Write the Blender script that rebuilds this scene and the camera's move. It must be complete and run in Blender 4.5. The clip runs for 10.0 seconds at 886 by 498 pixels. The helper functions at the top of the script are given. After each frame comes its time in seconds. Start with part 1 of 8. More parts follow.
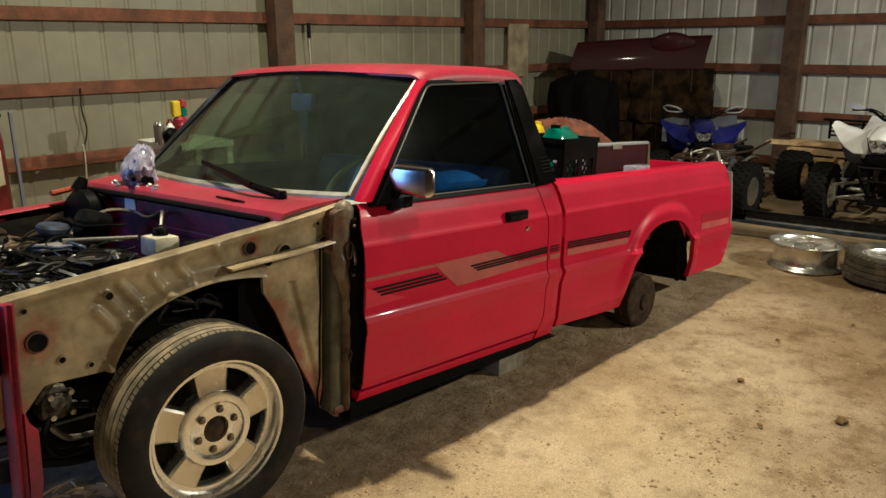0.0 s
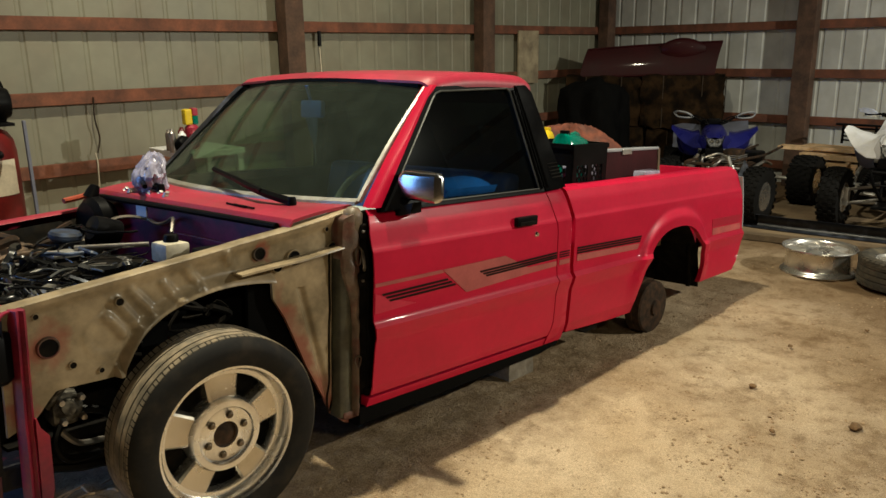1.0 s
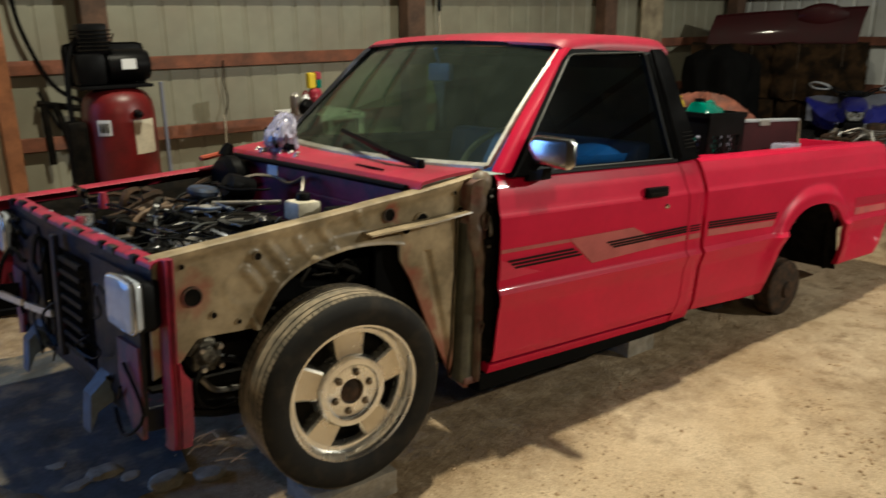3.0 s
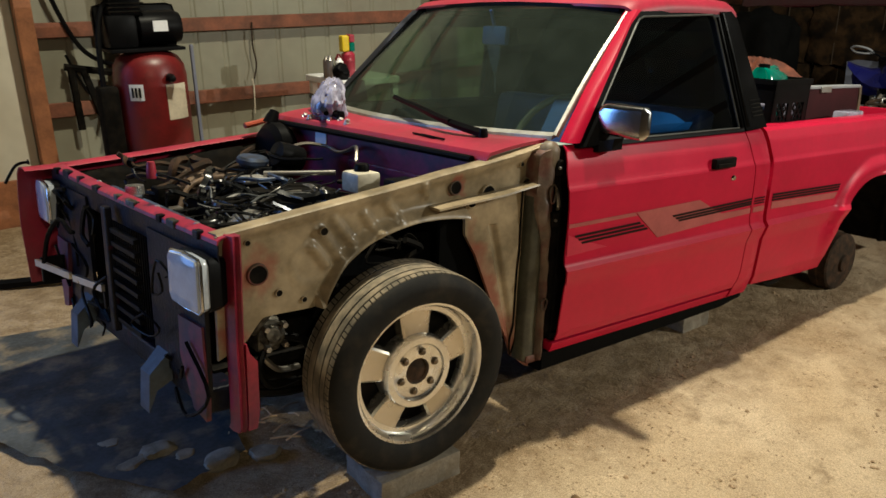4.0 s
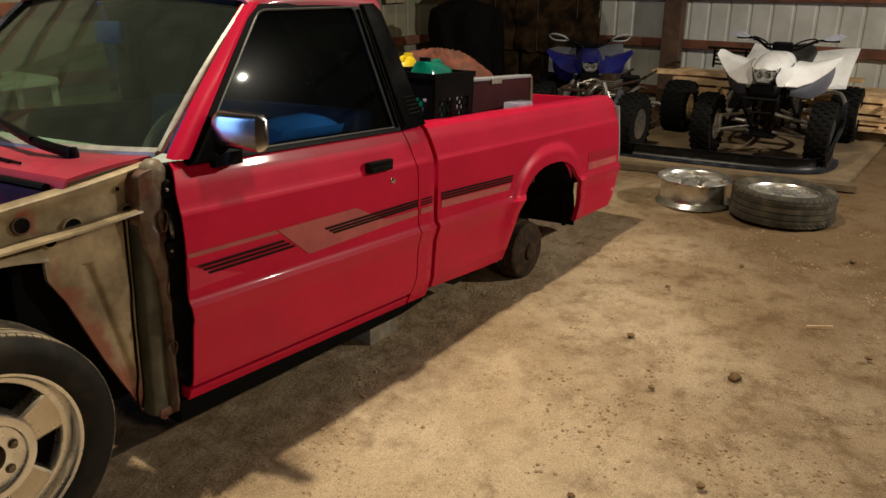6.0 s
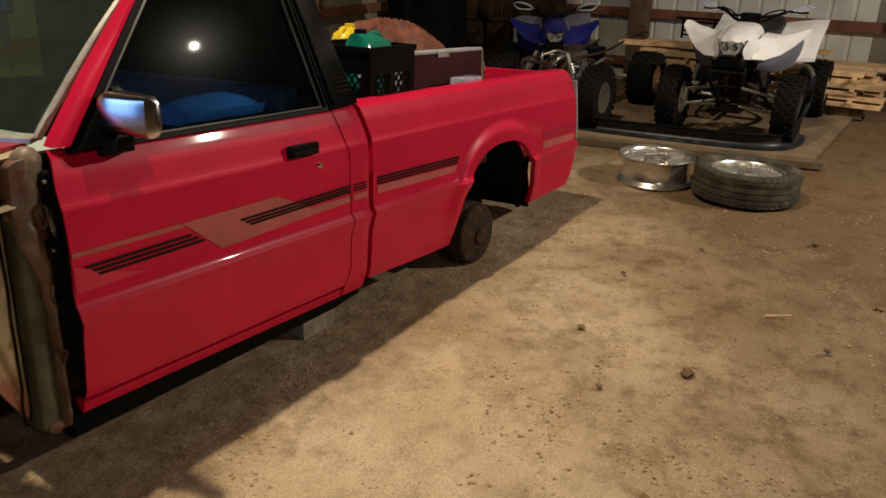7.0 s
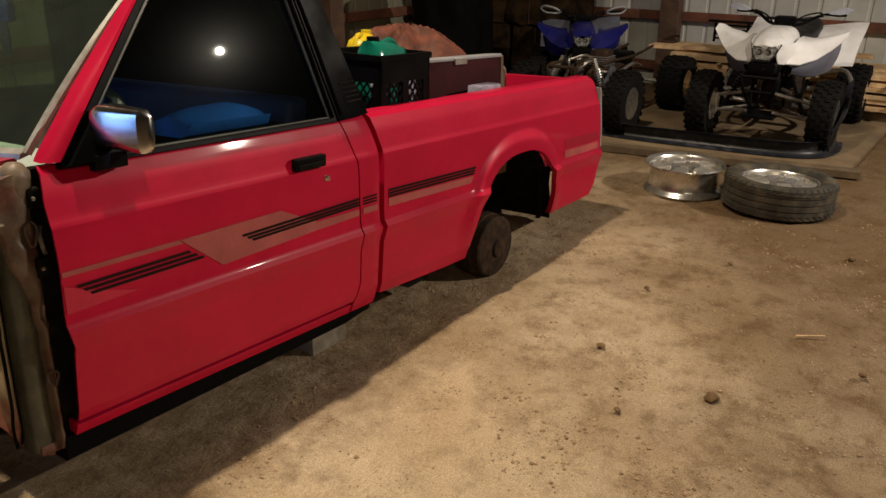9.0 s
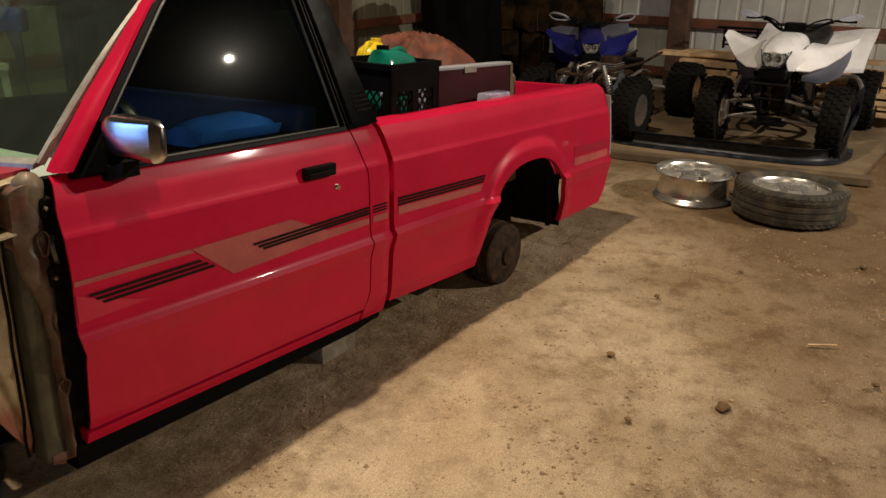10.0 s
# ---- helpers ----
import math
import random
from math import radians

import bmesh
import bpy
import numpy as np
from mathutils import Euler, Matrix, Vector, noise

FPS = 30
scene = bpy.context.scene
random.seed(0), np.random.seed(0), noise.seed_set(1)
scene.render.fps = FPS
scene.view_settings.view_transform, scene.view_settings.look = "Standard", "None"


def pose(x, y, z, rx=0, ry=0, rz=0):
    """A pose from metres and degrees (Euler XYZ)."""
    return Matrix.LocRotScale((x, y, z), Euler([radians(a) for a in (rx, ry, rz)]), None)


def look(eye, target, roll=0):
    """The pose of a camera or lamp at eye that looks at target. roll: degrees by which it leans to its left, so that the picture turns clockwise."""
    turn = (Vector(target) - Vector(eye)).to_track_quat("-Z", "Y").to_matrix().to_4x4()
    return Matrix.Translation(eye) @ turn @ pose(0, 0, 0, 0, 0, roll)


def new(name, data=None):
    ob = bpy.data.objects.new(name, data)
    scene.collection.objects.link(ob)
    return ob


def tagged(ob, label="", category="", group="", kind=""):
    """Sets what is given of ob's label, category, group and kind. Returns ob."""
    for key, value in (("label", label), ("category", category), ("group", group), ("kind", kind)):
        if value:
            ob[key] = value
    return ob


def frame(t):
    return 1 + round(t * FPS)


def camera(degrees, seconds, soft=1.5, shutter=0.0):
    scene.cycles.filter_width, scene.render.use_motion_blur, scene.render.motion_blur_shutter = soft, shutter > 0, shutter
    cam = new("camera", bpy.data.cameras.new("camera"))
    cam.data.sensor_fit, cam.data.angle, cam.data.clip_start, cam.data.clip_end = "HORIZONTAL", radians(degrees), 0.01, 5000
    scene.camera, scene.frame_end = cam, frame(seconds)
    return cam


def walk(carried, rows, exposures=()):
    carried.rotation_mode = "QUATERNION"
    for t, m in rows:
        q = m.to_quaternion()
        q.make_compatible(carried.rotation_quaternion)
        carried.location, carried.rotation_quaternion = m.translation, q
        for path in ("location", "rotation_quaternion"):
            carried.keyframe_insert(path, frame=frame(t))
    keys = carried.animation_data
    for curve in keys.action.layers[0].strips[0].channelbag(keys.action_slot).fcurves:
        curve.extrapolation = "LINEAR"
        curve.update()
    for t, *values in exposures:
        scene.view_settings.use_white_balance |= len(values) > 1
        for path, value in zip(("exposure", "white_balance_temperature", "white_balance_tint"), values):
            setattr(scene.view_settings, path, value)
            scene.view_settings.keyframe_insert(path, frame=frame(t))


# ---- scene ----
cam = camera(60.5, 10.0, shutter=0.32)
PATH = [
    (0, (-1.088, -2.075, 1.645), (0.291, -0.724, 1.121), -0.4),
    (0.5, (-1.094, -2.088, 1.639), (0.281, -0.733, 1.113), -0.7),
    (1, (-1.084, -2.084, 1.639), (0.277, -0.709, 1.134), -0.8),
    (1.5, (-1.074, -2.082, 1.633), (0.265, -0.695, 1.103), -1.2),
    (2, (-1.076, -2.071, 1.631), (0.244, -0.676, 1.074), -1.3),
    (2.5, (-1.095, -2.041, 1.621), (0.202, -0.619, 1.077), -0.4),
    (3, (-1.129, -1.993, 1.612), (0.016, -0.458, 1.036), -0.7),
    (3.2, (-1.15, -1.958, 1.605), (-0.078, -0.382, 0.998), -0.8),
    (4.3, (-1.218, -1.738, 1.612), (-0.054, -0.269, 0.913), -0.9),
    (4.5, (-1.199, -1.731, 1.605), (0.087, -0.365, 0.911), -0.6),
    (5, (-0.896, -1.848, 1.586), (0.597, -0.703, 0.908), 0.2),
    (5.2, (-0.8, -1.899, 1.614), (0.716, -0.789, 0.928), 0.6),
    (6.3, (-0.582, -1.851, 1.599), (0.93, -0.744, 0.901), -0.3),
    (6.5, (-0.536, -1.845, 1.588), (0.988, -0.784, 0.845), 0.2),
    (7, (-0.34, -1.858, 1.603), (1.183, -0.815, 0.835), 0.5),
    (7.5, (-0.216, -1.901, 1.605), (1.292, -0.837, 0.836), 0.5),
    (8, (-0.198, -1.87, 1.599), (1.299, -0.788, 0.832), 0.3),
    (8.5, (-0.2, -1.843, 1.6), (1.285, -0.743, 0.835), 0.1),
    (9, (-0.2, -1.844, 1.607), (1.279, -0.734, 0.844), -0.0),
    (9.5, (-0.207, -1.837, 1.612), (1.27, -0.721, 0.855), -0.1),
    (10, (-0.2, -1.835, 1.616), (1.271, -0.705, 0.867), -0.2),
]
EXPOSURES = [(0.0, -0.15, 6800, 3), (3.2, -0.13, 6350, 4), (4.5, -0.07, 6400, 5), (5.2, -0.28, 6900, 9), (6.4, -0.42, 7000, 12), (7.0, -0.52, 7150, 15), (10.0, -0.49, 7150, 16)]
walk(cam, [(t, look(eye, target, roll)) for t, eye, target, roll in PATH], EXPOSURES)

# ---- light: warm barn lamp high up, side lamp, added fill, blue dusk through the open front door ----
world = bpy.data.worlds.new("dusk")
world.use_nodes = True
scene.world = world
world.node_tree.nodes["Background"].inputs[0].default_value = (0.03, 0.05, 0.12, 1)
world.node_tree.nodes["Background"].inputs[1].default_value = 0.1


def lamp(name, at, aim, power, colour, size):
    data = bpy.data.lights.new(name, "AREA")
    data.shape, data.size, data.size_y = ("RECTANGLE" if size[0] > 1 else "ELLIPSE"), size[0], size[1]
    data.energy, data.color = power, colour
    ob = new(name, data)
    ob.matrix_world = look(at, aim)
    return ob


WARM = (1.0, 0.90, 0.70)
a = lamp("barn_lamp_light", (1.12, 0.62, 6.4), (1.12, 0.62, 0), 275, WARM, (0.22, 0.22))
a.data.spread = radians(126)
# b is an added fill without a known lamp, brightening door, apron and wheel
b = lamp("wall_lamp_light", (-1.6, -4.9, 3.7), (0.2, 0.2, 0.7), 50, (1.0, 0.85, 0.60), (0.3, 0.16))
c = lamp("wall_lamp_light", (5.3, -4.45, 3.25), (4.1, 0.6, 0.9), 265, (1.0, 0.95, 0.84), (0.07, 0.05))
d = lamp("door_dusk_light", (-4.36, 2.9, 1.66), (-1.8, 1.3, 0.6), 28, (0.18, 0.40, 1.0), (1.9, 3.0))
d.data.spread = radians(82)


# ---- materials ----
def mat(name, colour, rough=0.6, metal=0.0, coat=0.0, vary=0.25, scale=6.0, fine=60.0, bump=0.0, second=None, mix=0.5, spec=0.5, sharp=(0.42, 0.62), piece=0.0):
    """Principled surface: two scales of noise shift the colour, the fine one also gives relief; second is a stain or wear colour."""
    m = bpy.data.materials.new(name)
    m.use_nodes = True
    nt = m.node_tree
    b = nt.nodes["Principled BSDF"]
    b.inputs["Roughness"].default_value, b.inputs["Metallic"].default_value = rough, metal
    b.inputs["Coat Weight"].default_value, b.inputs["Coat Roughness"].default_value = coat, 0.06
    b.inputs["Specular IOR Level"].default_value = spec
    tc = nt.nodes.new("ShaderNodeTexCoord")

    def noise_node(sc, detail=5.0):
        n = nt.nodes.new("ShaderNodeTexNoise")
        n.inputs["Scale"].default_value, n.inputs["Detail"].default_value = sc, detail
        nt.links.new(tc.outputs["Object"], n.inputs["Vector"])
        return n

    big, small = noise_node(scale), noise_node(fine, 3.0)
    ramp = nt.nodes.new("ShaderNodeMapRange")
    ramp.inputs[1].default_value, ramp.inputs[2].default_value = 0.3, 0.7
    ramp.inputs[3].default_value, ramp.inputs[4].default_value = 1 - vary, 1 + vary * 0.6
    add = nt.nodes.new("ShaderNodeMath")
    add.operation = "MULTIPLY_ADD"
    nt.links.new(small.outputs["Fac"], add.inputs[0])
    add.inputs[1].default_value = 0.4
    nt.links.new(big.outputs["Fac"], add.inputs[2])
    sub = nt.nodes.new("ShaderNodeMath")
    sub.operation = "SUBTRACT"
    sub.inputs[1].default_value = 0.2
    nt.links.new(add.outputs[0], sub.inputs[0])
    nt.links.new(sub.outputs[0], ramp.inputs[0])
    col = nt.nodes.new("ShaderNodeMix")
    col.data_type = "RGBA"
    col.blend_type = "MULTIPLY"
    col.inputs[0].default_value = 1.0
    base = nt.nodes.new("ShaderNodeRGB")
    base.outputs[0].default_value = (*colour, 1)
    src = base.outputs[0]
    if second is not None:
        worn = nt.nodes.new("ShaderNodeMix")
        worn.data_type = "RGBA"
        pick = nt.nodes.new("ShaderNodeMapRange")
        pick.inputs[1].default_value, pick.inputs[2].default_value = sharp
        pick.inputs[4].default_value = mix
        stain = noise_node(scale * 1.7, 8.0)
        nt.links.new(stain.outputs["Fac"], pick.inputs[0])
        nt.links.new(pick.outputs[0], worn.inputs[0])
        nt.links.new(src, worn.inputs[6])
        worn.inputs[7].default_value = (*second, 1)
        src = worn.outputs[2]
    if piece:
        info = nt.nodes.new("ShaderNodeObjectInfo")
        pr = nt.nodes.new("ShaderNodeMapRange")
        pr.inputs[3].default_value, pr.inputs[4].default_value = 1 - piece, 1 + piece
        nt.links.new(info.outputs["Random"], pr.inputs[0])
        pm = nt.nodes.new("ShaderNodeMix")
        pm.data_type, pm.blend_type = "RGBA", "MULTIPLY"
        pm.inputs[0].default_value = 1.0
        nt.links.new(src, pm.inputs[6])
        nt.links.new(pr.outputs[0], pm.inputs[7])
        src = pm.outputs[2]
    nt.links.new(src, col.inputs[6])
    nt.links.new(ramp.outputs[0], col.inputs[7])
    nt.links.new(col.outputs[2], b.inputs["Base Color"])
    rr = nt.nodes.new("ShaderNodeMapRange")
    rr.inputs[3].default_value, rr.inputs[4].default_value = max(0.02, rough - 0.12 * (rough > 0.1)), min(1.0, rough + 0.12)
    nt.links.new(big.outputs["Fac"], rr.inputs[0])
    nt.links.new(rr.outputs[0], b.inputs["Roughness"])
    if bump:
        bp = nt.nodes.new("ShaderNodeBump")
        bp.inputs["Strength"].default_value, bp.inputs["Distance"].default_value = min(1.0, bump), 0.01
        nt.links.new(sub.outputs[0], bp.inputs["Height"])
        nt.links.new(bp.outputs[0], b.inputs["Normal"])
    return m


def glass(name, tint, rough=0.0, dirt=0.0):
    """A thin pane: clear by its tint, glossy, with a film of dust."""
    m = bpy.data.materials.new(name)
    m.use_nodes = True
    nt = m.node_tree
    nt.nodes.remove(nt.nodes["Principled BSDF"])
    out = nt.nodes["Material Output"]
    tr, gl, df = nt.nodes.new("ShaderNodeBsdfTransparent"), nt.nodes.new("ShaderNodeBsdfGlossy"), nt.nodes.new("ShaderNodeBsdfDiffuse")
    tr.inputs[0].default_value = (*tint, 1)
    gl.inputs["Roughness"].default_value = rough
    df.inputs[0].default_value = (0.40, 0.48, 0.41, 1)
    mx, md = nt.nodes.new("ShaderNodeMixShader"), nt.nodes.new("ShaderNodeMixShader")
    lw, pw, sc = nt.nodes.new("ShaderNodeLayerWeight"), nt.nodes.new("ShaderNodeMath"), nt.nodes.new("ShaderNodeMath")
    lw.inputs[0].default_value = 0.5
    pw.operation, sc.operation = "POWER", "MULTIPLY_ADD"
    pw.inputs[1].default_value, sc.inputs[1].default_value, sc.inputs[2].default_value = 4.0, 0.9, 0.035
    nt.links.new(lw.outputs["Facing"], pw.inputs[0])
    nt.links.new(pw.outputs[0], sc.inputs[0])
    nz, mr, tc = nt.nodes.new("ShaderNodeTexNoise"), nt.nodes.new("ShaderNodeMapRange"), nt.nodes.new("ShaderNodeTexCoord")
    nz.inputs["Scale"].default_value = 9.0
    mr.inputs[3].default_value, mr.inputs[4].default_value = dirt * 0.5, dirt * 1.5
    nt.links.new(tc.outputs["Object"], nz.inputs["Vector"])
    nt.links.new(nz.outputs["Fac"], mr.inputs[0])
    nt.links.new(mr.outputs[0], md.inputs[0])
    nt.links.new(tr.outputs[0], md.inputs[1])
    nt.links.new(df.outputs[0], md.inputs[2])
    nt.links.new(sc.outputs[0], mx.inputs[0])
    nt.links.new(md.outputs[0], mx.inputs[1])
    nt.links.new(gl.outputs[0], mx.inputs[2])
    film, both = nt.nodes.new("ShaderNodeBsdfGlossy"), nt.nodes.new("ShaderNodeMixShader")
    film.inputs["Roughness"].default_value = 0.17
    both.inputs[0].default_value = 0.008
    nt.links.new(gl.outputs[0], both.inputs[1])
    nt.links.new(film.outputs[0], both.inputs[2])
    nt.links.new(both.outputs[0], mx.inputs[2])
    nt.links.new(mx.outputs[0], out.inputs[0])
    return m


RED = mat("red_paint", (0.50, 0.0065, 0.040), 0.40, coat=0.20, spec=0.15, vary=0.12, scale=3, fine=30, bump=0.012)
# faded red, further dimmed so tops take less of the overhead lamp
RED_FADED_DIMMED = mat("faded_dimmed_red_paint", (0.37, 0.016, 0.045), 0.48, coat=0.25, vary=0.22, scale=4, fine=40, second=(0.27, 0.030, 0.045), mix=0.6)
MAROON = mat("maroon_paint", (0.030, 0.0016, 0.003), 0.50, coat=0.12, spec=0.2, vary=0.3, scale=3)
CORE = mat("worn_core_paint", (0.33, 0.018, 0.05), 0.45, vary=0.4, scale=9, second=(0.03, 0.014, 0.045), mix=0.9, sharp=(0.56, 0.64))
SIDE_PLATE = mat("grimy_crimson_paint", (0.13, 0.014, 0.035), 0.5, vary=0.5, scale=7, second=(0.03, 0.012, 0.035), mix=0.9, sharp=(0.44, 0.62))
BAY_BLUE = mat("dark_blue_tank", (0.035, 0.06, 0.12), 0.5, vary=0.5, scale=14, second=(0.02, 0.018, 0.016), mix=0.7)
RUNNER = mat("dusty_brown_casting", (0.17, 0.105, 0.06), 0.75, vary=0.5, scale=14, second=(0.04, 0.028, 0.02), mix=0.8, bump=0.2)
HINGE = mat("orange_red_primer", (0.40, 0.06, 0.025), 0.6, vary=0.35, scale=18)
FIREWALL = mat("firewall_paint", (0.19, 0.013, 0.060), 0.4, vary=0.4, scale=4, second=(0.03, 0.014, 0.04), mix=0.85, sharp=(0.46, 0.60))
TAN = mat("tan_primer", (0.345, 0.268, 0.168), 0.36, vary=0.36, scale=6, fine=45, second=(0.18, 0.138, 0.080), mix=0.8, bump=0.12, spec=0.6)
UPRIGHT = mat("dull_crimson_paint", (0.30, 0.010, 0.032), 0.45, vary=0.4, scale=4, second=(0.10, 0.008, 0.035), mix=0.85, sharp=(0.42, 0.66))
RUSTED = mat("rusty_primer", (0.095, 0.070, 0.052), 0.5, vary=0.5, scale=9, second=(0.17, 0.040, 0.034), mix=0.9, sharp=(0.49, 0.59), bump=0.5)
STRIPE_PINK = mat("pink_grey_vinyl", (0.40, 0.10, 0.095), 0.5, vary=0.16, scale=9, spec=0.2)
STRIPE_PINK_DIM = mat("dusty_pink_vinyl", (0.44, 0.085, 0.08), 0.5, vary=0.25, scale=9)
STRIPE_FADE = mat("faded_pink_vinyl", (0.55, 0.016, 0.055), 0.45, vary=0.15)
STRIPE_DARK = mat("charcoal_vinyl", (0.022, 0.008, 0.008), 0.5, vary=0.1, spec=0.1)
STRIPE_WINE = mat("wine_vinyl", (0.36, 0.014, 0.034), 0.42, vary=0.1, spec=0.2)
BLACK = mat("black_plastic", (0.0045, 0.0045, 0.005), 0.4, vary=0.3, scale=8, spec=0.07)
OILY = mat("oily_black_rubber", (0.008, 0.0085, 0.009), 0.22, vary=0.4, scale=18, spec=0.35)
CASE = mat("dull_maroon_board", (0.040, 0.009, 0.011), 0.75, vary=0.3, scale=8, spec=0.1)
BUMPER_SHADE_BLACK = mat("dusty_plastic_and_shade", (0.012, 0.014, 0.020), 0.42, vary=0.4, scale=5, second=(0.11, 0.12, 0.16), mix=0.6, sharp=(0.50, 0.72))
GLOSS_BLACK = mat("glossy_black_trim", (0.003, 0.003, 0.0032), 0.16, vary=0.25, scale=6, spec=0.12)
BLACK_MATT = mat("grimy_black", (0.006, 0.0055, 0.005), 0.9, vary=0.5, scale=12, second=(0.018, 0.014, 0.010), mix=0.5, spec=0.08)
RUBBER = mat("tyre_rubber", (0.0075, 0.007, 0.0065), 0.7, vary=0.35, scale=7, second=(0.042, 0.032, 0.021), mix=0.45, sharp=(0.50, 0.68), bump=0.1, spec=0.25)
KNOBBY = mat("knobby_rubber", (0.0065, 0.0062, 0.006), 0.8, vary=0.35, scale=10, spec=0.15, bump=0.1)
RUBBER_DUSTY = mat("dusty_rubber", (0.035, 0.032, 0.024), 0.85, vary=0.4, scale=8, second=(0.12, 0.095, 0.06), mix=0.6, bump=0.15)
CORE_DARK = mat("purple_black_paint", (0.0035, 0.004, 0.010), 0.38, vary=0.6, scale=12, fine=80, bump=0.35, spec=0.2, second=(0.05, 0.005, 0.016), mix=0.7, sharp=(0.60, 0.68))
TREAD = mat("dusty_tread", (0.14, 0.118, 0.085), 0.9, vary=0.4, scale=9, second=(0.31, 0.245, 0.165), mix=0.8, bump=0.2)
ALLOY = mat("machined_alloy", (0.80, 0.78, 0.74), 0.27, metal=0.95, vary=0.15, scale=8)
SPOKE = mat("dusty_alloy_spoke", (0.60, 0.55, 0.47), 0.26, metal=0.92, vary=0.12, scale=5, second=(0.42, 0.36, 0.27), mix=0.3)
PILLAR = mat("pink_tan_primer", (0.155, 0.105, 0.078), 0.5, vary=0.4, scale=10, second=(0.13, 0.042, 0.034), mix=0.85, sharp=(0.47, 0.62), bump=0.5)
PILLAR_TAN = mat("worn_tan_primer", (0.20, 0.155, 0.105), 0.5, vary=0.4, scale=9, second=(0.13, 0.075, 0.055), mix=0.7, bump=0.3)
BRACKET = mat("blue_grey_bracket_paint", (0.05, 0.075, 0.11), 0.5, vary=0.4, scale=8, second=(0.02, 0.02, 0.025), mix=0.6)
TURNED = ALLOY.copy()
TURNED.name = "lathe_turned_alloy"
TURNED.node_tree.nodes["Principled BSDF"].inputs["Anisotropic"].default_value = 0.8
TURNED.node_tree.nodes["Principled BSDF"].inputs["Roughness"].default_value = 0.15
swirl = TURNED.node_tree.nodes.new("ShaderNodeTangent")
swirl.direction_type, swirl.axis = "RADIAL", "Y"
TURNED.node_tree.links.new(swirl.outputs[0], TURNED.node_tree.nodes["Principled BSDF"].inputs["Tangent"])
ALLOY_DULL = mat("dull_alloy", (0.68, 0.665, 0.63), 0.32, metal=0.75, vary=0.25, scale=8, second=(0.28, 0.24, 0.18), mix=0.35)
CHROME_SOFT = mat("hazy_chrome", (0.64, 0.63, 0.61), 0.20, metal=1.0, vary=0.08)
CHROME = mat("chrome", (0.72, 0.72, 0.72), 0.06, metal=1.0, vary=0.08)
STEEL = mat("bare_steel", (0.42, 0.40, 0.37), 0.4, metal=0.9, vary=0.3, second=(0.2, 0.12, 0.07), mix=0.4)
RUST = mat("rusty_iron", (0.030, 0.021, 0.015), 0.85, vary=0.4, scale=14, second=(0.075, 0.040, 0.023), mix=0.7, bump=0.2, spec=0.15)
RUSTY_NUT = mat("browned_steel_nut", (0.16, 0.12, 0.08), 0.45, metal=0.7, vary=0.4, scale=30)
GREASY = mat("greasy_casting", (0.12, 0.11, 0.09), 0.5, metal=0.5, vary=0.6, scale=22, second=(0.02, 0.016, 0.012), mix=0.9, sharp=(0.42, 0.58), bump=0.3)
OLIVE = mat("grimy_olive_primer", (0.060, 0.058, 0.039), 0.42, vary=0.5, scale=7, second=(0.028, 0.026, 0.020), mix=0.8)
CONCRETE = mat("concrete_block", (0.27, 0.235, 0.185), 0.9, vary=0.3, scale=10, fine=120, bump=0.3, second=(0.15, 0.115, 0.075), mix=0.6)
WALL_TIN = mat("painted_tin", (0.245, 0.24, 0.178), 0.5, vary=0.16, scale=1.1, fine=9, second=(0.20, 0.17, 0.122), mix=0.5, bump=0.03)
END_TIN = mat("grey_tin", (0.58, 0.59, 0.555), 0.6, vary=0.14, scale=1.3, fine=9, second=(0.34, 0.34, 0.31), mix=0.45)
DOOR_CREAM = mat("cream_door_tin", (0.70, 0.66, 0.55), 0.5, vary=0.12, scale=1.1, fine=9, second=(0.5, 0.44, 0.33), mix=0.4)
JAMB = mat("orange_stained_wood", (0.36, 0.14, 0.06), 0.7, vary=0.35, scale=6, fine=60, second=(0.2, 0.08, 0.04), mix=0.5, bump=0.1)
GIRT = mat("stained_girt", (0.20, 0.070, 0.038), 0.75, vary=0.4, scale=5, fine=50, second=(0.09, 0.04, 0.025), mix=0.6, bump=0.1)
POST = mat("dark_post", (0.085, 0.048, 0.032), 0.8, vary=0.4, scale=5, fine=40, bump=0.12, second=(0.15, 0.08, 0.05), mix=0.5)
PINE = mat("pine_lumber", (0.70, 0.48, 0.27), 0.7, vary=0.25, scale=6, fine=70, piece=0.25, second=(0.36, 0.22, 0.11), mix=0.5)
PLY = mat("weathered_plywood", (0.16, 0.11, 0.062), 0.8, vary=0.3, scale=4, second=(0.08, 0.055, 0.035), mix=0.6)
PLYWOOD = mat("dusty_plywood", (0.225, 0.16, 0.092), 0.85, vary=0.35, scale=2.2, fine=30, second=(0.16, 0.105, 0.06), mix=0.7)
DASH = mat("pale_dash_vinyl", (0.34, 0.40, 0.37), 0.6, vary=0.2)
PALE_WOOD = mat("pale_grey_wood", (0.36, 0.30, 0.20), 0.8, vary=0.3, scale=5, second=(0.2, 0.15, 0.1), mix=0.6)
WHITE_DULL = mat("yellowed_plastic", (0.60, 0.55, 0.43), 0.45, vary=0.25, scale=12, second=(0.35, 0.29, 0.2), mix=0.5)
WHITE = mat("white_plastic", (0.86, 0.87, 0.90), 0.3, vary=0.1, scale=5, second=(0.66, 0.64, 0.59), mix=0.3)
BLUE = mat("blue_plastic", (0.010, 0.012, 0.13), 0.3, vary=0.15)
BLUE_SEAT = mat("blue_vinyl", (0.02, 0.06, 0.22), 0.55, vary=0.3)
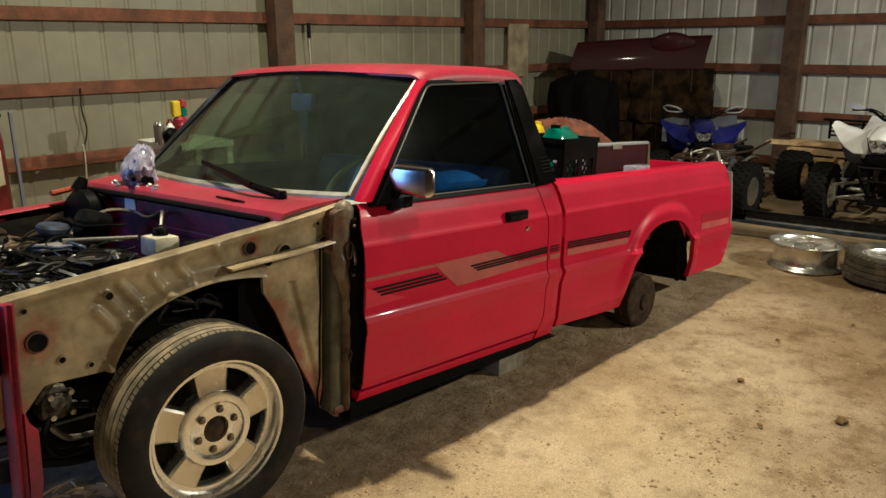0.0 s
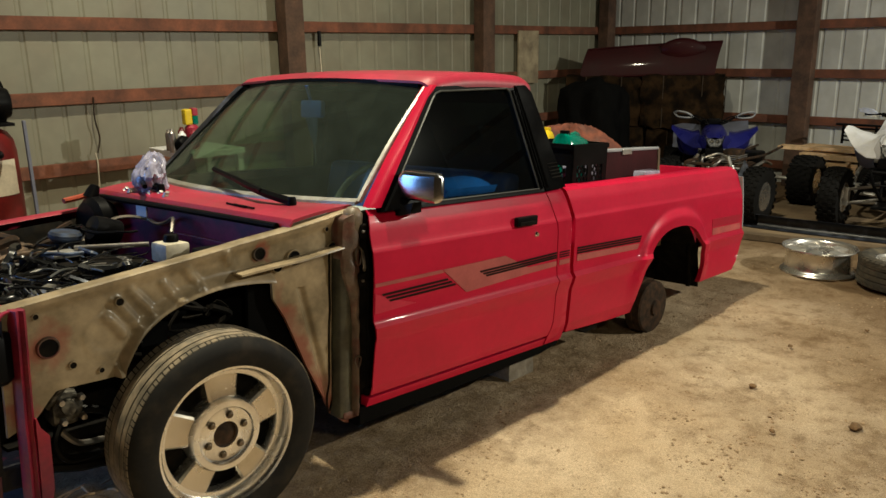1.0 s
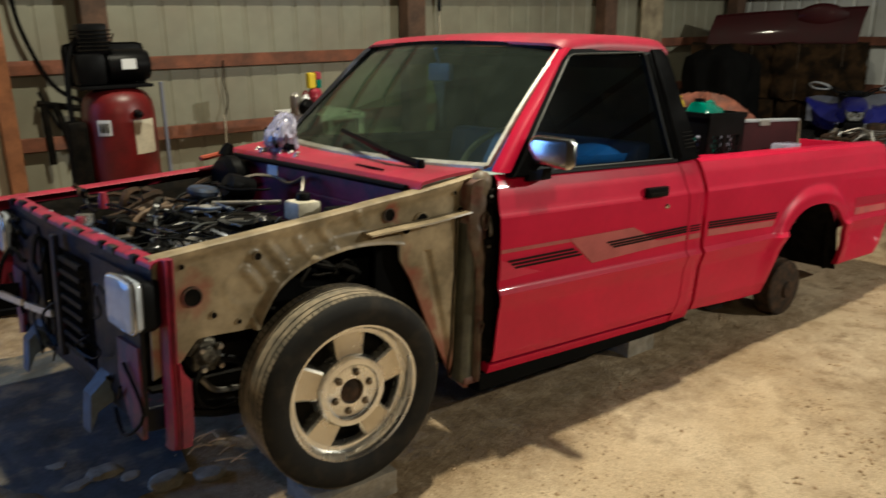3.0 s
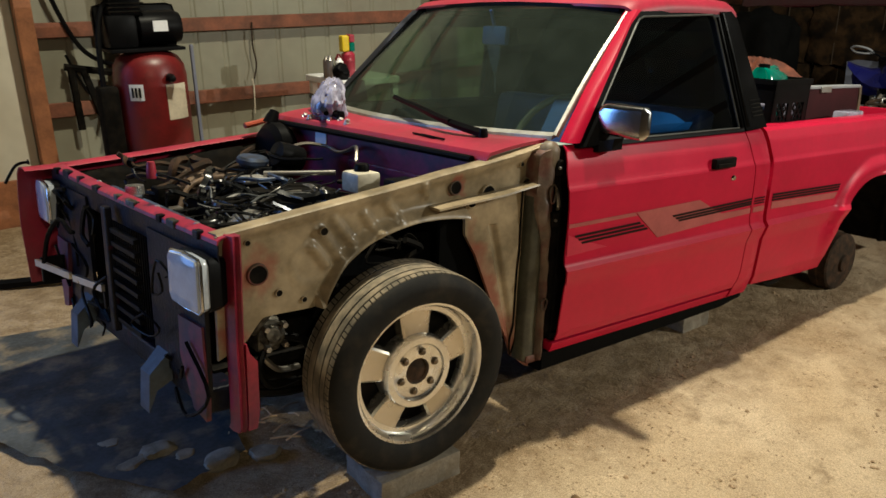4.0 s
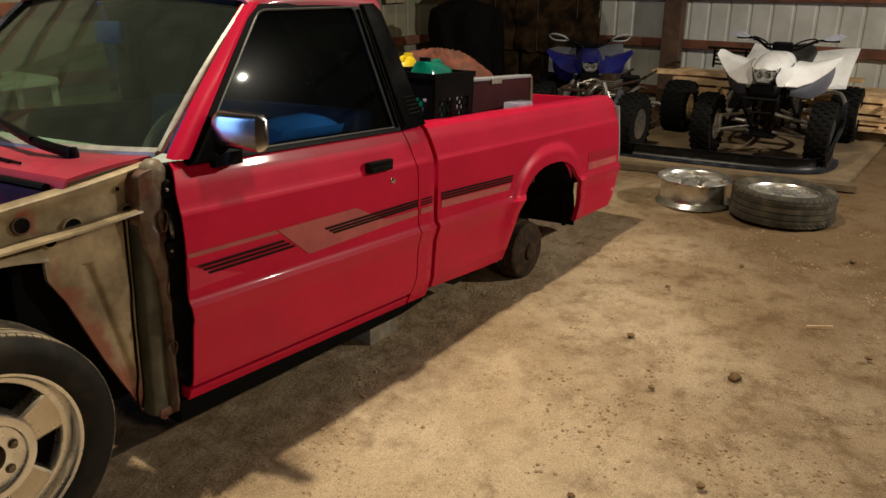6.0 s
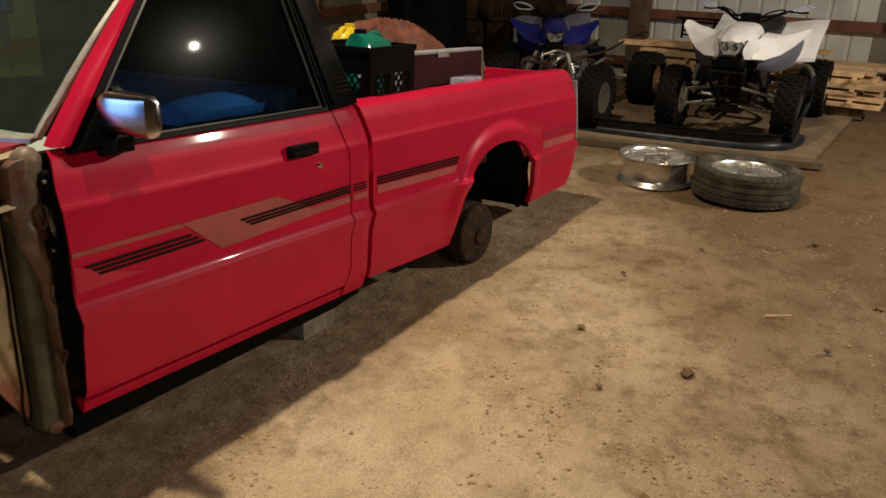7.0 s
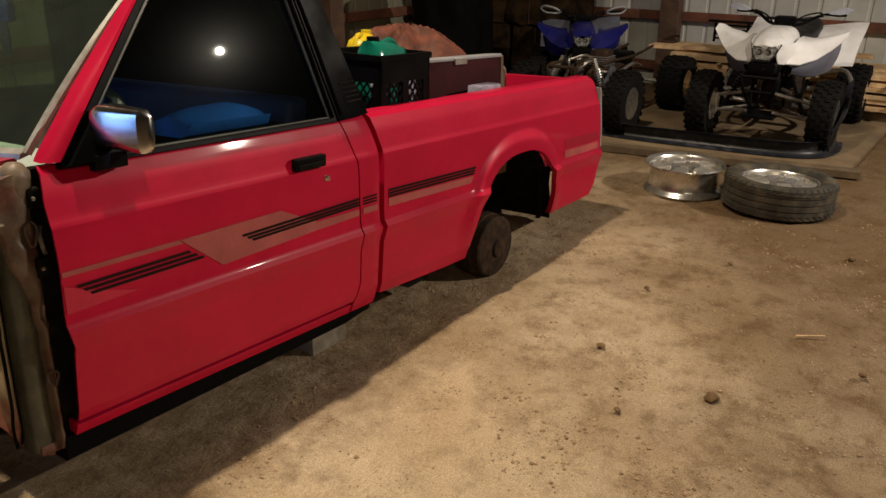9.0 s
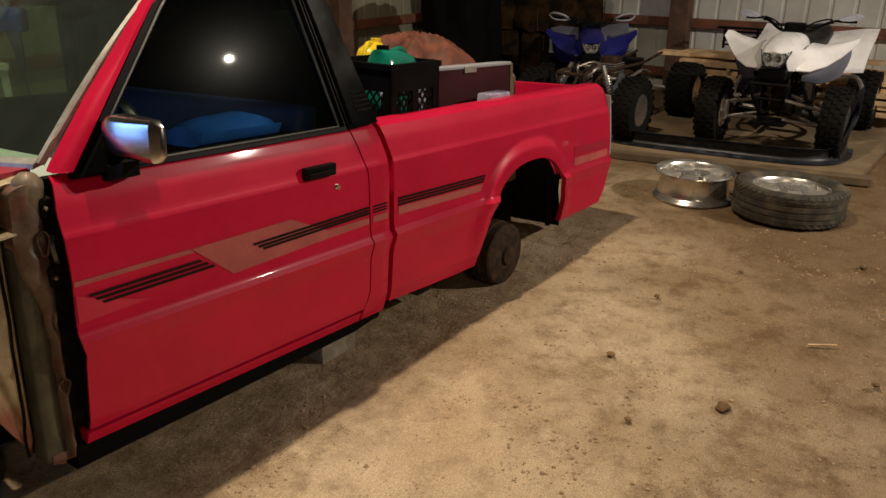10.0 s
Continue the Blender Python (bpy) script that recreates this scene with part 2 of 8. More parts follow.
# brighter copy of the seat's blue for its lamplit top
BLUE_SEAT_LIT = mat("lit_blue_vinyl", (0.02, 0.25, 0.98), 0.6, vary=0.25, scale=5)
GUARD = mat("cloudy_guard_plastic", (0.42, 0.45, 0.54), 0.35, vary=0.25, scale=12)
FLAP = mat("blue_grey_plastic", (0.15, 0.16, 0.21), 0.5, vary=0.2)
GREY = mat("grey_plastic", (0.30, 0.31, 0.33), 0.5, vary=0.2)
SILVER = mat("silver_tube", (0.62, 0.61, 0.58), 0.3, metal=0.9, vary=0.15)
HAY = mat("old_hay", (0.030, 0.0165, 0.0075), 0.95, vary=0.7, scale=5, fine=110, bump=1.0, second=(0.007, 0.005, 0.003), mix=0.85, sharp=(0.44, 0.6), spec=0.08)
TWINE = mat("brown_twine", (0.05, 0.032, 0.018), 0.9, vary=0.4, scale=40)
TARP_AND_SHADE = mat("black_tarp_and_shade", (0.003, 0.003, 0.003), 0.8, vary=0.3, spec=0.05)
TANK_RED = mat("red_tank_paint", (0.155, 0.008, 0.009), 0.4, vary=0.25, scale=4, second=(0.08, 0.007, 0.007), mix=0.6)
GREEN = mat("teal_green_plastic", (0.0, 0.15, 0.105), 0.14, vary=0.15)
YELLOW = mat("yellow_plastic", (0.72, 0.52, 0.02), 0.4, vary=0.12)
ORANGE_CLOTH = mat("orange_tarp", (0.165, 0.046, 0.024), 0.7, vary=0.4, scale=9, fine=90, bump=0.3, second=(0.07, 0.020, 0.012), mix=0.7)
CLEAR_BAG = mat("milky_bag", (0.36, 0.35, 0.47), 0.14, vary=0.4, scale=26, coat=0.8)
LENS = mat("headlamp_lens", (0.44, 0.48, 0.54), 0.12, vary=0.12, scale=20, coat=0.6)
LENS_DIM = mat("quad_lens", (0.10, 0.10, 0.10), 0.18, vary=0.6, scale=30, fine=90, second=(0.30, 0.30, 0.29), mix=0.6, coat=0.4)
LABEL_PAPER = mat("worn_paper", (0.62, 0.56, 0.44), 0.8, vary=0.2)
PAPER_WHITE = mat("white_sticker", (0.75, 0.77, 0.80), 0.6, vary=0.1)
GLASS_CLEAR = glass("windscreen_glass", (0.72, 0.84, 0.73), 0.0, 0.022)
GLASS_DARK = glass("tinted_glass", (0.62, 0.70, 0.66), 0.012, 0.001)
TRIM = mat("weathered_trim", (0.34, 0.335, 0.31), 0.45, metal=0.4, vary=0.3, scale=9, second=(0.22, 0.19, 0.14), mix=0.5)
BEAD = mat("grey_rubber_bead", (0.055, 0.058, 0.055), 0.5, vary=0.3, scale=12)
GLASS_FILM = glass("dark_film_glass", (0.48, 0.54, 0.44), 0.02, 0.002)
GLASS_NIGHT = glass("near_black_glass", (0.05, 0.06, 0.05), 0.02, 0.001)


def dirt_floor():
    """Packed tan dust that gives way to darker brown soil, with stains, crumbs and fine grit at several sizes, and
    shade painted beside the truck.
    """
    m = bpy.data.materials.new("dirt_floor")
    m.use_nodes = True
    nt = m.node_tree
    b = nt.nodes["Principled BSDF"]
    b.inputs["Roughness"].default_value, b.inputs["Specular IOR Level"].default_value = 0.95, 0.15
    tc, sx = nt.nodes.new("ShaderNodeTexCoord"), nt.nodes.new("ShaderNodeSeparateXYZ")
    nt.links.new(tc.outputs["Object"], sx.inputs[0])

    def cloud(scale, detail=9.0, rough=0.6, warp=0.0):
        n = nt.nodes.new("ShaderNodeTexNoise")
        n.inputs["Scale"].default_value, n.inputs["Detail"].default_value = scale, detail
        n.inputs["Roughness"].default_value, n.inputs["Distortion"].default_value = rough, warp
        nt.links.new(tc.outputs["Object"], n.inputs["Vector"])
        return n.outputs["Fac"]

    def span(v, lo, hi, a=0.0, b=1.0):
        n = nt.nodes.new("ShaderNodeMapRange")
        for k, q in enumerate((lo, hi, a, b)):
            n.inputs[k + 1].default_value = q
        nt.links.new(v, n.inputs[0])
        return n.outputs[0]

    def calc(op, a, b, c=0.0):
        n = nt.nodes.new("ShaderNodeMath")
        n.operation = op
        for k, v in enumerate((a, b, c)):
            if isinstance(v, (int, float)):
                n.inputs[k].default_value = v
            else:
                nt.links.new(v, n.inputs[k])
        return n.outputs[0]

    def over(fac, under, colour, mode="MIX"):
        n = nt.nodes.new("ShaderNodeMix")
        n.data_type, n.blend_type = "RGBA", mode
        nt.links.new(fac, n.inputs[0])
        if isinstance(under, tuple):
            n.inputs[6].default_value = (*under, 1)
        else:
            nt.links.new(under, n.inputs[6])
        n.inputs[7].default_value = (*colour, 1)
        return n.outputs[2]

    # trodden dust, pale where it is packed hardest
    c = over(span(cloud(1.1, 10, 0.62, 0.1), 0.36, 0.66), (0.49, 0.362, 0.225), (0.63, 0.500, 0.348))
    c = over(span(cloud(4.2, 10, 0.68, 0.1), 0.50, 0.72, 0, 0.34), c, (0.24, 0.160, 0.088))
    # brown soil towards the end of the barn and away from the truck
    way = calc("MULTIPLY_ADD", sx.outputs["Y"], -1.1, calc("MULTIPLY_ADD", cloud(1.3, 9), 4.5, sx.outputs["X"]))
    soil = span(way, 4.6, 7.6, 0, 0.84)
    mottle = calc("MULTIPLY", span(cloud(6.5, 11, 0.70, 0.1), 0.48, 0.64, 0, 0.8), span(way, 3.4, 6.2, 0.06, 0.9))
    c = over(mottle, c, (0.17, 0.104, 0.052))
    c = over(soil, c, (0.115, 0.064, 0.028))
    # damp-looking stains and scuffs with ragged edges
    stain = calc("MULTIPLY", span(cloud(2.4, 12, 0.70, 0.2), 0.55, 0.66), span(cloud(13, 8, 0.7), 0.42, 0.62, 0.0, 0.55))
    c = over(stain, c, (0.125, 0.078, 0.040))
    # turned-over dark earth beside the truck, oily and uneven, with floor shade painted in
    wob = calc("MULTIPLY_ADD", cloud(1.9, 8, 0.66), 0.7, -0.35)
    dug_shade = calc("MULTIPLY", span(calc("ADD", sx.outputs["Y"], wob), -0.34, -0.02), calc("MULTIPLY", span(calc("ADD", sx.outputs["X"], wob), -1.5, -0.9), span(calc("ADD", sx.outputs["X"], wob), 3.4, 2.4)))
    dug_shade = calc("MULTIPLY", dug_shade, span(cloud(10, 9, 0.7), 0.34, 0.62, 0.30, 0.80))
    c = over(dug_shade, c, (0.150, 0.092, 0.045))
    # crumbs lying in drifts
    drift = span(cloud(3.1, 7, 0.6), 0.47, 0.62)
    crumb = calc("MULTIPLY", span(cloud(60, 7, 0.7), 0.57, 0.62, 0, 0.9), drift)
    c = over(crumb, c, (0.13, 0.080, 0.042))
    pale = calc("MULTIPLY", span(cloud(85, 5, 0.6), 0.60, 0.68, 0, 0.6), span(cloud(5.5, 6), 0.48, 0.6))
    c = over(pale, c, (0.60, 0.49, 0.35))
    grain = cloud(190, 4, 0.65)
    mul = nt.nodes.new("ShaderNodeMix")
    mul.data_type, mul.blend_type = "RGBA", "MULTIPLY"
    mul.inputs[0].default_value = 1.0
    nt.links.new(c, mul.inputs[6])
    nt.links.new(span(grain, 0.30, 0.70, 0.66, 1.32), mul.inputs[7])
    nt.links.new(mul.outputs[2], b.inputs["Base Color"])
    h = calc("MULTIPLY_ADD", grain, 0.25, calc("MULTIPLY_ADD", cloud(38, 8, 0.7), 0.8, calc("MULTIPLY", cloud(9, 8, 0.65), 1.4)))
    bp = nt.nodes.new("ShaderNodeBump")
    bp.inputs["Strength"].default_value, bp.inputs["Distance"].default_value = 1.0, 0.016
    nt.links.new(h, bp.inputs["Height"])
    nt.links.new(bp.outputs[0], b.inputs["Normal"])
    return m


def rusted_apron():
    """The apron's tan primer, with red oxide bleeding in along the arch edge, round the lamp-wire hole and down the rear foot."""
    m = TAN.copy()
    m.name = "tan_primer_with_rust"
    nt = m.node_tree
    b = nt.nodes["Principled BSDF"]
    src = b.inputs["Base Color"].links[0].from_socket
    tc, sx, nz = nt.nodes.new("ShaderNodeTexCoord"), nt.nodes.new("ShaderNodeSeparateXYZ"), nt.nodes.new("ShaderNodeTexNoise")
    nz.inputs["Scale"].default_value, nz.inputs["Detail"].default_value = 16.0, 8.0
    nt.links.new(tc.outputs["Object"], sx.inputs[0])
    nt.links.new(tc.outputs["Object"], nz.inputs["Vector"])

    def calc(op, a, b, c=None):
        n = nt.nodes.new("ShaderNodeMath")
        n.operation = op
        for k, v in enumerate((a, b, c)):
            if v is None:
                continue
            if isinstance(v, (int, float)):
                n.inputs[k].default_value = v
            else:
                nt.links.new(v, n.inputs[k])
        return n.outputs[0]

    def span(v, lo, hi):
        n = nt.nodes.new("ShaderNodeMapRange")
        n.inputs[1].default_value, n.inputs[2].default_value = lo, hi
        nt.links.new(v, n.inputs[0])
        return n.outputs[0]

    x, z = sx.outputs["X"], sx.outputs["Z"]
    ragged = calc("MULTIPLY_ADD", nz.outputs["Fac"], 0.15, -0.075)
    edge = calc("ADD", calc("MULTIPLY_ADD", z, 0.497, -0.645), calc("ADD", x, ragged))
    rust = calc("MULTIPLY", span(edge, 0.055, 0.0), span(x, 0.235, 0.27))
    foot = calc("MULTIPLY", span(calc("ADD", z, ragged), 0.52, 0.36), span(x, 0.30, 0.36))
    rust = calc("MAXIMUM", rust, foot)
    for cx, cz, r in ((-0.515, 0.80, 0.075), (-0.60, 0.70, 0.05), (-0.585, 0.62, 0.06), (0.19, 0.985, 0.035)):
        dx, dz = calc("ADD", x, -cx), calc("ADD", z, -cz)
        d = calc("SQRT", calc("MULTIPLY_ADD", dx, dx, calc("MULTIPLY", dz, dz)), 0.0)
        rust = calc("MAXIMUM", rust, span(calc("ADD", d, ragged), r, r * 0.4))
    rust = calc("MULTIPLY", rust, 0.85)
    mx = nt.nodes.new("ShaderNodeMix")
    mx.data_type = "RGBA"
    nt.links.new(rust, mx.inputs[0])
    nt.links.new(src, mx.inputs[6])
    mx.inputs[7].default_value = (0.25, 0.062, 0.042, 1)
    nt.links.new(mx.outputs[2], b.inputs["Base Color"])
    return m


APRON = rusted_apron()
# for walls and roof out of view, kept dark to cut bounce light
DARK_UNSEEN = mat("dark_unseen_boards", (0.035, 0.028, 0.022), 0.85, vary=0.3, spec=0.2)
DIRT = dirt_floor()


# ---- mesh helpers ----
def link(name, verts, faces, material, parent=None, label="", smooth=False):
    me = bpy.data.meshes.new(name)
    me.from_pydata([tuple(v) for v in verts], [], faces)
    me.validate()
    me.update()
    if smooth:
        me.shade_smooth()
    me.materials.append(material)
    ob = new(name, me)
    if parent is not None:
        ob.parent = parent
    if label:
        ob["label"] = label
    return ob


def part(name, bm, material, parent=None, label="", smooth=False):
    me = bpy.data.meshes.new(name)
    bmesh.ops.recalc_face_normals(bm, faces=bm.faces[:])
    bm.to_mesh(me)
    bm.free()
    if smooth:
        me.shade_smooth()
        me.set_sharp_from_angle(angle=radians(smooth if smooth is not True else 40))
    me.materials.append(material)
    ob = new(name, me)
    if parent is not None:
        ob.parent = parent
    if label:
        ob["label"] = label
    return ob


def empty(name, m=None):
    ob = new(name)
    ob.empty_display_size = 0.1
    if m is not None:
        ob.matrix_world = m
    return ob


def box(bm, lo, hi, bevel=0.0, m=None):
    lo, hi = Vector(lo), Vector(hi)
    r = bmesh.ops.create_cube(bm, size=1.0)
    vs = r["verts"]
    for v in vs:
        v.co = Vector(((lo[i] + hi[i]) / 2 + v.co[i] * (hi[i] - lo[i])) for i in range(3))
    if bevel:
        es = list({e for v in vs for e in v.link_edges})
        r2 = bmesh.ops.bevel(bm, geom=es, offset=bevel, segments=2, profile=0.6, affect="EDGES")
        vs = list({v for f in r2["faces"] for v in f.verts} | {v for v in vs if v.is_valid})
    if m is not None:
        bmesh.ops.transform(bm, matrix=m, verts=vs)
    return vs


def boxes(*specs):
    bm = bmesh.new()
    for s in specs:
        box(bm, *s)
    return bm


def lathe(bm, profile, seg=32, m=None, close=False):
    """Turns (radius, height) rows round z; then moved by m."""
    rings = []
    for r, h in profile:
        rings.append([bm.verts.new((r * math.cos(2 * math.pi * i / seg), r * math.sin(2 * math.pi * i / seg), h)) for i in range(seg)])
    pairs = list(zip(rings, rings[1:])) + ([(rings[-1], rings[0])] if close else [])
    for a, b in pairs:
        for i in range(seg):
            j = (i + 1) % seg
            bm.faces.new((a[i], a[j], b[j], b[i]))
    if not close:
        for ring in (rings[0], rings[-1]):
            if (ring[0].co.xy.length) > 1e-4:
                bm.faces.new(ring)
    vs = [v for ring in rings for v in ring]
    if m is not None:
        bmesh.ops.transform(bm, matrix=m, verts=vs)
    return vs


def tube(bm, pts, r, seg=8, closed=False):
    """A round tube along points; r may be one radius or one a point."""
    pts = [Vector(p) for p in pts]
    n = len(pts)
    rr = r if isinstance(r, (list, tuple)) else [r] * n
    rings, side = [], None
    for i, p in enumerate(pts):
        a = pts[(i - 1) % n] if closed or i else p
        b = pts[(i + 1) % n] if closed or i < n - 1 else p
        d = (b - a).normalized()
        if side is None:
            side = d.orthogonal().normalized()
        side = (side - d * side.dot(d)).normalized()
        up = d.cross(side)
        rings.append([bm.verts.new(p + rr[i] * (math.cos(2 * math.pi * k / seg) * side + math.sin(2 * math.pi * k / seg) * up)) for k in range(seg)])
    for i in range(n if closed else n - 1):
        a, b = rings[i], rings[(i + 1) % n]
        for k in range(seg):
            j = (k + 1) % seg
            bm.faces.new((a[k], a[j], b[j], b[k]))
    if not closed:
        bm.faces.new(rings[0][::-1])
        bm.faces.new(rings[-1])
    return [v for ring in rings for v in ring]


def smooth_line(pts, steps=6):
    """Catmull-Rom through points."""
    pts = [Vector(p) for p in pts]
    out = []
    for i in range(len(pts) - 1):
        p0, p1, p2, p3 = pts[max(i - 1, 0)], pts[i], pts[i + 1], pts[min(i + 2, len(pts) - 1)]
        for k in range(steps):
            t = k / steps
            out.append(0.5 * (2 * p1 + (p2 - p0) * t + (2 * p0 - 5 * p1 + 4 * p2 - p3) * t * t + (3 * p1 - p0 - 3 * p2 + p3) * t ** 3))
    return out + [pts[-1]]


def interp(x, rows):
    """Straight lines through rows of (x, y)."""
    return float(np.interp(x, [r[0] for r in rows], [r[1] for r in rows]))


def shell(name, grid, thick, material, parent=None, label="", smooth=True, angle=35):
    """A sheet from a grid of points, with a thickness given as a vector, closed round its rim."""
    rows, cols = len(grid), len(grid[0])
    off = Vector(thick)
    front = [Vector(p) for r in grid for p in r]
    back = [p + off for p in front]
    n = rows * cols
    faces = []
    for i in range(rows - 1):
        for j in range(cols - 1):
            a, b, c, d = i * cols + j, i * cols + j + 1, (i + 1) * cols + j + 1, (i + 1) * cols + j
            quad = [a, b, c, d]
            if (front[a] - front[d]).length < 1e-5 and (front[b] - front[c]).length < 1e-5:
                continue
            if (front[a] - front[b]).length < 1e-5 and (front[c] - front[d]).length < 1e-5:
                continue
            faces.append(tuple(quad))
            faces.append(tuple(v + n for v in reversed(quad)))
    rim = [j for j in range(cols)] + [i * cols + cols - 1 for i in range(1, rows)] + [(rows - 1) * cols + j for j in range(cols - 2, -1, -1)] + [i * cols for i in range(rows - 2, 0, -1)]
    for a, b in zip(rim, rim[1:] + rim[:1]):
        if (front[a] - front[b]).length > 1e-5:
            faces.append((b, a, a + n, b + n))
    bm = bmesh.new()
    vs = [bm.verts.new(p) for p in front + back]
    for f in faces:
        try:
            bm.faces.new([vs[i] for i in f])
        except ValueError:
            pass
    bmesh.ops.remove_doubles(bm, verts=bm.verts[:], dist=1e-4)
    return part(name, bm, material, parent, label, smooth=angle if smooth else False)


def prism(bm, outline, lo, hi, axis="y", bevel=0.0):
    """An outline of 2D points pushed out along an axis from lo to hi."""
    def p(u, v, w):
        return {"y": (u, w, v), "x": (w, u, v), "z": (u, v, w)}[axis]
    a = [bm.verts.new(p(u, v, lo)) for u, v in outline]
    b = [bm.verts.new(p(u, v, hi)) for u, v in outline]
    k = len(outline)
    fs = [bm.faces.new(a), bm.faces.new(b[::-1])]
    for i in range(k):
        j = (i + 1) % k
        fs.append(bm.faces.new((a[i], b[i], b[j], a[j])))
    if bevel:
        es = list({e for f in fs[:2] for e in f.edges})
        bmesh.ops.bevel(bm, geom=es, offset=bevel, segments=2, profile=0.6, affect="EDGES")
    return a + b


def loft(bm, rings, closed=True, caps=True):
    """Skins rows of points one after the other."""
    rs = [[bm.verts.new(p) for p in ring] for ring in rings]
    k = len(rs[0])
    for a, b in zip(rs, rs[1:]):
        for i in range(k if closed else k - 1):
            j = (i + 1) % k
            bm.faces.new((a[i], a[j], b[j], b[i]))
    if caps and closed:
        bm.faces.new(rs[0][::-1])
        bm.faces.new(rs[-1])
    return [v for r in rs for v in r]


def ease(t):
    t = min(1.0, max(0.0, t))
    return t * t * (3 - 2 * t)


def levels(lo, hi, n, *keep):
    """n even steps from lo to hi, with some values hit exactly."""
    out = [lo + (hi - lo) * i / n for i in range(n + 1)] + [k for k in keep if lo < k < hi]
    out = sorted(out)
    return [v for i, v in enumerate(out) if i == 0 or v - out[i - 1] > 1e-3 or v in keep]


def sheet_xz(name, xs, zs, zb, zt, yf, thick, material, parent, label="", xmap=None, angle=35):
    """An upright sheet metal panel: columns xs between a lower and an upper line, bent in y by yf."""
    grid = []
    for z in zs:
        row = []
        for x in xs:
            zz = min(max(z, zb(x)), zt(x))
            row.append((xmap(x, zz) if xmap else x, yf(x, zz), zz))
        grid.append(row)
    return shell(name, grid, (0, thick, 0), material, parent, label, True, angle)


# ---- the barn ----
WALL_Y, END_X = 4.30, 8.56


def ground_z(x, y):
    """Height of the trodden dirt: soft swells, scuffs and small crumbly lumps."""
    z = 0.018 * noise.noise((x * 0.8, y * 0.8, 3)) + 0.010 * noise.noise((x * 3, y * 3, 7)) + 0.006 * noise.noise((x * 9, y * 9, 1)) - 0.006
    return z + 0.004 * max(0.0, noise.noise((x * 17, y * 17, 5))) * (0.4 + noise.noise((x * 1.7, y * 1.7, 12)))


def barn():
    # ground: one sheet with soft unevenness
    bm = bmesh.new()
    nx, ny, x0, x1, y0, y1 = 420, 300, -7.0, 8.7, -6.6, 4.5
    g = []
    for j in range(ny + 1):
        row = []
        for i in range(nx + 1):
            x, y = x0 + (x1 - x0) * i / nx, y0 + (y1 - y0) * j / ny
            row.append(bm.verts.new((x, y, ground_z(x, y))))
        g.append(row)
    for j in range(ny):
        for i in range(nx):
            bm.faces.new((g[j][i], g[j][i + 1], g[j + 1][i + 1], g[j + 1][i]))
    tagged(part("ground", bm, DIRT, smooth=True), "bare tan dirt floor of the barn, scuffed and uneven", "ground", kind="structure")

    def sheet(name, a, b, z0, z1, material, inward, label, pitch=0.2286, rise=0.016):
        """Ribbed tin between the ground points a and b, with raised ribs on its inner face."""
        a, b, inn = Vector((*a, 0)), Vector((*b, 0)), Vector((*inward, 0))
        d = (b - a).normalized()
        length = (b - a).length
        s, pts = 0.0, []
        while s < length:
            pts += [(s, 0.0), (s + 0.012, rise), (s + 0.034, rise), (s + 0.046, 0.0)]
            s += pitch
        pts = [(u, h) for u, h in pts if u <= length] + [(length, 0.0)]
        vs, fs = [], []
        for u, h in pts:
            q = a + d * u + inn * (-h)
            vs += [(q.x, q.y, z0), (q.x, q.y, z1)]
        for i in range(len(pts) - 1):
            fs.append((2 * i, 2 * i + 2, 2 * i + 3, 2 * i + 1))
        k = len(vs)
        for u, h in pts:
            q = a + d * u - inn * 0.04
            vs += [(q.x, q.y, z0), (q.x, q.y, z1)]
        for i in range(len(pts) - 1):
            fs.append((k + 2 * i, k + 2 * i + 1, k + 2 * i + 3, k + 2 * i + 2))
        for i in (0, len(pts) - 1):
            fs.append((2 * i, 2 * i + 1, k + 2 * i + 1, k + 2 * i))
        for i in range(len(pts) - 1):
            fs.append((2 * i + 1, 2 * i + 3, k + 2 * i + 3, k + 2 * i + 1))
        return tagged(link(name, vs, fs, material), label, "wall", kind="structure")

    sheet("wall_north", (-0.55, WALL_Y), (END_X, WALL_Y), -0.05, 7.2, WALL_TIN, (0, -1), "cream painted ribbed tin barn wall", rise=0.006)
    sheet("wall_east", (END_X, WALL_Y), (END_X, -6.5), -0.05, 7.2, END_TIN, (-1, 0), "grey ribbed tin end wall of the barn", rise=0.009)
    sheet("wall_south", (END_X, -6.5), (-7, -6.5), -0.05, 7.2, DARK_UNSEEN, (0, 1), "unseen ribbed barn wall, dark to cut bounce light")
    # west wall with a wide open doorway, out of view
    bm = boxes(((-4.5, -6.5, -0.05), (-4.4, 0.85, 7.2)), ((-4.5, 3.95, -0.05), (-4.4, 4.4, 7.2)), ((-4.5, 0.85, 3.3), (-4.4, 3.95, 7.2)))
    tagged(part("wall_west", bm, DARK_UNSEEN), "unseen wall round a wide open doorway, dark to cut bounce light", "wall", kind="structure")
    tagged(part("ceiling", boxes(((-7.1, -6.6, 7.2), (END_X + 0.1, WALL_Y + 0.1, 7.3))), DARK_UNSEEN), "unseen underside of the barn roof, dark to cut bounce light", "ceiling", kind="structure")

    # girts: long boards on the inner faces
    for z in (0.21, 0.77, 1.32, 1.88, 2.46, 3.1, 3.8):
        girt = part("girt", boxes(((-0.36, WALL_Y - 0.065, z - 0.05), (END_X - 0.02, WALL_Y - 0.018, z + 0.05), 0.004)), GIRT)
        tagged(girt, "red-brown stained wooden girt along the tin wall", "wall board", "wall girts", "structure")
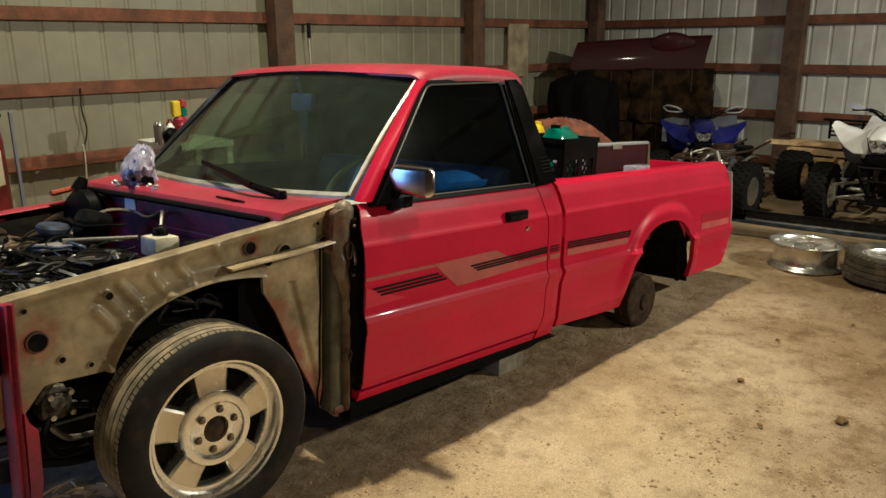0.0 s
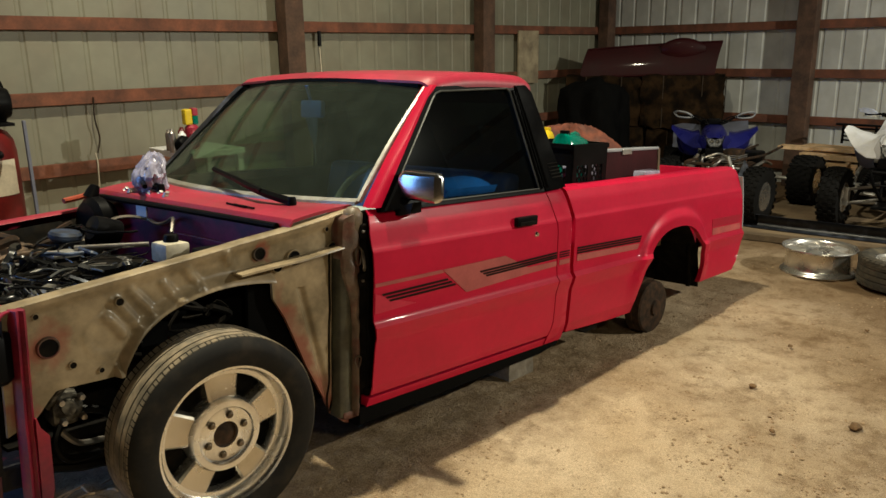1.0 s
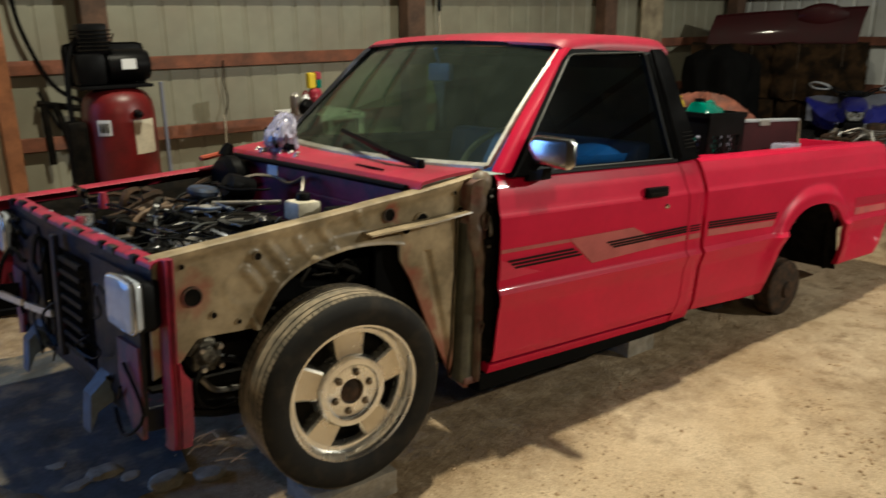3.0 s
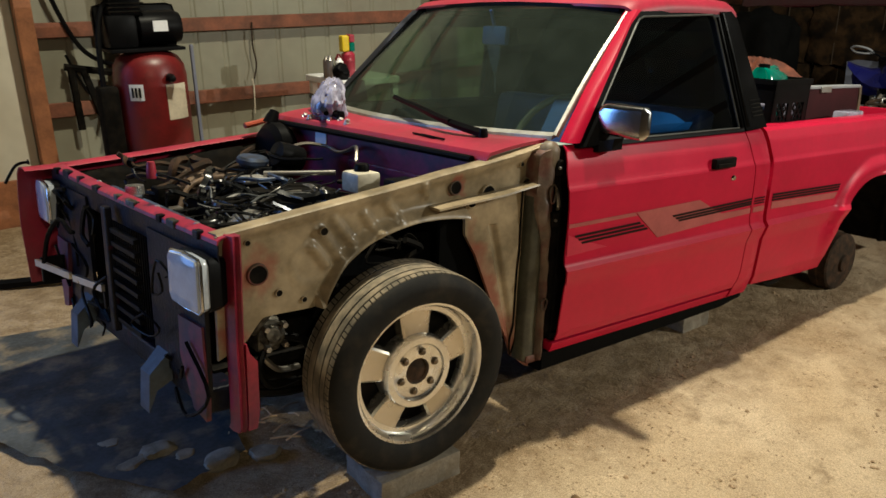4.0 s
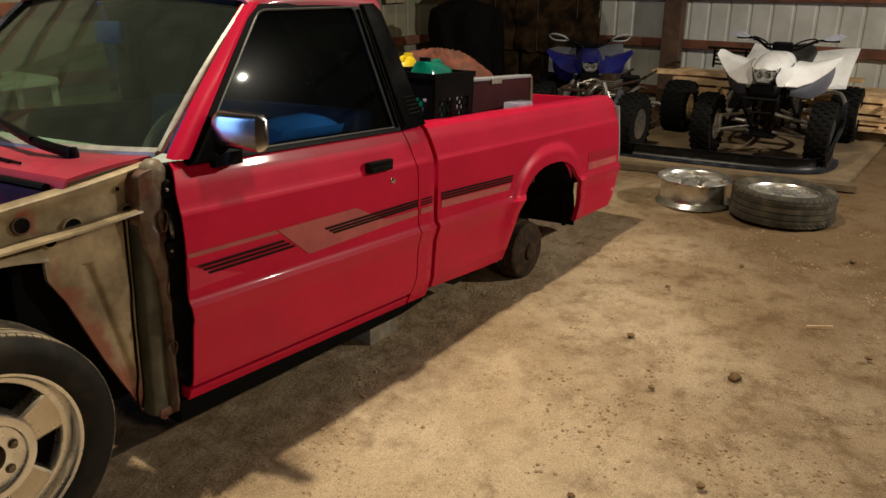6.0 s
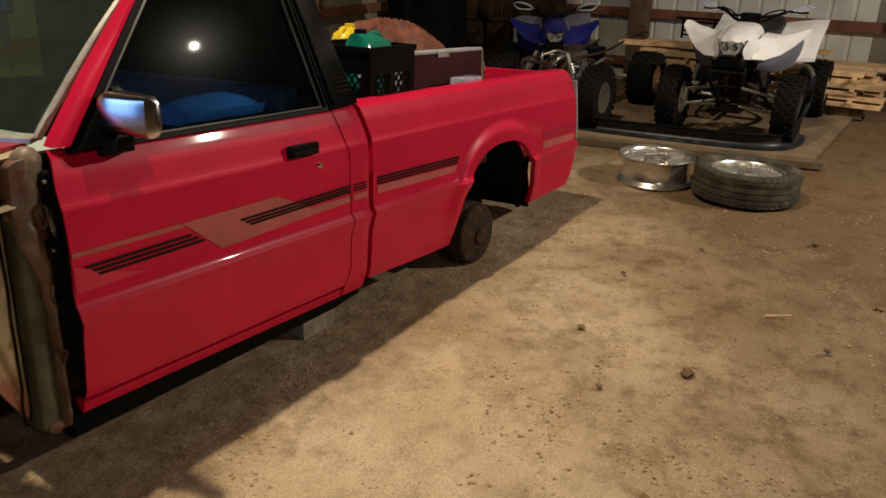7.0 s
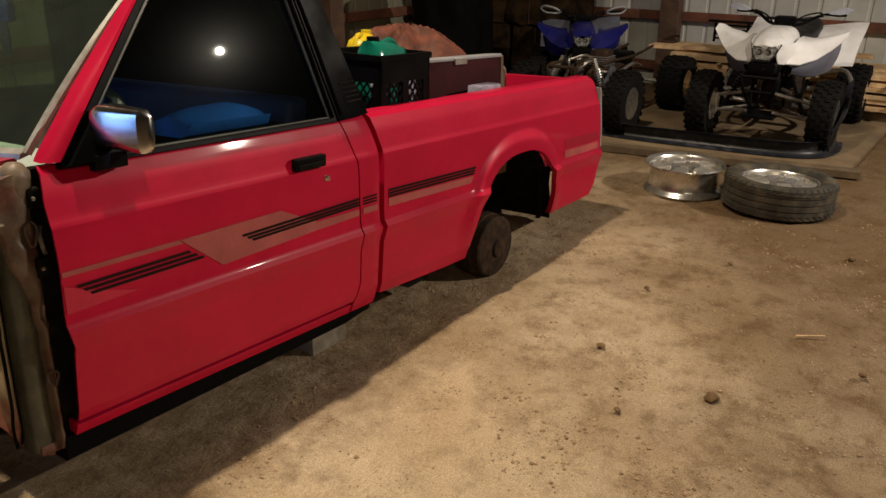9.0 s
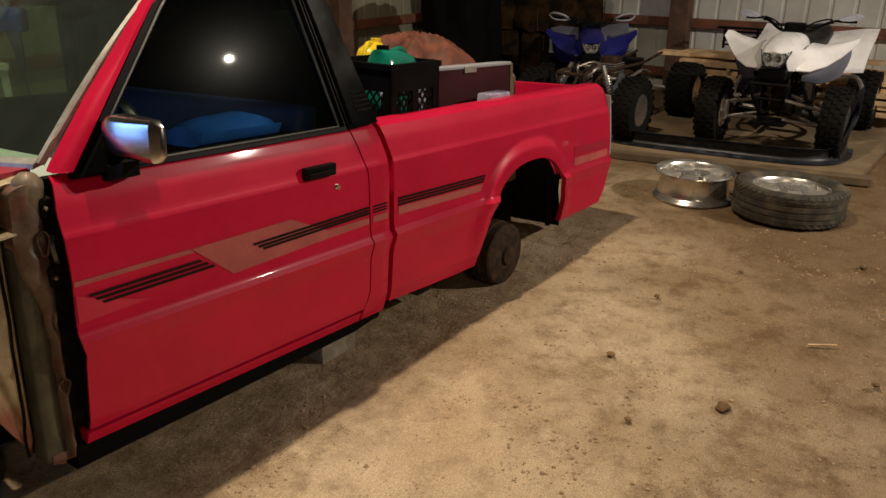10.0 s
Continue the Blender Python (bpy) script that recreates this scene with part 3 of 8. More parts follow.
        girt = part("girt", boxes(((END_X - 0.065, -6.4, z - 0.05), (END_X - 0.018, WALL_Y - 0.07, z + 0.05), 0.004)), GIRT)
        tagged(girt, "red-brown stained wooden girt along the tin wall", "wall board", "wall girts", "structure")
    def post(x, y, w, d, material=POST):
        bm = boxes(((x - w / 2, y - d / 2, -0.02), (x + w / 2, y + d / 2, 7.2), 0.006))
        return tagged(part("post", bm, material), "dark square wooden barn post against the wall", "post", "barn posts", "structure")
    post(3.13, WALL_Y - 0.145, 0.20, 0.155)
    post(5.83, WALL_Y - 0.145, 0.20, 0.155)
    post(8.38, WALL_Y - 0.155, 0.19, 0.155)
    post(END_X - 0.145, 1.43, 0.155, 0.21)
    post(END_X - 0.145, -1.3, 0.155, 0.21)
    post(0.30, WALL_Y - 0.145, 0.18, 0.155)


barn()


# ---- the pickup truck: x runs to its tail, y from the driver's side across, both tilted nose-up on a block ----
MID = 0.83
SIDE = [(0.33, 0.060), (0.36, 0.046), (0.385, 0.040), (0.42, 0.030), (0.60, 0.020), (0.645, 0.006), (0.668, 0.000), (0.690, 0.016), (0.72, 0.020), (0.90, 0.020), (0.955, 0.024), (0.972, 0.030), (1.05, 0.048), (1.09, 0.064), (1.107, 0.085)]
KEEP = (0.42, 0.645, 0.668, 0.690, 0.955, 0.972, 1.09)


def side_y(x, z):
    return interp(z, SIDE)


def win_y(z):
    return 0.056 + (z - 1.10) * 0.29


ARCH_X, ARCH_A, ARCH_Z, ARCH_H = 2.872, 0.388, 0.35, 0.462


def arch_z(x):
    u = abs(x - ARCH_X) / ARCH_A
    return ARCH_Z + ARCH_H * (1 - u ** 2.5) ** (1 / 2.3) if u < 1 else -1.0


def bed_y(x, z):
    s = ((abs(x - ARCH_X) / ARCH_A) ** 2.5 + (max(z - ARCH_Z, 0) / ARCH_H) ** 2.3) ** (1 / 2.4) - 1
    flare = 0.027 * ease((0.23 - s) / 0.13) * ease((z - 0.36) / 0.22)
    return side_y(x, z) + 0.004 - flare


def build_truck():
    T = empty("pickup_truck", pose(0, 0, 0, 0, 3.5, 0))
    tagged(T, "red pickup truck with fender and hood off, on concrete blocks", "pickup truck")
    zs = levels(0.33, 1.107, 40, *KEEP)

    # --- door and cab side (both sides of the cab; the far one is plain) ---
    def door_x(x, z):
        rear = interp(z, [(0.375, 1.700), (0.46, 1.730), (0.94, 1.712), (1.107, 1.655)])
        front = interp(z, [(0.375, 0.590), (0.51, 0.594), (0.62, 0.598), (0.668, 0.583), (0.72, 0.585), (0.85, 0.588), (1.02, 0.582), (1.107, 0.596)])
        return front + (rear - front) * x

    us = [i / 30 for i in range(31)]
    door = sheet_xz("door", us, [z for z in zs if z >= 0.378] , lambda u: 0.378, lambda u: 1.107, lambda u, z: side_y(0, z), 0.006, RED, T, "red driver's door with a pink-grey side stripe", xmap=door_x)
    part("door_frame", boxes(((0.612, 0.088, 0.39), (1.69, 0.10, 1.09))), BLACK_MATT, door)
    # the rest of the cab side behind the door
    def corner_x(u, z):
        a = door_x(1.0, z) + 0.007
        b = interp(z, [(0.33, 1.845), (0.98, 1.835), (1.107, 1.795)])
        return a + (b - a) * u
    corner = sheet_xz("cab_corner", [0, 0.08, 0.5, 0.92, 1.0], zs, lambda u: 0.338, lambda u: 1.107, lambda u, z: side_y(0, z) + 0.006 * (u > 0.95), 0.05, RED, T, xmap=corner_x)
    sheet_xz("rocker_panel", [0.59, 0.62, 0.9, 1.3, 1.715], [0.32, 0.335, 0.35, 0.366, 0.372], lambda x: 0.332, lambda x: 0.371, lambda x, z: side_y(0, z) + 0.006, 0.06, RED, T)
    # black strip added where the ground below the sill lies in shade
    bm = bmesh.new()
    loft(bm, [[(x, 0.070, 0.335), (x, 0.066, z + 0.012), (x, 0.078, z), (x, 0.165, z), (x, 0.175, 0.335)] for x, z in ((0.56, 0.256), (0.64, 0.258), (1.2, 0.270), (1.70, 0.284), (1.83, 0.305))])
    part("lower_sill", bm, TARP_AND_SHADE, T, "black strip for the shade below the sill")
    bm = bmesh.new()
    loft(bm, [[(x, 0.100, 0.42), (x, 0.100, z), (x, 0.16, z), (x, 0.16, 0.42)] for x, z in ((1.87, 0.345), (2.05, 0.335), (2.12, 0.300), (2.22, 0.305), (2.26, 0.36), (2.32, 0.37))])
    part("bed_bracket", bm, BLACK_MATT, T, "grimy black bed mount")
    # door handle, lock
    hb = boxes(((1.395, 0.004, 0.965), (1.535, 0.03, 1.008), 0.006))
    handle = part("door_handle", hb, BLACK, door, "black plastic door handle", smooth=True)
    part("handle_recess", boxes(((1.405, 0.0, 0.969), (1.525, 0.010, 0.987), 0.003)), BLACK_MATT, handle)
    bm = bmesh.new()
    lathe(bm, [(0.0, 0.006), (0.009, 0.006), (0.013, 0.0), (0.013, -0.012)], 16, pose(1.552, 0.019, 0.915, 90))
    part("door_lock", bm, CHROME, door, smooth=True)

    # --- side stripe decals, 2 mm proud ---
    def decal(name, a, b, material, parent, yf):
        """Between a lower line a and an upper line b, each of two points."""
        g = []
        for k in range(4):
            row = []
            for i in range(15):
                t = i / 14
                lo = Vector(a[0]).lerp(Vector(a[1]), t)
                hi = Vector(b[0]).lerp(Vector(b[1]), t)
                p = lo.lerp(hi, k / 3)
                row.append((p.x, yf(p.x, p.y) - 0.0025, p.y))
            g.append(row)
        return shell(name, g, (0, 0.002, 0), material, parent)

    dy = lambda x, z: side_y(x, z)
    # thin pink line, faded field, kinked pink field, dark bars slanting at their ends
    up = lambda d: (lambda x, z: side_y(x, z) - d)
    decal("stripe_line", [(0.590, 0.824), (0.955, 0.826)], [(0.590, 0.838), (0.940, 0.840)], STRIPE_PINK, door, dy)
    decal("stripe_faded", [(0.590, 0.720), (0.80, 0.728)], [(0.590, 0.800), (0.66, 0.770)], STRIPE_FADE, door, dy)
    decal("stripe_field", [(1.090, 0.721), (1.40, 0.733)], [(0.945, 0.839), (1.335, 0.844)], STRIPE_PINK, door, up(0.0003))
    decal("stripe_field_end", [(1.40, 0.733), (1.50, 0.737)], [(1.335, 0.844), (1.50, 0.767)], STRIPE_PINK, door, up(0.0003))
    decal("stripe_band", [(1.50, 0.737), (1.715, 0.742)], [(1.50, 0.767), (1.715, 0.766)], STRIPE_PINK, door, up(0.0003))
    for k in range(3):
        x0, x1, z0, z1 = ((0.664, 1.026, 0.757, 0.763), (0.647, 1.004, 0.771, 0.777), (0.630, 0.980, 0.785, 0.791))[k]
        decal("stripe_bar", [(x0, z0), (x1, z1)], [(x0 - 0.008, z0 + 0.009), (x1 - 0.008, z1 + 0.009)], STRIPE_DARK, door, up(0.001))
        x0, z0 = ((1.214, 0.769), (1.195, 0.780), (1.175, 0.792))[k]
        decal("stripe_bar", [(x0, z0), (1.715, z0 + 0.010)], [(x0 - 0.008, z0 + 0.009), (1.715, z0 + 0.019)], STRIPE_DARK, door, up(0.0013))
        decal("stripe_bar", [(1.738, z0 + 0.010), (1.815, z0 + 0.010)], [(1.738, z0 + 0.016), (1.815, z0 + 0.016)], STRIPE_DARK, corner, up(0.001))
    decal("stripe_band", [(1.738, 0.742), (1.82, 0.742)], [(1.738, 0.766), (1.82, 0.766)], STRIPE_PINK, corner, up(0.0003))

    # --- cargo bed ---
    def tail_x(x, z):
        end = interp(z, [(0.33, 3.64), (0.40, 3.70), (0.48, 3.765), (0.60, 3.79), (0.80, 3.765), (1.0, 3.715), (1.08, 3.69), (1.107, 3.655)])
        front = interp(z, [(0.33, 1.868), (0.97, 1.862), (1.107, 1.822)])
        x = front + (x - 1.865) * (3.79 - front) / (3.79 - 1.865) if x < 2.3 else x
        return x - (3.79 - end) * ease((x - 3.45) / 0.34)

    xs = sorted(set([1.865 + 0.03 * i for i in range(21)] + [ARCH_X - ARCH_A * math.cos(math.pi * i / 44) for i in range(45)] + [3.2605 + (3.79 - 3.2605) * i / 20 for i in range(21)]))
    bzs = levels(0.33, 1.107, 62, *KEEP)
    low = lambda x: max(arch_z(x), interp(x, [(1.86, 0.372), (2.3, 0.352), (2.48, 0.352), (3.25, 0.405), (3.8, 0.418)]))
    bedside = sheet_xz("bed_side", xs, bzs, low, lambda x: 1.107, bed_y, 0.028, RED, T, "red cargo bed side with a flared wheel arch", xmap=tail_x, angle=28)
    by = lambda x, z: bed_y(x, z)
    decal("stripe_band", [(1.890, 0.740), (2.455, 0.727)], [(1.890, 0.772), (2.475, 0.757)], STRIPE_PINK, bedside, by)
    for k in range(3):
        z = 0.777 + 0.0125 * k
        decal("stripe_bar", [(1.888, z), (2.478 + 0.005 * k, z - 0.012)], [(1.888, z + 0.009), (2.481 + 0.005 * k, z - 0.003)], STRIPE_DARK, bedside, lambda x, zz: by(x, zz) - 0.001)
    decal("stripe_band", [(3.345, 0.700), (3.745, 0.698)], [(3.345, 0.742), (3.74, 0.738)], STRIPE_PINK_DIM, bedside, by)
    decal("stripe_wine", [(3.34, 0.752), (3.735, 0.748)], [(3.335, 0.802), (3.73, 0.796)], STRIPE_WINE, bedside, by)
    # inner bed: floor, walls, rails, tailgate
    part("bed_floor", boxes(((1.88, 0.12, 0.60), (2.40, 1.54, 0.63)), ((2.40, 0.38, 0.60), (3.345, 1.54, 0.63)), ((3.345, 0.12, 0.60), (3.66, 1.54, 0.63))), RED_FADED_DIMMED, T)
    part("bed_wall", boxes(((1.88, 0.115, 0.62), (2.42, 0.135, 0.88)), ((3.33, 0.115, 0.62), (3.66, 0.135, 0.88)), ((1.88, 0.115, 0.88), (3.66, 0.135, 1.10))), RED_FADED_DIMMED, T)
    part("bed_wall", boxes(((1.88, 1.525, 0.62), (3.66, 1.545, 1.10))), RED_FADED_DIMMED, T)
    part("bed_headboard", boxes(((1.862, 0.10, 0.40), (1.885, 1.56, 1.10), 0.004)), RED, T)
    part("bed_rail", boxes(((1.838, 0.0855, 1.080), (3.648, 0.15, 1.1065), 0.003)), RED, T, smooth=True)
    part("bed_rail", boxes(((1.835, 1.51, 1.086), (3.655, 1.577, 1.109), 0.006)), RED, T, smooth=True)
    part("tailgate", boxes(((3.665, 0.12, 0.56), (3.70, 1.54, 1.085), 0.008)), RED, T, smooth=True)
    bm = bmesh.new()
    loft(bm, [[(tail_x(3.79, z) + 0.001, 0.022, z), (tail_x(3.79, z) + 0.018, 0.024, z), (tail_x(3.79, z) + 0.018, 0.13, z), (tail_x(3.79, z) + 0.001, 0.13, z)] for z in (0.70, 0.80, 0.90, 1.0, 1.045)])
    part("tail_lamp", bm, GREY, T, "pale tail lamp edge")
    # far bed side
    far = [[(x, 2 * MID - side_y(0, z), z) for x in (1.862, 2.6, 3.2, 3.70)] for z in levels(0.40, 1.107, 10, *KEEP)]
    shell("bed_side", far, (0, -0.028, 0), RED, T)
    # wheel house above the axle
    bm = bmesh.new()
    arc = [(ARCH_X - 0.44 * math.cos(math.pi * i / 16), 0.36 + 0.50 * math.sin(math.pi * i / 16)) for i in range(17)]
    loft(bm, [[(x, 0.065, z) for x, z in arc], [(x, 0.36, z) for x, z in arc]], closed=False)
    loft(bm, [[(x, 0.36, z) for x, z in arc], [(x, 0.36, 0.34) for x, z in arc]], closed=False)
    part("wheel_house", bm, BLACK_MATT, T)
    # black panels added to keep the rear arch opening in shade
    part("inner_arch", boxes(((2.42, 0.375, 0.43), (3.62, 0.39, 0.62)), ((2.42, 0.09, 0.62), (2.44, 0.38, 0.86)), ((3.32, 0.10, 0.44), (3.34, 0.38, 0.64))), BLACK_MATT, T)

    # --- far side of the cab and floor pan ---
    far = [[(x, 2 * MID - side_y(0, z), z) for x in (0.57, 1.0, 1.4, 1.845)] for z in levels(0.34, 1.107, 10, *KEEP)]
    shell("far_door", far, (0, -0.05, 0), RED, T)
    part("window_ledge", boxes(((0.60, 1.50, 1.085), (1.78, 1.60, 1.128), 0.01)), BLACK_MATT, T)
    part("door_lining", boxes(((0.60, 1.545, 0.45), (1.76, 1.560, 1.122))), BLACK_MATT, T)
    part("cab_floor", boxes(((0.60, 0.13, 0.44), (1.80, 1.54, 0.48))), BLACK_MATT, T)
    part("cab_back", boxes(((1.775, 0.09, 0.42), (1.80, 1.57, 1.12))), BLACK_MATT, T)

    # --- pillars, roof, glass ---
    def ws(y, t):
        """Windscreen surface: y across, t from its foot to its head."""
        s = (y - MID) / 0.66
        foot = Vector((0.515 + 0.075 * s * s, y, 1.118 + 0.012 * s * s))
        head = Vector((0.985 + 0.05 * abs(s) ** 2.2, MID + (y - MID) * 0.86, 1.594 - 0.026 * s * s))
        p = foot.lerp(head, t)
        p.x -= 0.015 * math.sin(math.pi * t)
        return p

    g = [[ws(MID - 0.695 + 1.35 * i / 20, k / 12) for i in range(21)] for k in range(13)]
    pane = shell("windscreen", g, (0.004, 0, -0.004), GLASS_CLEAR, T, "clear windscreen with a dusty film")
    pane.visible_shadow = False
    # trim round the windscreen: silver on the sides, dark above
    bm = bmesh.new()
    edge = [ws(MID - 0.70, k / 10) + Vector((-0.006, -0.006, 0.004)) for k in range(11)]
    loft(bm, [[p, p + Vector((-0.002, 0.011, 0.004)), p + Vector((0.006, 0.013, 0)), p + Vector((0.014, 0, -0.008))] for p in edge])
    part("screen_trim", bm, TRIM, T, "bare silver windscreen trim")
    bm = bmesh.new()
    edge = [ws(MID + 0.66, k / 10) for k in range(11)]
    loft(bm, [[p, p + Vector((-0.004, -0.022, 0.008)), p + Vector((0.010, -0.02, 0)), p + Vector((0.010, 0.004, 0))] for p in edge])
    part("screen_trim", bm, BLACK, T)
    bm = bmesh.new()
    edge = [ws(MID - 0.66 + 1.27 * i / 16, 1.0) for i in range(17)]
    loft(bm, [[p + Vector((-0.008, 0, -0.006)), p + Vector((-0.006, 0, 0.010)), p + Vector((0.01, 0, 0.010)), p + Vector((0.01, 0, -0.006))] for p in edge])
    part("screen_header_trim", bm, BLACK, T)
    bm = bmesh.new()
    edge = [ws(MID - 0.695 + 1.35 * i / 16, 0.0) for i in range(17)]
    loft(bm, [[p + Vector((-0.016, 0, -0.012)), p + Vector((-0.012, 0, 0.002)), p + Vector((0.012, 0, 0.013)), p + Vector((0.02, 0, 0.0))] for p in edge])
    part("screen_foot_seal", bm, TRIM, T, "grey weathered windscreen seal")

    def side_bar(points, w_out, w_in, depth, flip=False):
        """A pillar along (x, z) points on the cab side: its outer face follows the tumblehome."""
        rings = []
        for (x, z), (a, b) in zip(points, zip(w_out, w_in)):
            y = win_y(z)
            f = (lambda v: 2 * MID - v) if flip else (lambda v: v)
            rings.append([(x - a, f(y + 0.014), z), (x - a * 0.5, f(y - 0.002), z), (x + b * 0.6, f(y - 0.004), z), (x + b, f(y + 0.010), z), (x + b, f(y + depth), z), (x - a, f(y + depth), z)])
        bm = bmesh.new()
        loft(bm, rings)
        return bm

    for flip in (False, True):
        # far pillar is red too; its shade is put into a black material
        rail = [(0.642, 1.116), (0.658, 1.135), (0.789, 1.292), (0.918, 1.442), (0.987, 1.52), (1.040, 1.572)]
        part("a_pillar", side_bar(rail, [0.012] * 6 if flip else [0.040, 0.042, 0.028, 0.014, 0.008, 0.004], [0.006] * 5 + [0.03], 0.05, flip), BUMPER_SHADE_BLACK if flip else RED, T, "windscreen pillar coloured black for its shade" if flip else "red windscreen pillar", smooth=True)
    # roof
    def roof(u, v):
        """u from front to back, v from the driver's side across."""
        s = 2 * v - 1
        head = ws(MID + 0.655 * s, 1.0)
        y = MID + 0.637 * s
        x = (head.x - 0.002) * (1 - u) + 1.675 * u
        crown = 1.650 - 0.036 * (1 - u) ** 5 - 0.012 * u ** 6 - 0.018 * s * s
        e = min(1.0, max(0.0, (abs(s) - 0.90) / 0.10))
        z = crown - 0.050 * (1 - math.sqrt(max(0.0, 1 - e * e))) - 0.012 * ease((u - 0.96) / 0.04) - 0.012 * ease((0.06 - u) / 0.06)
        return (x, y, z)
    vsn = [0.0, 0.0008, 0.003, 0.007, 0.014, 0.024, 0.036, 0.05, 0.075, 0.11] + [0.2 + 0.1 * i for i in range(7)] + [0.89, 0.925, 0.95, 0.964, 0.976, 0.986, 0.993, 0.997, 0.9992, 1.0]
    usn = [0, 0.02, 0.05, 0.1] + [0.2 + 0.1 * i for i in range(8)] + [0.95, 0.98, 1.0]
    g = [[roof(u, v) for v in vsn] for u in usn]
    roof_ob = shell("roof", g, (0, 0, -0.010), RED_FADED_DIMMED, T, "faded red cab roof, colour dimmed against the lamp above", angle=50)
    part("headliner", boxes(((1.08, 0.235, 1.552), (1.62, 1.425, 1.566)), ((1.06, 1.40, 1.50), (1.62, 1.445, 1.556)), ((1.06, 0.225, 1.545), (1.62, 0.24, 1.56))), BLACK_MATT, T)

    # door window: black frame, tinted pane
    frame_out = [(0.638, 1.098), (1.000, 1.525), (1.024, 1.551), (1.062, 1.567), (1.530, 1.588), (1.552, 1.566), (1.645, 1.10)]
    frame_in = [(0.682, 1.116), (1.022, 1.516), (1.044, 1.538), (1.072, 1.548), (1.503, 1.567), (1.520, 1.549), (1.602, 1.116)]
    def on_side(x, z, o=0.0, flip=False):
        y = win_y(z) + o
        return (x, 2 * MID - y if flip else y, z)
    for flip in (False, True):
        bm = bmesh.new()
        n = len(frame_out)
        ro, ri, rb, rc = ([bm.verts.new(on_side(x, z, o, flip)) for x, z in rows] for rows, o in ((frame_out, 0.0), (frame_in, 0.004), (frame_in, 0.03), (frame_out, 0.03)))
        for i in range(n):
            j = (i + 1) % n
            for a, b in ((ro, ri), (ri, rb), (rb, rc), (rc, ro)):
                bm.faces.new((a[i], a[j], b[j], b[i]))
        part("window_frame", bm, BLACK, T, "black rubber door window frame")
        bm = bmesh.new()
        a = [bm.verts.new(on_side(x, z, 0.012, flip)) for x, z in frame_in]
        b = [bm.verts.new(on_side(x, z, 0.016, flip)) for x, z in frame_in]
        bm.faces.new(a)
        bm.faces.new(b[::-1])
        for i in range(n):
            bm.faces.new((a[i], b[i], b[(i + 1) % n], a[(i + 1) % n]))
        w = part("door_window", bm, GLASS_FILM if flip else GLASS_DARK, T, "dark tinted door window")
        w.visible_shadow = False
        bm = bmesh.new()
        tube(bm, [on_side(x, z, 0.000, flip) for x, z in frame_in], 0.0042, 6, closed=True)
        part("frame_bead", bm, BEAD, T, "grey rubber bead of the door window", smooth=True)
        # glossy inner run of the frame
        bm = bmesh.new()
        tube(bm, [on_side(1.536, 1.560, -0.003, flip), on_side(1.580, 1.33, -0.003, flip), on_side(1.624, 1.115, -0.003, flip)], 0.006, 6)
        part("window_run", bm, GLOSS_BLACK, T, smooth=True)
        # rear quarter panel of black plastic with three louvre lines
        bm = bmesh.new()
        q = [(1.552, 1.580), (1.630, 1.584), (1.668, 1.55), (1.800, 1.112), (1.646, 1.102)]
        a = [bm.verts.new(on_side(x, z, -0.006, flip)) for x, z in q]
        b = [bm.verts.new(on_side(x, z, 0.06, flip)) for x, z in q]
        bm.faces.new(a)
        bm.faces.new(b[::-1])
        for i in range(5):
            bm.faces.new((a[i], b[i], b[(i + 1) % 5], a[(i + 1) % 5]))
        quarter = part("quarter_panel", bm, GLOSS_BLACK, T, "black plastic quarter panel behind the door window")
        bm = bmesh.new()
        for k in range(5):
            z = 1.16 + 0.016 * k
            x = 1.70 - 0.25 * (z - 1.16)
            tube(bm, [on_side(x, z, -0.007, flip), on_side(x + 0.075, z + 0.004, -0.007, flip)], 0.003, 6)
        part("louvre", bm, BLACK_MATT, quarter)
        bm = bmesh.new()
        tube(bm, [on_side(1.562, 1.575, -0.008, flip), on_side(1.60, 1.40, -0.010, flip), on_side(1.660, 1.12, -0.008, flip)], 0.006, 6)
        part("quarter_edge", bm, GLOSS_BLACK, quarter, smooth=True)
        part("mirror_sail", prism_obj([(0.664, 1.103), (0.870, 1.110), (0.815, 1.235), (0.780, 1.235)], flip), BLACK, T)
    # rear window wall
    bm = boxes(((1.74, 0.12, 1.08), (1.765, 1.54, 1.17)), ((1.64, 0.22, 1.50), (1.66, 1.44, 1.60)))
    for y0, y1 in ((0.13, 0.27), (1.39, 1.53)):
        loft(bm, [[(1.745, y0, 1.15), (1.765, y0, 1.15), (1.765, y1, 1.15), (1.745, y1, 1.15)], [(1.64, max(y0, 0.2), 1.52), (1.66, max(y0, 0.2), 1.52), (1.66, y1 + 0.03 * (y0 < 1), 1.52), (1.64, y1, 1.52)]])
    part("cab_rear_frame", bm, BLACK_MATT, T)
    bm = bmesh.new()
    loft(bm, [[(1.745, 0.25, 1.16), (1.749, 0.25, 1.16), (1.749, 1.41, 1.16), (1.745, 1.41, 1.16)], [(1.645, 0.28, 1.51), (1.649, 0.28, 1.51), (1.649, 1.38, 1.51), (1.645, 1.38, 1.51)]])
    part("rear_window", bm, GLASS_NIGHT, T).visible_shadow = False
    return T


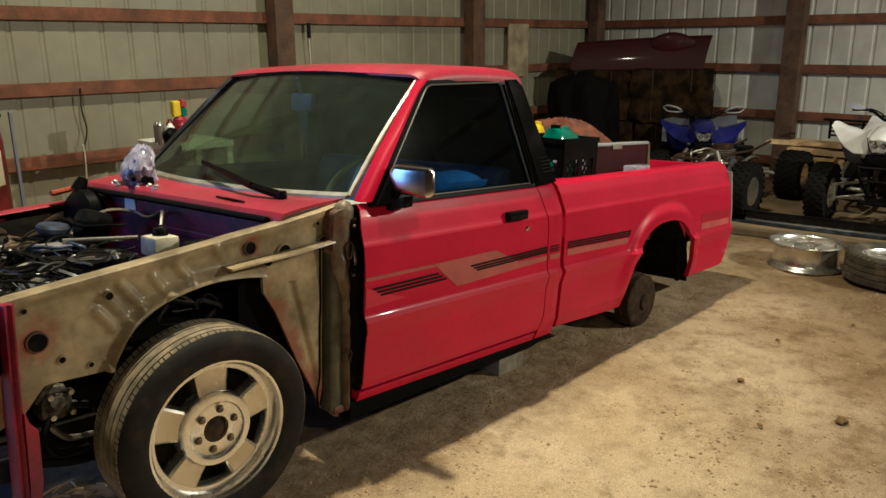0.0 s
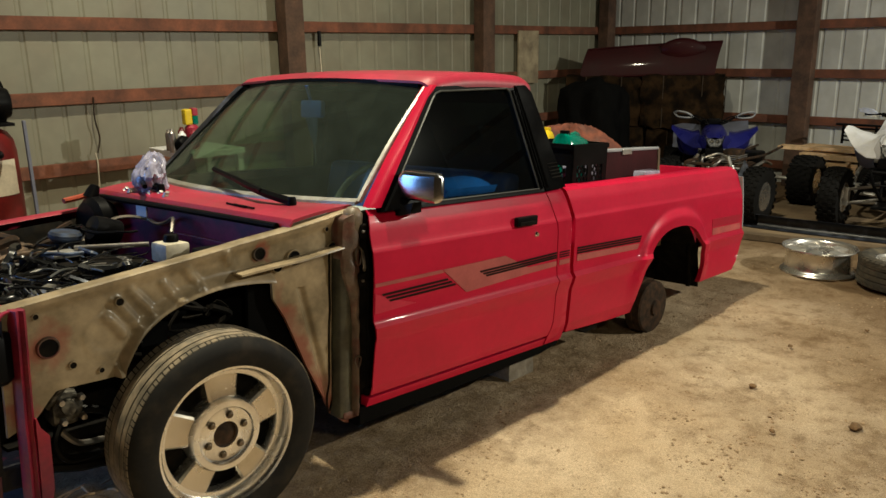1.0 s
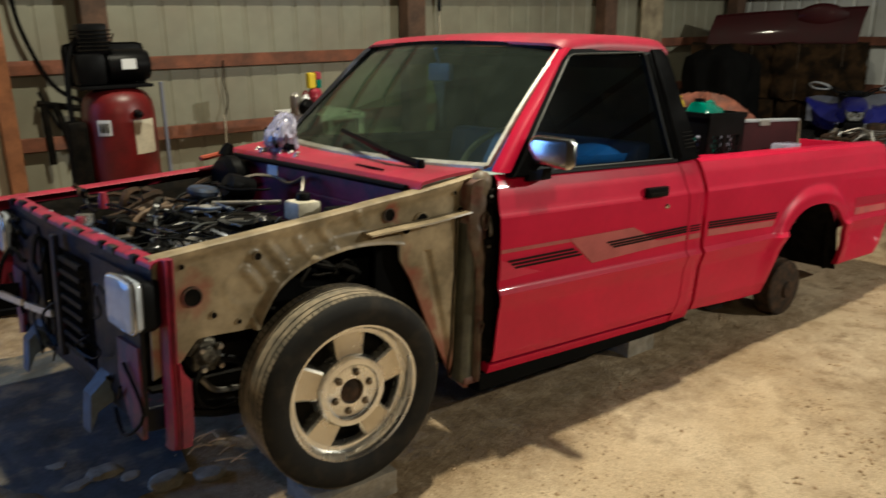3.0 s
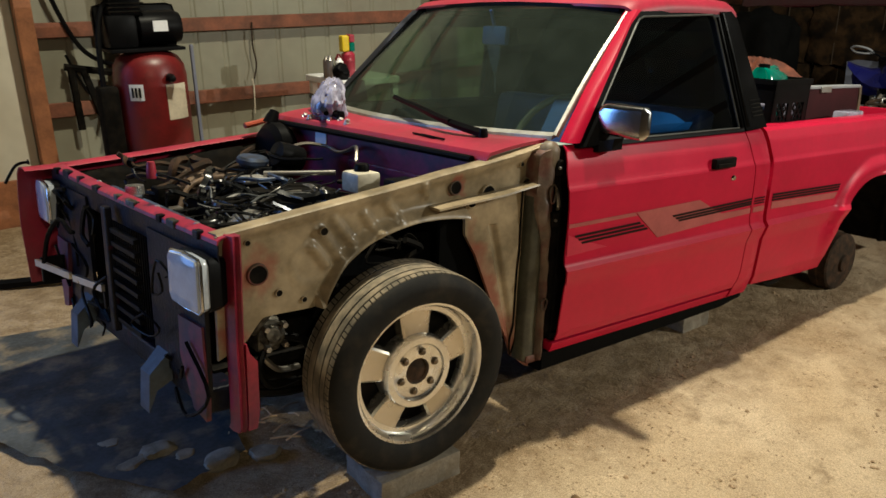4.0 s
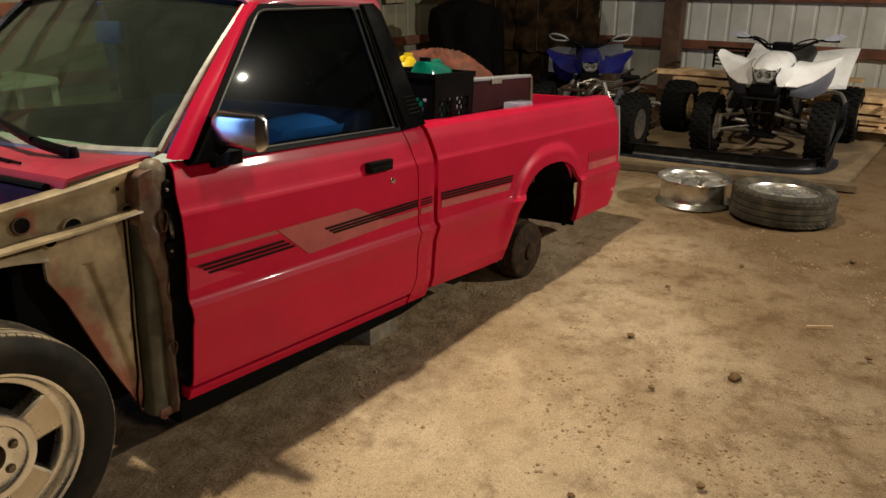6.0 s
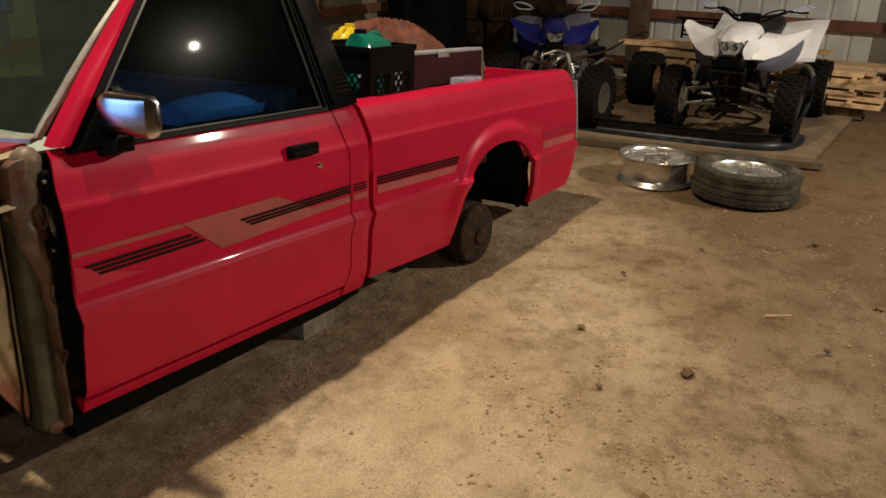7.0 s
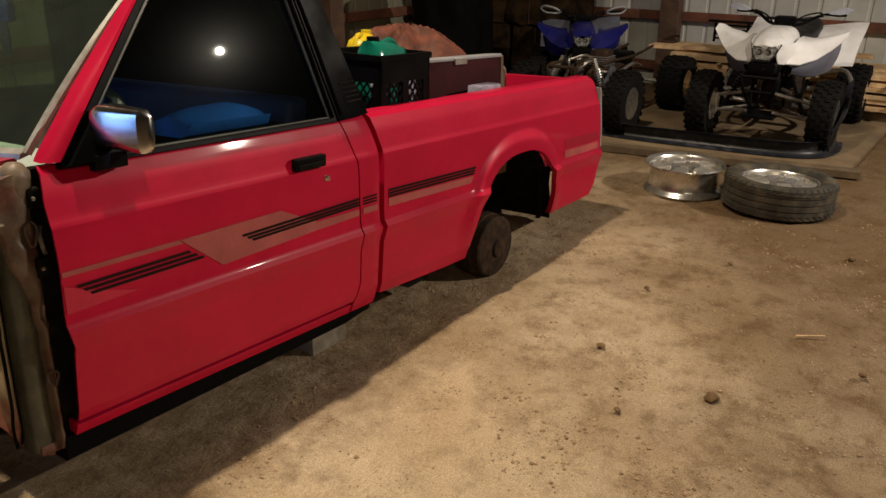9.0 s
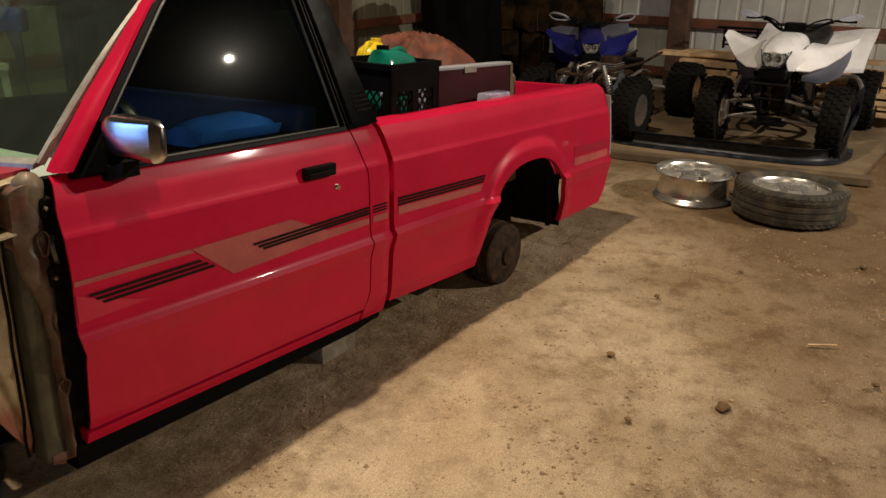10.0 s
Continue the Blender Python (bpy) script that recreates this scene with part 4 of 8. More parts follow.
def prism_obj(outline, flip):
    bm = bmesh.new()
    f = (lambda v: 2 * MID - v) if flip else (lambda v: v)
    a = [bm.verts.new((x, f(win_y(z) - 0.012), z)) for x, z in outline]
    b = [bm.verts.new((x, f(win_y(z) + 0.02), z)) for x, z in outline]
    bm.faces.new(a)
    bm.faces.new(b[::-1])
    k = len(outline)
    for i in range(k):
        bm.faces.new((a[i], b[i], b[(i + 1) % k], a[(i + 1) % k]))
    return bm


TRUCK = build_truck()


# ---- wheels ----
R_TYRE, R_RIM = 0.338, 0.262


def tyre_mesh(bm, m, width=0.205, r_rim=0.245, r=R_TYRE, grooves=3, lugs=0):
    """A tyre round z: sidewalls, shoulders, a tread with round grooves."""
    w = width / 2
    prof = [(r_rim - 0.012, -w * 0.80), (r_rim + 0.004, -w * 0.93), (r_rim + 0.022, -w), ((r + r_rim) / 2, -w * 1.04), (r - 0.022, -w * 0.97), (r - 0.006, -w * 0.86)]
    tread = []
    step = 2 * w * 0.80 / (grooves + 1)
    for k in range(grooves + 1):
        a = -w * 0.80 + k * step
        tread += [(r, a + 0.004), (r, a + step - 0.004)]
        if k < grooves:
            tread += [(r - 0.009, a + step - 0.002), (r - 0.009, a + step + 0.002)]
    mirror = [(p, -h) for p, h in reversed(prof)]
    return lathe(bm, prof + tread + mirror, 72, m, close=True)


def tread_blocks(bm, m, n, width, r, depth=0.006, slant=0.35):
    """Shoulder blocks proud of the tread, with gaps between them."""
    for side in (-1, 1):
        for i in range(n):
            a0 = 2 * math.pi * (i + 0.25 * (side > 0)) / n
            a1 = a0 + 2 * math.pi / n * 0.80
            rings = []
            for h, rr, sh in ((side * width * 0.30, r + 0.001, 0.0), (side * width * 0.43, r - 0.002, slant), (side * width * 0.49, r - 0.018, slant * 1.2)):
                off = sh * 2 * math.pi / n
                rings.append([Vector((q * math.cos(a + off), q * math.sin(a + off), h)) for a, q in ((a0, rr - 0.004), (a0, rr + depth), (a1, rr + depth), (a1, rr - 0.004))])
            vs = loft(bm, [[m @ p for p in ring] for ring in rings])


def rim_mesh(bm, m, width=0.19, r=R_RIM):
    """Barrel of a wheel with both lips; z points outwards."""
    w = width / 2
    prof = [(r - 0.034, w - 0.016), (r - 0.030, w - 0.010), (r - 0.006, w - 0.001), (r - 0.003, w), (r, w - 0.008), (r - 0.006, w - 0.012), (r - 0.016, w - 0.016), (r - 0.030, w - 0.022), (r - 0.034, w - 0.032), (r - 0.033, -w + 0.045), (r - 0.026, -w + 0.032), (r - 0.014, -w + 0.022), (r - 0.004, -w + 0.014), (r, -w + 0.006), (r - 0.004, -w), (r - 0.03, -w + 0.004), (r - 0.05, -w + 0.03), (r - 0.056, 0.0), (r - 0.044, w - 0.05), (r - 0.040, w - 0.028)]
    return lathe(bm, prof, 64, m, close=True)


def spoke_mesh(bm, m, angle, r=R_RIM, z=0.055):
    """One broad spoke, wedge-like, dished towards the hub."""
    rows = []
    for t in np.linspace(0, 1, 6):
        q = 0.095 + (r - 0.052 - 0.095) * t
        half = 0.045 + 0.018 * t
        dz = z - 0.004 * math.sin(math.pi * t) - 0.010 * t
        e = Vector((math.cos(angle), math.sin(angle), 0))
        s = Vector((-e.y, e.x, 0))
        c = e * q
        up = Vector((0, 0, 1))
        rows.append([m @ (c + s * half + up * (dz - 0.006)), m @ (c + s * (half - 0.008) + up * dz), m @ (c - s * (half - 0.008) + up * dz), m @ (c - s * half + up * (dz - 0.006)), m @ (c - s * (half + 0.004) + up * (dz - 0.045)), m @ (c + s * (half + 0.004) + up * (dz - 0.045))])
    return loft(bm, rows)


def alloy(parent, m, lugs=6):
    """Rim, spokes, hub plate, lug nuts, cap: parts of one alloy wheel under its parent."""
    bm = bmesh.new()
    rim_mesh(bm, m)
    rim = part("rim", bm, TURNED, parent, "polished alloy rim", smooth=30)
    bm = bmesh.new()
    lathe(bm, [(0.198, 0.012), (0.200, 0.040), (0.204, 0.046), (0.220, 0.047), (0.229, 0.054), (0.233, 0.074), (0.236, 0.074), (0.236, 0.012)], 64, m, close=True)
    part("rim_step", bm, TURNED, rim, smooth=30)
    for k in range(5):
        bm = bmesh.new()
        spoke_mesh(bm, m, math.pi / 2 + 2 * math.pi * k / 5)
        part("spoke", bm, SPOKE, rim, smooth=35)
    bm = bmesh.new()
    lathe(bm, [(0.042, 0.046), (0.045, 0.060), (0.088, 0.060), (0.094, 0.063), (0.098, 0.070), (0.104, 0.072), (0.120, 0.070), (0.128, 0.054), (0.128, 0.005)], 48, m)
    part("hub_plate", bm, TURNED, rim, smooth=30)
    for k in range(lugs):
        a = 2 * math.pi * (k + 0.3) / lugs
        bm = bmesh.new()
        lathe(bm, [(0.0135, 0.0595), (0.0135, 0.0615), (0.0115, 0.0615), (0.0105, 0.0605), (0.0095, 0.0605), (0.0095, 0.070), (0.006, 0.072), (0.0, 0.072)], 12, m @ pose(0.068 * math.cos(a), 0.068 * math.sin(a), 0))
        part("lug_nut", bm, RUSTY_NUT, rim, smooth=30)
    bm = bmesh.new()
    lathe(bm, [(0.0, 0.052), (0.030, 0.050), (0.036, 0.048), (0.0425, 0.050), (0.0425, 0.03)], 28, m)
    part("centre_bore", bm, RUST, rim, smooth=30)
    return rim


def front_wheel():
    m = pose(-0.027, 0.098, 0.425, 90, 0, 0)
    w = empty("front_wheel")
    w.parent = TRUCK
    bm = bmesh.new()
    tyre_mesh(bm, m)
    tyre = part("tyre", bm, RUBBER, w, "dusty black low-profile tyre", smooth=30)
    for h0, h1 in ((-0.084, -0.052), (-0.046, -0.014), (-0.009, 0.027), (0.033, 0.058), (0.063, 0.083)):
        bm = bmesh.new()
        ends = [R_TYRE - 0.0015 * (abs(h) > 0.08) for h in (h0, h1)]
        if abs(h0 + h1) < 0.12:
            lathe(bm, [(R_TYRE - 0.008, h0), (ends[0] + 0.0015, h0 + 0.001), (ends[1] + 0.0015, h1 - 0.001), (R_TYRE - 0.008, h1)], 96, m, close=True)
            part("tread_rib", bm, TREAD, tyre, "worn dusty tread rib", smooth=30)
            continue
        n, slant = (96, 0.010) if abs(h0 + h1) > 0.09 else (48, 0.03)
        for i in range(n):
            a0 = 2 * math.pi * (i + 0.13 * (i % 3)) / n
            a1 = 2 * math.pi * (i + 0.80 + 0.13 * ((i + 1) % 3) * (i % 3 < 2)) / n
            if i % 3 == 2:
                a1 = 2 * math.pi * (i + 0.80) / n
            rings = []
            for r, h in ((R_TYRE - 0.008, h0), (ends[0] + 0.0015, h0 + 0.001), (ends[1] + 0.0015, h1 - 0.001), (R_TYRE - 0.008, h1)):
                s = slant * (h - h0) / (h1 - h0)
                rings.append([m @ Vector((r * math.cos(a + s), r * math.sin(a + s), h)) for a in (a0, a1)])
            vs = [[bm.verts.new(p) for p in ring] for ring in rings]
            for p, q in zip(vs, vs[1:]):
                bm.faces.new((p[0], p[1], q[1], q[0]))
            bm.faces.new([p[0] for p in vs])
            bm.faces.new([p[1] for p in reversed(vs)])
        bmesh.ops.recalc_face_normals(bm, faces=bm.faces[:])
        part("tread_rib", bm, TREAD, tyre, "worn dusty tread rib", smooth=30)
    alloy(w, m)
    bm = bmesh.new()
    lathe(bm, [(0.05, -0.03), (0.155, -0.03), (0.155, -0.05), (0.05, -0.05)], 40, m)
    part("brake_disc", bm, RUST, w)
    # black disc and ring added so the gaps between spokes read as shade
    bm = bmesh.new()
    lathe(bm, [(0.0, -0.012), (0.207, -0.012), (0.207, -0.022), (0.0, -0.022)], 40, m)
    part("dust_shield", bm, BLACK_MATT, w)
    bm = bmesh.new()
    lathe(bm, [(0.2045, 0.020), (0.2035, 0.020), (0.2035, -0.080), (0.2045, -0.080)], 48, m, close=True)
    part("barrel_grime", bm, BLACK_MATT, w, "black ring that shades the inside of the rim")
    # the far front wheel, mostly hidden
    m2 = pose(-0.027, 2 * MID - 0.098, 0.425, -90, 0, 0)
    w2 = empty("front_wheel")
    w2.parent = TRUCK
    bm = bmesh.new()
    tyre_mesh(bm, m2)
    part("tyre", bm, RUBBER, w2, smooth=30)
    bm = bmesh.new()
    rim_mesh(bm, m2)
    part("rim", bm, ALLOY_DULL, w2, smooth=30)
    # rear axle: bare brake drums resting near the ground, axle tube, leaf springs
    ax = empty("rear_axle")
    ax.parent = TRUCK
    for y, s in ((0.10, 90), (2 * MID - 0.10, -90)):
        bm = bmesh.new()
        lathe(bm, [(0.0, 0.040), (0.045, 0.040), (0.05, 0.028), (0.075, 0.026), (0.10, 0.022), (0.148, 0.018), (0.158, 0.010), (0.160, -0.03), (0.166, -0.034), (0.166, -0.075), (0.150, -0.078), (0.0, -0.078)], 40, pose(2.80, y, 0.318, s))
        part("brake_drum", bm, RUST, ax, "rusty bare brake drum", smooth=30)
    bm = bmesh.new()
    tube(bm, [(2.80, 0.14, 0.318), (2.80, 1.52, 0.318)], 0.045, 12)
    part("axle_tube", bm, BLACK_MATT, ax, smooth=True)
    bm = bmesh.new()
    lathe(bm, [(0.0, -0.12), (0.09, -0.09), (0.13, 0.0), (0.09, 0.09), (0.0, 0.12)], 20, pose(2.80, 0.80, 0.318, 0, 90))
    part("differential", bm, BLACK_MATT, ax, smooth=True)
    for y in (0.36, 1.30):
        bm = bmesh.new()
        for k in range(3):
            pts = [(2.80 + (0.62 - 0.12 * k) * t, y, 0.40 - 0.022 * k + 0.10 * t * t) for t in np.linspace(-1, 1, 9)]
            loft(bm, [[(x, y - 0.03, z), (x, y + 0.03, z), (x, y + 0.03, z + 0.014), (x, y - 0.03, z + 0.014)] for x, y, z in pts])
        part("leaf_spring", bm, BLACK_MATT, ax)
    bm = bmesh.new()
    tube(bm, [(3.245, 0.10, 0.42), (3.225, 0.11, 0.70)], 0.010, 10)
    tube(bm, [(3.246, 0.10, 0.37), (3.245, 0.10, 0.45)], 0.014, 10)
    part("shock_absorber", bm, BLACK_MATT, ax, smooth=True)
    # chassis rails and hanging bits below the body
    ch = empty("chassis")
    ch.parent = TRUCK
    for y in (0.38, 1.20):
        part("frame_rail", boxes(((0.25, y, 0.40), (3.55, y + 0.07, 0.52), 0.006)), BLACK_MATT, ch)
        part("frame_rail", boxes(((-0.60, y, 0.46), (0.30, y + 0.07, 0.57), 0.006)), BLACK_MATT, ch)
    for x in (0.45, 1.35, 2.05, 3.3):
        part("cross_member", boxes(((x, 0.38, 0.42), (x + 0.08, 1.27, 0.49), 0.006)), BLACK_MATT, ch)
    part("underbody", boxes(((0.55, 0.15, 0.385), (1.82, 1.5, 0.44))), BLACK_MATT, ch)
    part("rocker_inner", boxes(((0.60, 0.075, 0.30), (1.84, 0.15, 0.40), 0.01)), BLACK_MATT, ch)
    part("fuel_tank", boxes(((1.95, 0.48, 0.30), (2.45, 1.15, 0.55), 0.04)), BLACK_MATT, ch)
    for x, dz in ((1.93, 0.0), (2.12, 0.03), (2.30, -0.01)):
        part("bracket", boxes(((x, 0.20, 0.25 + dz), (x + 0.10, 0.26, 0.40), 0.01)), BLACK_MATT, ch)
    part("spring_hanger", boxes(((2.93, 0.30, 0.44), (3.02, 0.37, 0.60), 0.01)), BLACK_MATT, ch)
    bm = bmesh.new()
    tube(bm, smooth_line([(0.4, 0.55, 0.36), (1.2, 0.58, 0.34), (2.0, 0.62, 0.35), (2.6, 0.7, 0.47), (3.5, 0.7, 0.45)]), 0.028, 8)
    part("exhaust_pipe", bm, RUST, ch, smooth=True)


front_wheel()


# ---- stripped front end ----
def front_end():
    F = TRUCK
    # inner fender apron: tan primer sheet with an upper flange, pressed ribs, rust
    top = [(-0.625, 0.932), (-0.36, 0.966), (0.04, 1.018), (0.30, 1.058), (0.545, 1.104)]
    cut = [(-0.625, 0.56), (-0.575, 0.585), (-0.545, 0.600), (-0.50, 0.655), (-0.47, 0.668), (-0.312, 0.668), (-0.30, 0.690), (-0.248, 0.776), (-0.19, 0.825), (-0.126, 0.857), (-0.04, 0.880), (0.045, 0.891), (0.15, 0.889), (0.222, 0.880), (0.236, 0.875), (0.240, 0.815), (0.284, 0.739), (0.325, 0.640), (0.372, 0.528), (0.43, 0.41), (0.496, 0.300), (0.541, 0.258), (0.56, 0.255)]
    cut = [(q.x, q.y) for q in smooth_line([(a, b, 0) for a, b in cut[:14]], 5)] + cut[14:]
    ribs = [(-0.333, 0.862, -0.287, 0.798), (-0.305, 0.906, -0.248, 0.825), (-0.258, 0.931, -0.201, 0.861), (-0.153, 0.937, -0.116, 0.882), (-0.077, 0.966, -0.036, 0.914), (0.059, 1.002, 0.075, 0.975)]

    def apron_y(x, z):
        y = 0.165 - 0.05 * ease((x - 0.10) / 0.40) * 0.6
        zt, zb = interp(x, top), interp(x, cut)
        y -= 0.020 * ease((0.05 - (zt - z)) / 0.05)
        if -0.32 < x < 0.236:
            y -= 0.034 * ease((0.05 - (z - zb)) / 0.05)
        for x0, z0, x1, z1 in ribs:
            a, b, p = Vector((x0, z0)), Vector((x1, z1)), Vector((x, z))
            t = min(1, max(0, (p - a).dot(b - a) / (b - a).length_squared))
            d = (p - a.lerp(b, t)).length
            y -= 0.013 * ease((0.026 - d) / 0.024)
        d = math.hypot(x + 0.34, z - 0.80)
        y -= 0.003 * (ease((0.075 - d) / 0.015) - ease((0.05 - d) / 0.015))
        if x > 0.25:
            y += 0.014 * ease((0.022 - abs(x - 0.345 - 0.25 * (0.85 - z))) / 0.02) * (z < 0.84)
            y += 0.020 * ease((0.016 - abs(x - 0.492)) / 0.014)
        y += 0.003 * noise.noise((x * 5, z * 5, 4))
        return y

    xs = [v for v in levels(-0.625, 0.56, 210) if abs(v - 0.238) > 0.0035] + [0.236, 0.240]
    xs.sort()
    zs = levels(0.25, 1.106, 150)
    apron = sheet_xz("fender_apron", xs, zs, lambda x: interp(x, cut), lambda x: interp(x, top), apron_y, 0.012, APRON, F, "tan primer inner fender with rust and pressed ribs", angle=40)
    g = [[(x, apron_y(x, interp(x, top)) + o, interp(x, top) + dz) for x in np.linspace(-0.62, 0.545, 30)] for o, dz in ((0.001, 0.001), (0.012, 0.006), (0.055, 0.004), (0.06, -0.012))]
    shell("apron_flange", g, (0, 0.002, -0.004), TAN, apron, angle=45)
    # round holes with a raised lip
    for x, z, r, mt in ((0.190, 0.985, 0.021, RUSTED), (0.318, 0.955, 0.026, TAN), (0.475, 0.975, 0.018, TAN), (-0.502, 0.802, 0.027, RUSTED), (-0.30, 0.905, 0.012, TAN), (-0.44, 0.735, 0.010, TAN), (0.255, 0.930, 0.018, TAN), (0.45, 1.045, 0.008, TAN), (-0.36, 0.70, 0.008, TAN), (-0.53, 0.90, 0.008, TAN)):
        y = apron_y(x, z)
        bm = bmesh.new()
        lathe(bm, [(r, 0.002), (r, 0.008), (r * 1.14, 0.008), (r * 1.3, -0.004)], 20, pose(x, y, z, 90), close=True)
        part("hole_lip", bm, mt, apron, smooth=True)
        bm = bmesh.new()
        lathe(bm, [(0.0, 0.006), (r, 0.006), (r, -0.004)], 20, pose(x, y, z, 90))
        part("hole", bm, BLACK_MATT, apron)
    # fender rail bracket
    bm = bmesh.new()
    pts = smooth_line([(0.085, 0.112, 0.930), (0.20, 0.098, 0.944), (0.33, 0.090, 0.956), (0.43, 0.088, 0.970), (0.535, 0.095, 0.980)], 4)
    loft(bm, [[(p.x, p.y, p.z - 0.005), (p.x, p.y - 0.010, p.z - 0.002), (p.x, p.y - 0.008, p.z + 0.004), (p.x, p.y + 0.05, p.z + 0.006), (p.x, p.y + 0.05, p.z - 0.002)] for p in pts])
    part("fender_rail", bm, TAN, apron, "bent tan fender mounting rail", smooth=50)
    for x, y0 in ((0.466, -0.001), (0.486, -0.004)):
        bm = bmesh.new()
        tube(bm, [(x + 0.003 * noise.noise((x, z * 9, 1)), apron_y(x, z) + y0, z) for z in levels(0.32, 0.96, 26)], 0.0042, 6)
        part("seam_groove", bm, BLACK_MATT, apron, "dark open seam", smooth=True)
    # hinge pillar: an olive channel in front, a dented pink-tan strip with a ragged edge, hinges, the dark door gap
    sheet_xz("pillar_channel", levels(0.488, 0.556, 8), levels(0.30, 0.93, 30), lambda x: 0.302, lambda x: 0.93, lambda x, z: 0.106 - 0.014 * math.sin(math.pi * (x - 0.488) / 0.068) + 0.003 * noise.noise((x * 14, z * 8, 5)), 0.05, OLIVE, F, "dark olive pillar channel", angle=60)
    left = [(0.30, 0.546), (0.62, 0.544), (0.75, 0.533), (0.84, 0.508), (0.90, 0.489), (1.10, 0.494)]

    def pillar_x(u, z):
        rough = 0.005 * noise.noise((3, z * 26, 2)) + 0.006 * noise.noise((8, z * 8, 2))
        return interp(z, left) * (1 - u) + (0.570 + rough) * u + (1 - u) * 0.006 * noise.noise((5, z * 16, 7))

    def pillar_y(u, z):
        y = 0.090 - 0.018 * math.sin(math.pi * min(1, max(0, u))) + 0.007 * noise.noise((u * 2, z * 16, 9))
        for cz, h in ((0.94, 0.036), (0.72, 0.03), (0.525, 0.026)):
            y += 0.010 * ease((1 - math.hypot((u - 0.62) / 0.30, (z - cz) / h)) / 0.4)
        return y
    pillar = sheet_xz("hinge_pillar", levels(0.0, 1.0, 12), levels(0.30, 1.10, 90), lambda u: 0.302, lambda u: 1.10 - 0.02 * (2 * u - 1) ** 2, pillar_y, 0.08, PILLAR, F, "dented pink-tan hinge pillar in front of the door", xmap=pillar_x, angle=60)
    bm = bmesh.new()
    lathe(bm, [(0.0, 0.036), (0.022, 0.03), (0.036, 0.012), (0.040, -0.02), (0.039, -0.05)], 20, pose(0.548, 0.104, 1.088, 12))
    part("pillar_cap", bm, PILLAR_TAN, pillar, smooth=True)
    for cz, h in ((0.94, 0.034), (0.525, 0.024)):
        bm = bmesh.new()
        tube(bm, [(0.556 + 0.014 * math.cos(q) * (1 + 0.2 * math.sin(3 * q)), 0.0765, cz + h * math.sin(q)) for q in np.linspace(0, 2 * math.pi, 19)[:18]], 0.0035, 6, True)
        part("pressed_ring", bm, RUSTED, pillar, smooth=True)
    part("door_gap", boxes(((0.574, 0.098, 0.325), (0.66, 0.13, 1.10))), BLACK_MATT, F)
    for z in (0.845, 1.033):
        hinge = part("hinge", boxes(((0.556, 0.068, z - 0.028), (0.588, 0.10, z + 0.026), 0.006)), BLACK_MATT, pillar, "grimy black door hinge")
        bm = bmesh.new()
        lathe(bm, [(0.0, 0.008), (0.005, 0.007), (0.006, 0.0), (0.006, -0.01)], 8, pose(0.568, 0.068, z, 90))
        part("hinge_bolt", bm, STEEL, hinge)
    bm = bmesh.new()
    tube(bm, smooth_line([(0.585, 0.09, 0.95), (0.573, 0.07, 0.935), (0.575, 0.065, 0.90), (0.585, 0.08, 0.88)]), 0.006, 6)
    part("wire_loop", bm, STEEL, pillar)
    # black panels added behind the apron so the wheel opening stays dark
    part("wheel_well", boxes(((-0.16, 0.30, 0.50), (0.24, 0.32, 0.86)), ((0.17, 0.20, 0.36), (0.50, 0.214, 0.98))), TARP_AND_SHADE, F, "black panels that shade the front wheel well")
    # rough lower edge, red overspray
    part("sill_end", boxes(((0.500, 0.088, 0.290), (0.598, 0.14, 0.325), 0.012)), PILLAR, F)

    # --- cowl and firewall ---
    def cowl(u, v):
        y = 0.150 + 1.36 * v
        s = (y - MID) / 0.66
        back = Vector((0.505 + 0.075 * s * s, y, 1.110 + 0.012 * s * s))
        front = Vector((0.318 - 0.01 * s * s, y, 1.088))
        p = front.lerp(back, u)
        p.z += 0.006 * math.sin(math.pi * u)
        if u == 0:
            p.z -= 0.018
        return p
    g = [[cowl(u, i / 24) for i in range(25)] for u in (0.0, 0.06, 0.2, 0.4, 0.6, 0.8, 0.95, 1.0)]
    cowl_ob = shell("cowl_panel", g, (0, 0, -0.012), RED_FADED_DIMMED, F, "faded red cowl panel below the windscreen, colour dimmed against the lamp", angle=40)
    bm = bmesh.new()
    tube(bm, [cowl(0.0, i / 24) + Vector((-0.012, 0, -0.006)) for i in range(1, 24)], 0.013, 8)
    part("hood_seal", bm, BLACK, cowl_ob, "black rubber hood seal", smooth=True)
    for y in (0.42, 0.47):
        bm = bmesh.new()
        tube(bm, [(0.36, y, 1.103), (0.375, y + 0.14, 1.104)], 0.004, 6)
        part("washer_pipe", bm, BLACK, cowl_ob)
    firewall = part("firewall", boxes(((0.335, 0.215, 0.50), (0.362, 1.50, 1.074), 0.004)), FIREWALL, F, "dark red firewall behind the engine")
    part("fire_sticker", boxes(((0.329, 1.12, 0.990), (0.3335, 1.20, 1.058))), PAPER_WHITE, firewall, "white paper sticker")
    part("pressed_rib", boxes(((0.322, 0.30, 0.93), (0.3345, 0.95, 0.96), 0.005)), FIREWALL, firewall)
    # wipers
    for pts in ([(0.47, 0.345, 1.125), (0.455, 0.50, 1.150), (0.505, 0.74, 1.182), (0.53, 0.86, 1.195)], [(0.40, 1.12, 1.120), (0.385, 1.25, 1.150), (0.43, 1.36, 1.165)]):
        bm = bmesh.new()
        line = smooth_line(pts, 5)
        tube(bm, line, [0.019 - 0.009 * i / (len(line) - 1) for i in range(len(line))], 6)
        wiper = part("wiper", bm, BLACK, F, "black wiper arm lying on the windscreen", smooth=True)
